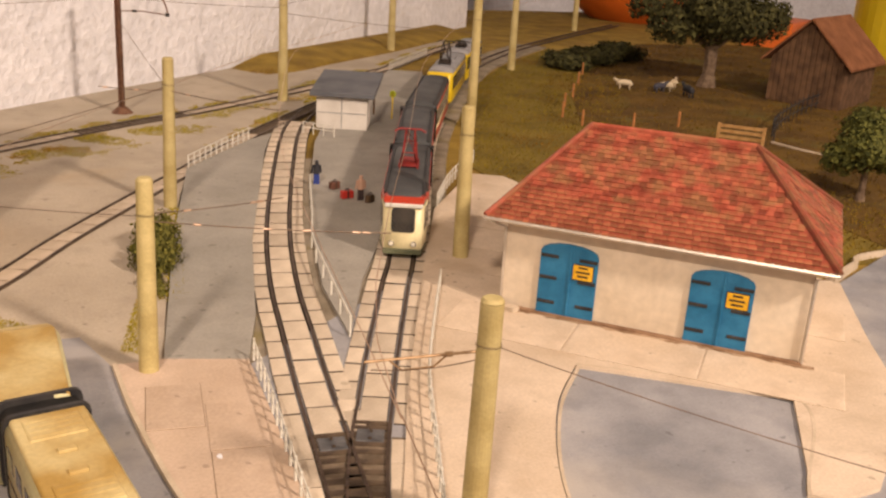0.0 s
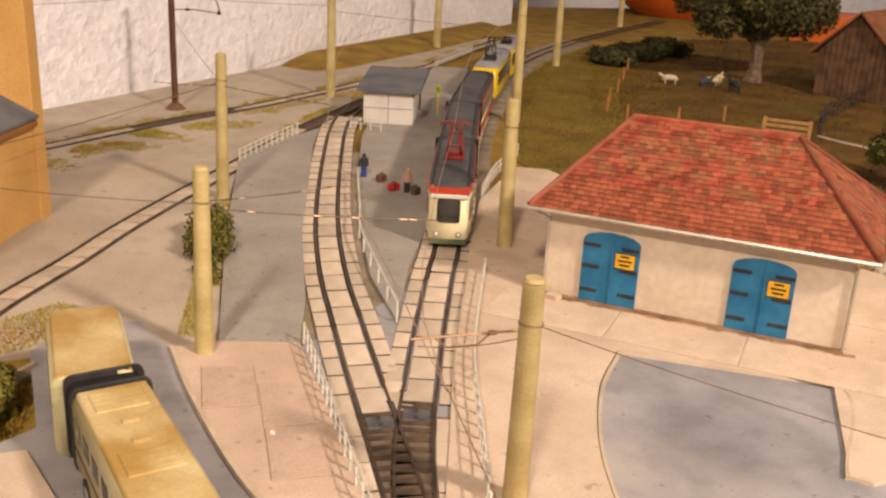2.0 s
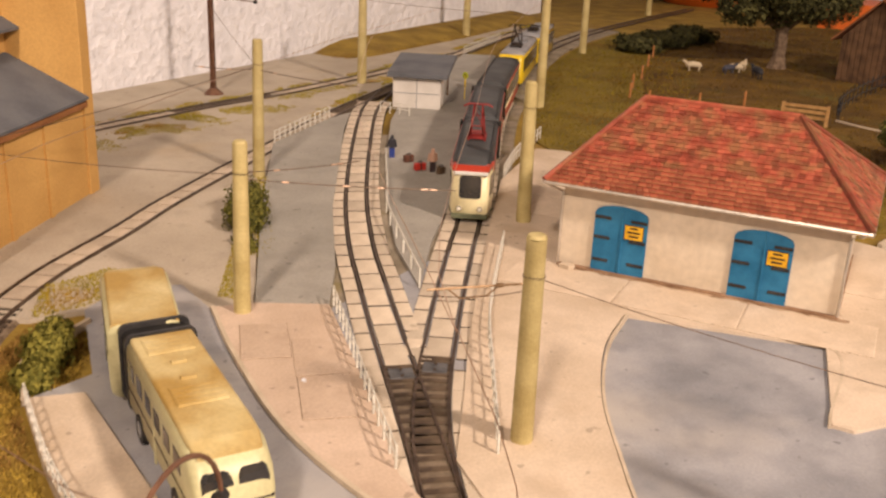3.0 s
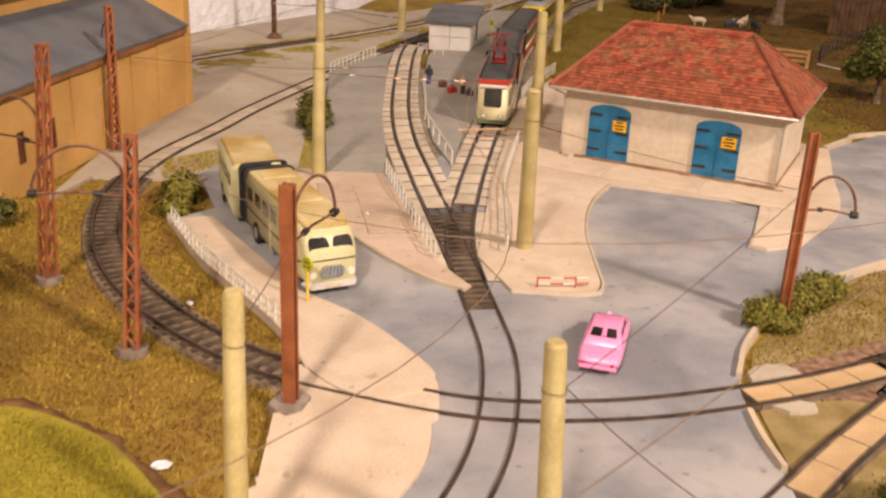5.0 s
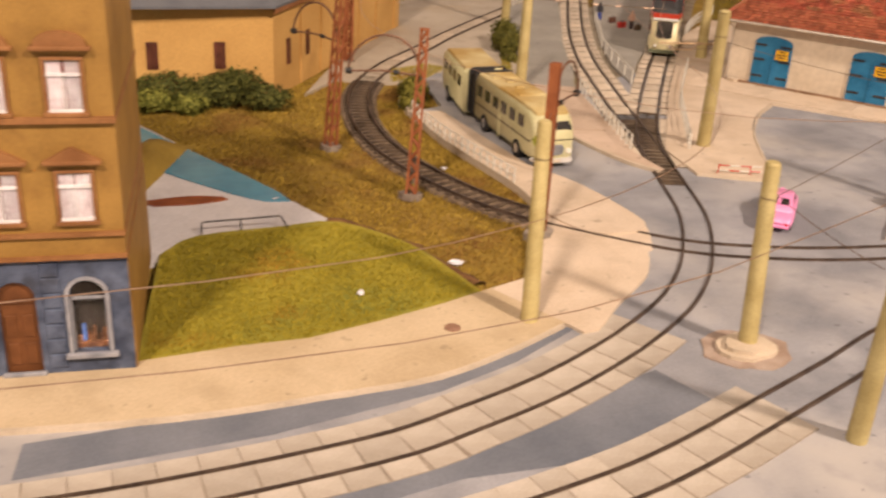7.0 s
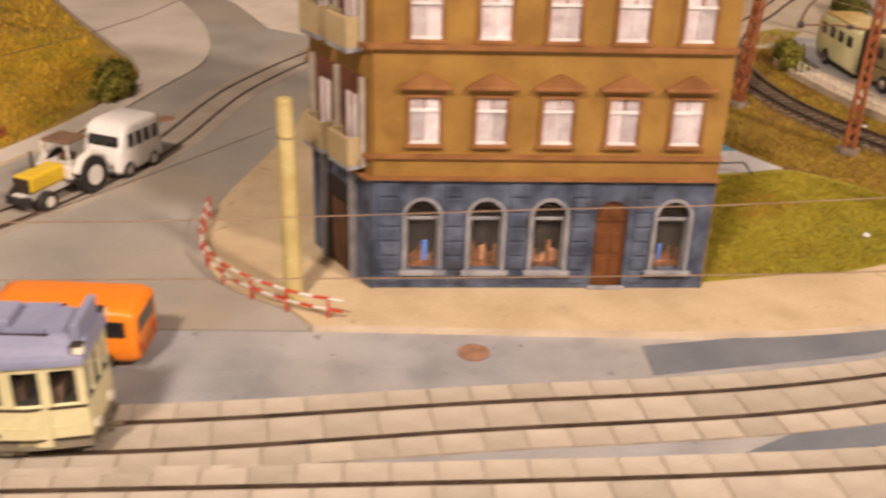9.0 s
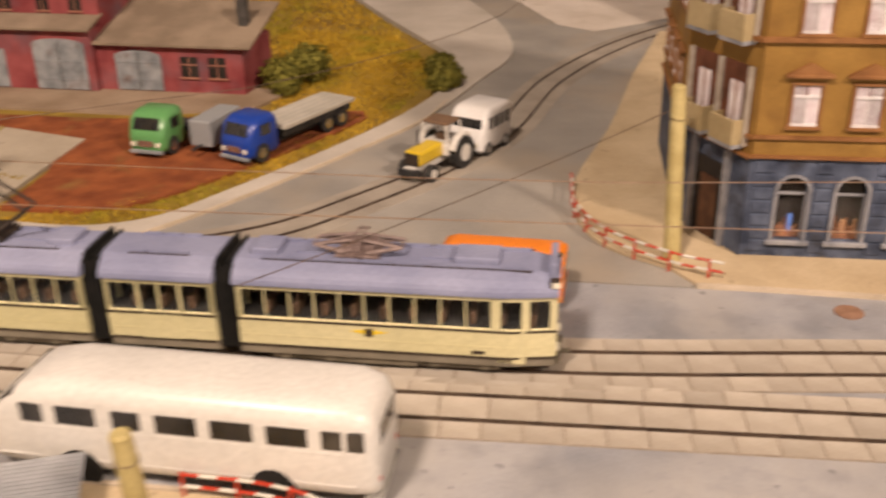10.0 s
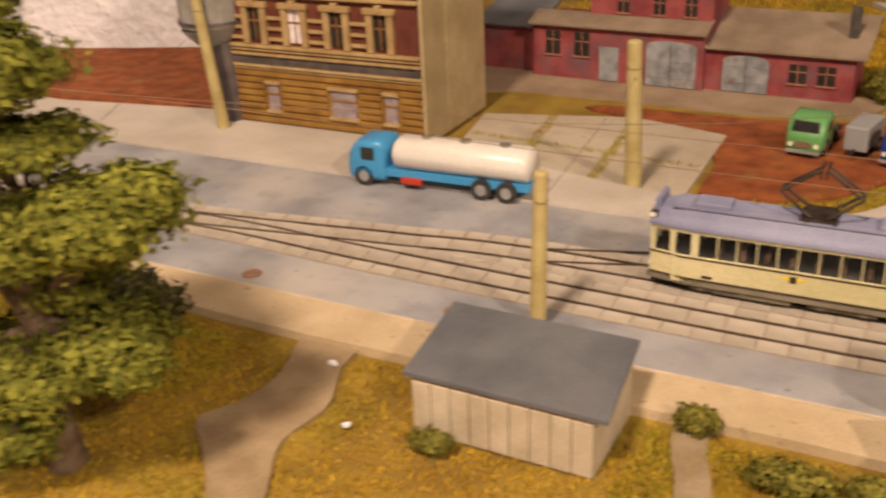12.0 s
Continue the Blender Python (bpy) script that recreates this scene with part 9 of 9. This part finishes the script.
def lay_paving():
    """Worn square slabs on the pale pavements, clear of their edges."""
    rng = random.Random(12)

    def inside(x, y, poly):
        odd = False
        for (x0, y0), (x1, y1) in zip(poly, poly[1:] + poly[:1]):
            if (y0 > y) != (y1 > y) and x < x0 + (y - y0) * (x1 - x0) / (y1 - y0):
                odd = not odd
        return odd

    pink = [(14, 411), (33, 411), (65, 401), (62, 349), (58, 300), (54, 259), (60, 228), (54, 226), (41, 248), (24, 298), (16, 350)]
    grounds = {o.name: o for o in bpy.data.objects if o.name.startswith("pavement")}
    for poly, material, turn, sx, sy, name in ((P_SUB, PAVING, -45.3, 58.0, 37.0, "brick-roofed"), (pink, PAVING_PINK, 82.0, 34.0, 21.0, "pinkish")):
        owner = next(o for o in grounds.values() if name in o.get("label", name) and o.data.materials[0] == material and abs(o.bound_box[0][0] - min(p[0] for p in poly) * MM) < 0.002)
        kinds = []
        for k in range(4):
            bm = bmesh.new()
            q = random.Random(k + 40)
            c = [(a * (sx / 2 - 0.25 - q.uniform(0, 0.2)), b * (sy / 2 - 0.25 - q.uniform(0, 0.2))) for a, b in ((-1, -1), (1, -1), (1, 1), (-1, 1))]
            low = [bm.verts.new((x, y, -0.4)) for x, y in c]
            mid = [bm.verts.new((x, y, 0.15)) for x, y in c]
            top = [bm.verts.new((x * 0.985, y * 0.98, 0.3 + q.uniform(-0.04, 0.04))) for x, y in c]
            bm.faces.new(top)
            for a, b in ((low, mid), (mid, top)):
                for i in range(4):
                    bm.faces.new((a[i], a[(i + 1) % 4], b[(i + 1) % 4], b[i]))
            bmesh.ops.scale(bm, vec=(MM, MM, MM), verts=bm.verts)
            kinds.append(bpy.data.meshes.new("paving_slab"))
            bm.to_mesh(kinds[-1])
            bm.free()
            kinds[-1].materials.append(material)
            kinds[-1].materials.append(KERB_DIRT)
            for f in kinds[-1].polygons:
                f.material_index = 0 if f.normal.z > 0.8 else 1
        r = Matrix.Rotation(math.radians(turn), 2)
        cx, cy = sum(p[0] for p in poly) / len(poly), sum(p[1] for p in poly) / len(poly)
        for i in range(-16, 17):
            for j in range(-16, 17):
                corners = [r @ Vector(((i + a) * sx + (sx / 2 if j % 2 else 0), (j + b) * sy)) + Vector((cx, cy)) for a, b in ((0, 0), (0.5, 0.5), (-0.5, 0.5), (0.5, -0.5), (-0.5, -0.5))]
                if all(inside(p.x, p.y, poly) for p in corners):
                    ob = new("paving_slab", rng.choice(kinds))
                    ob.parent = owner
                    ob.matrix_world = pose(corners[0].x * MM, corners[0].y * MM, 1.4 * MM, 0, 0, turn)


lay_paving()
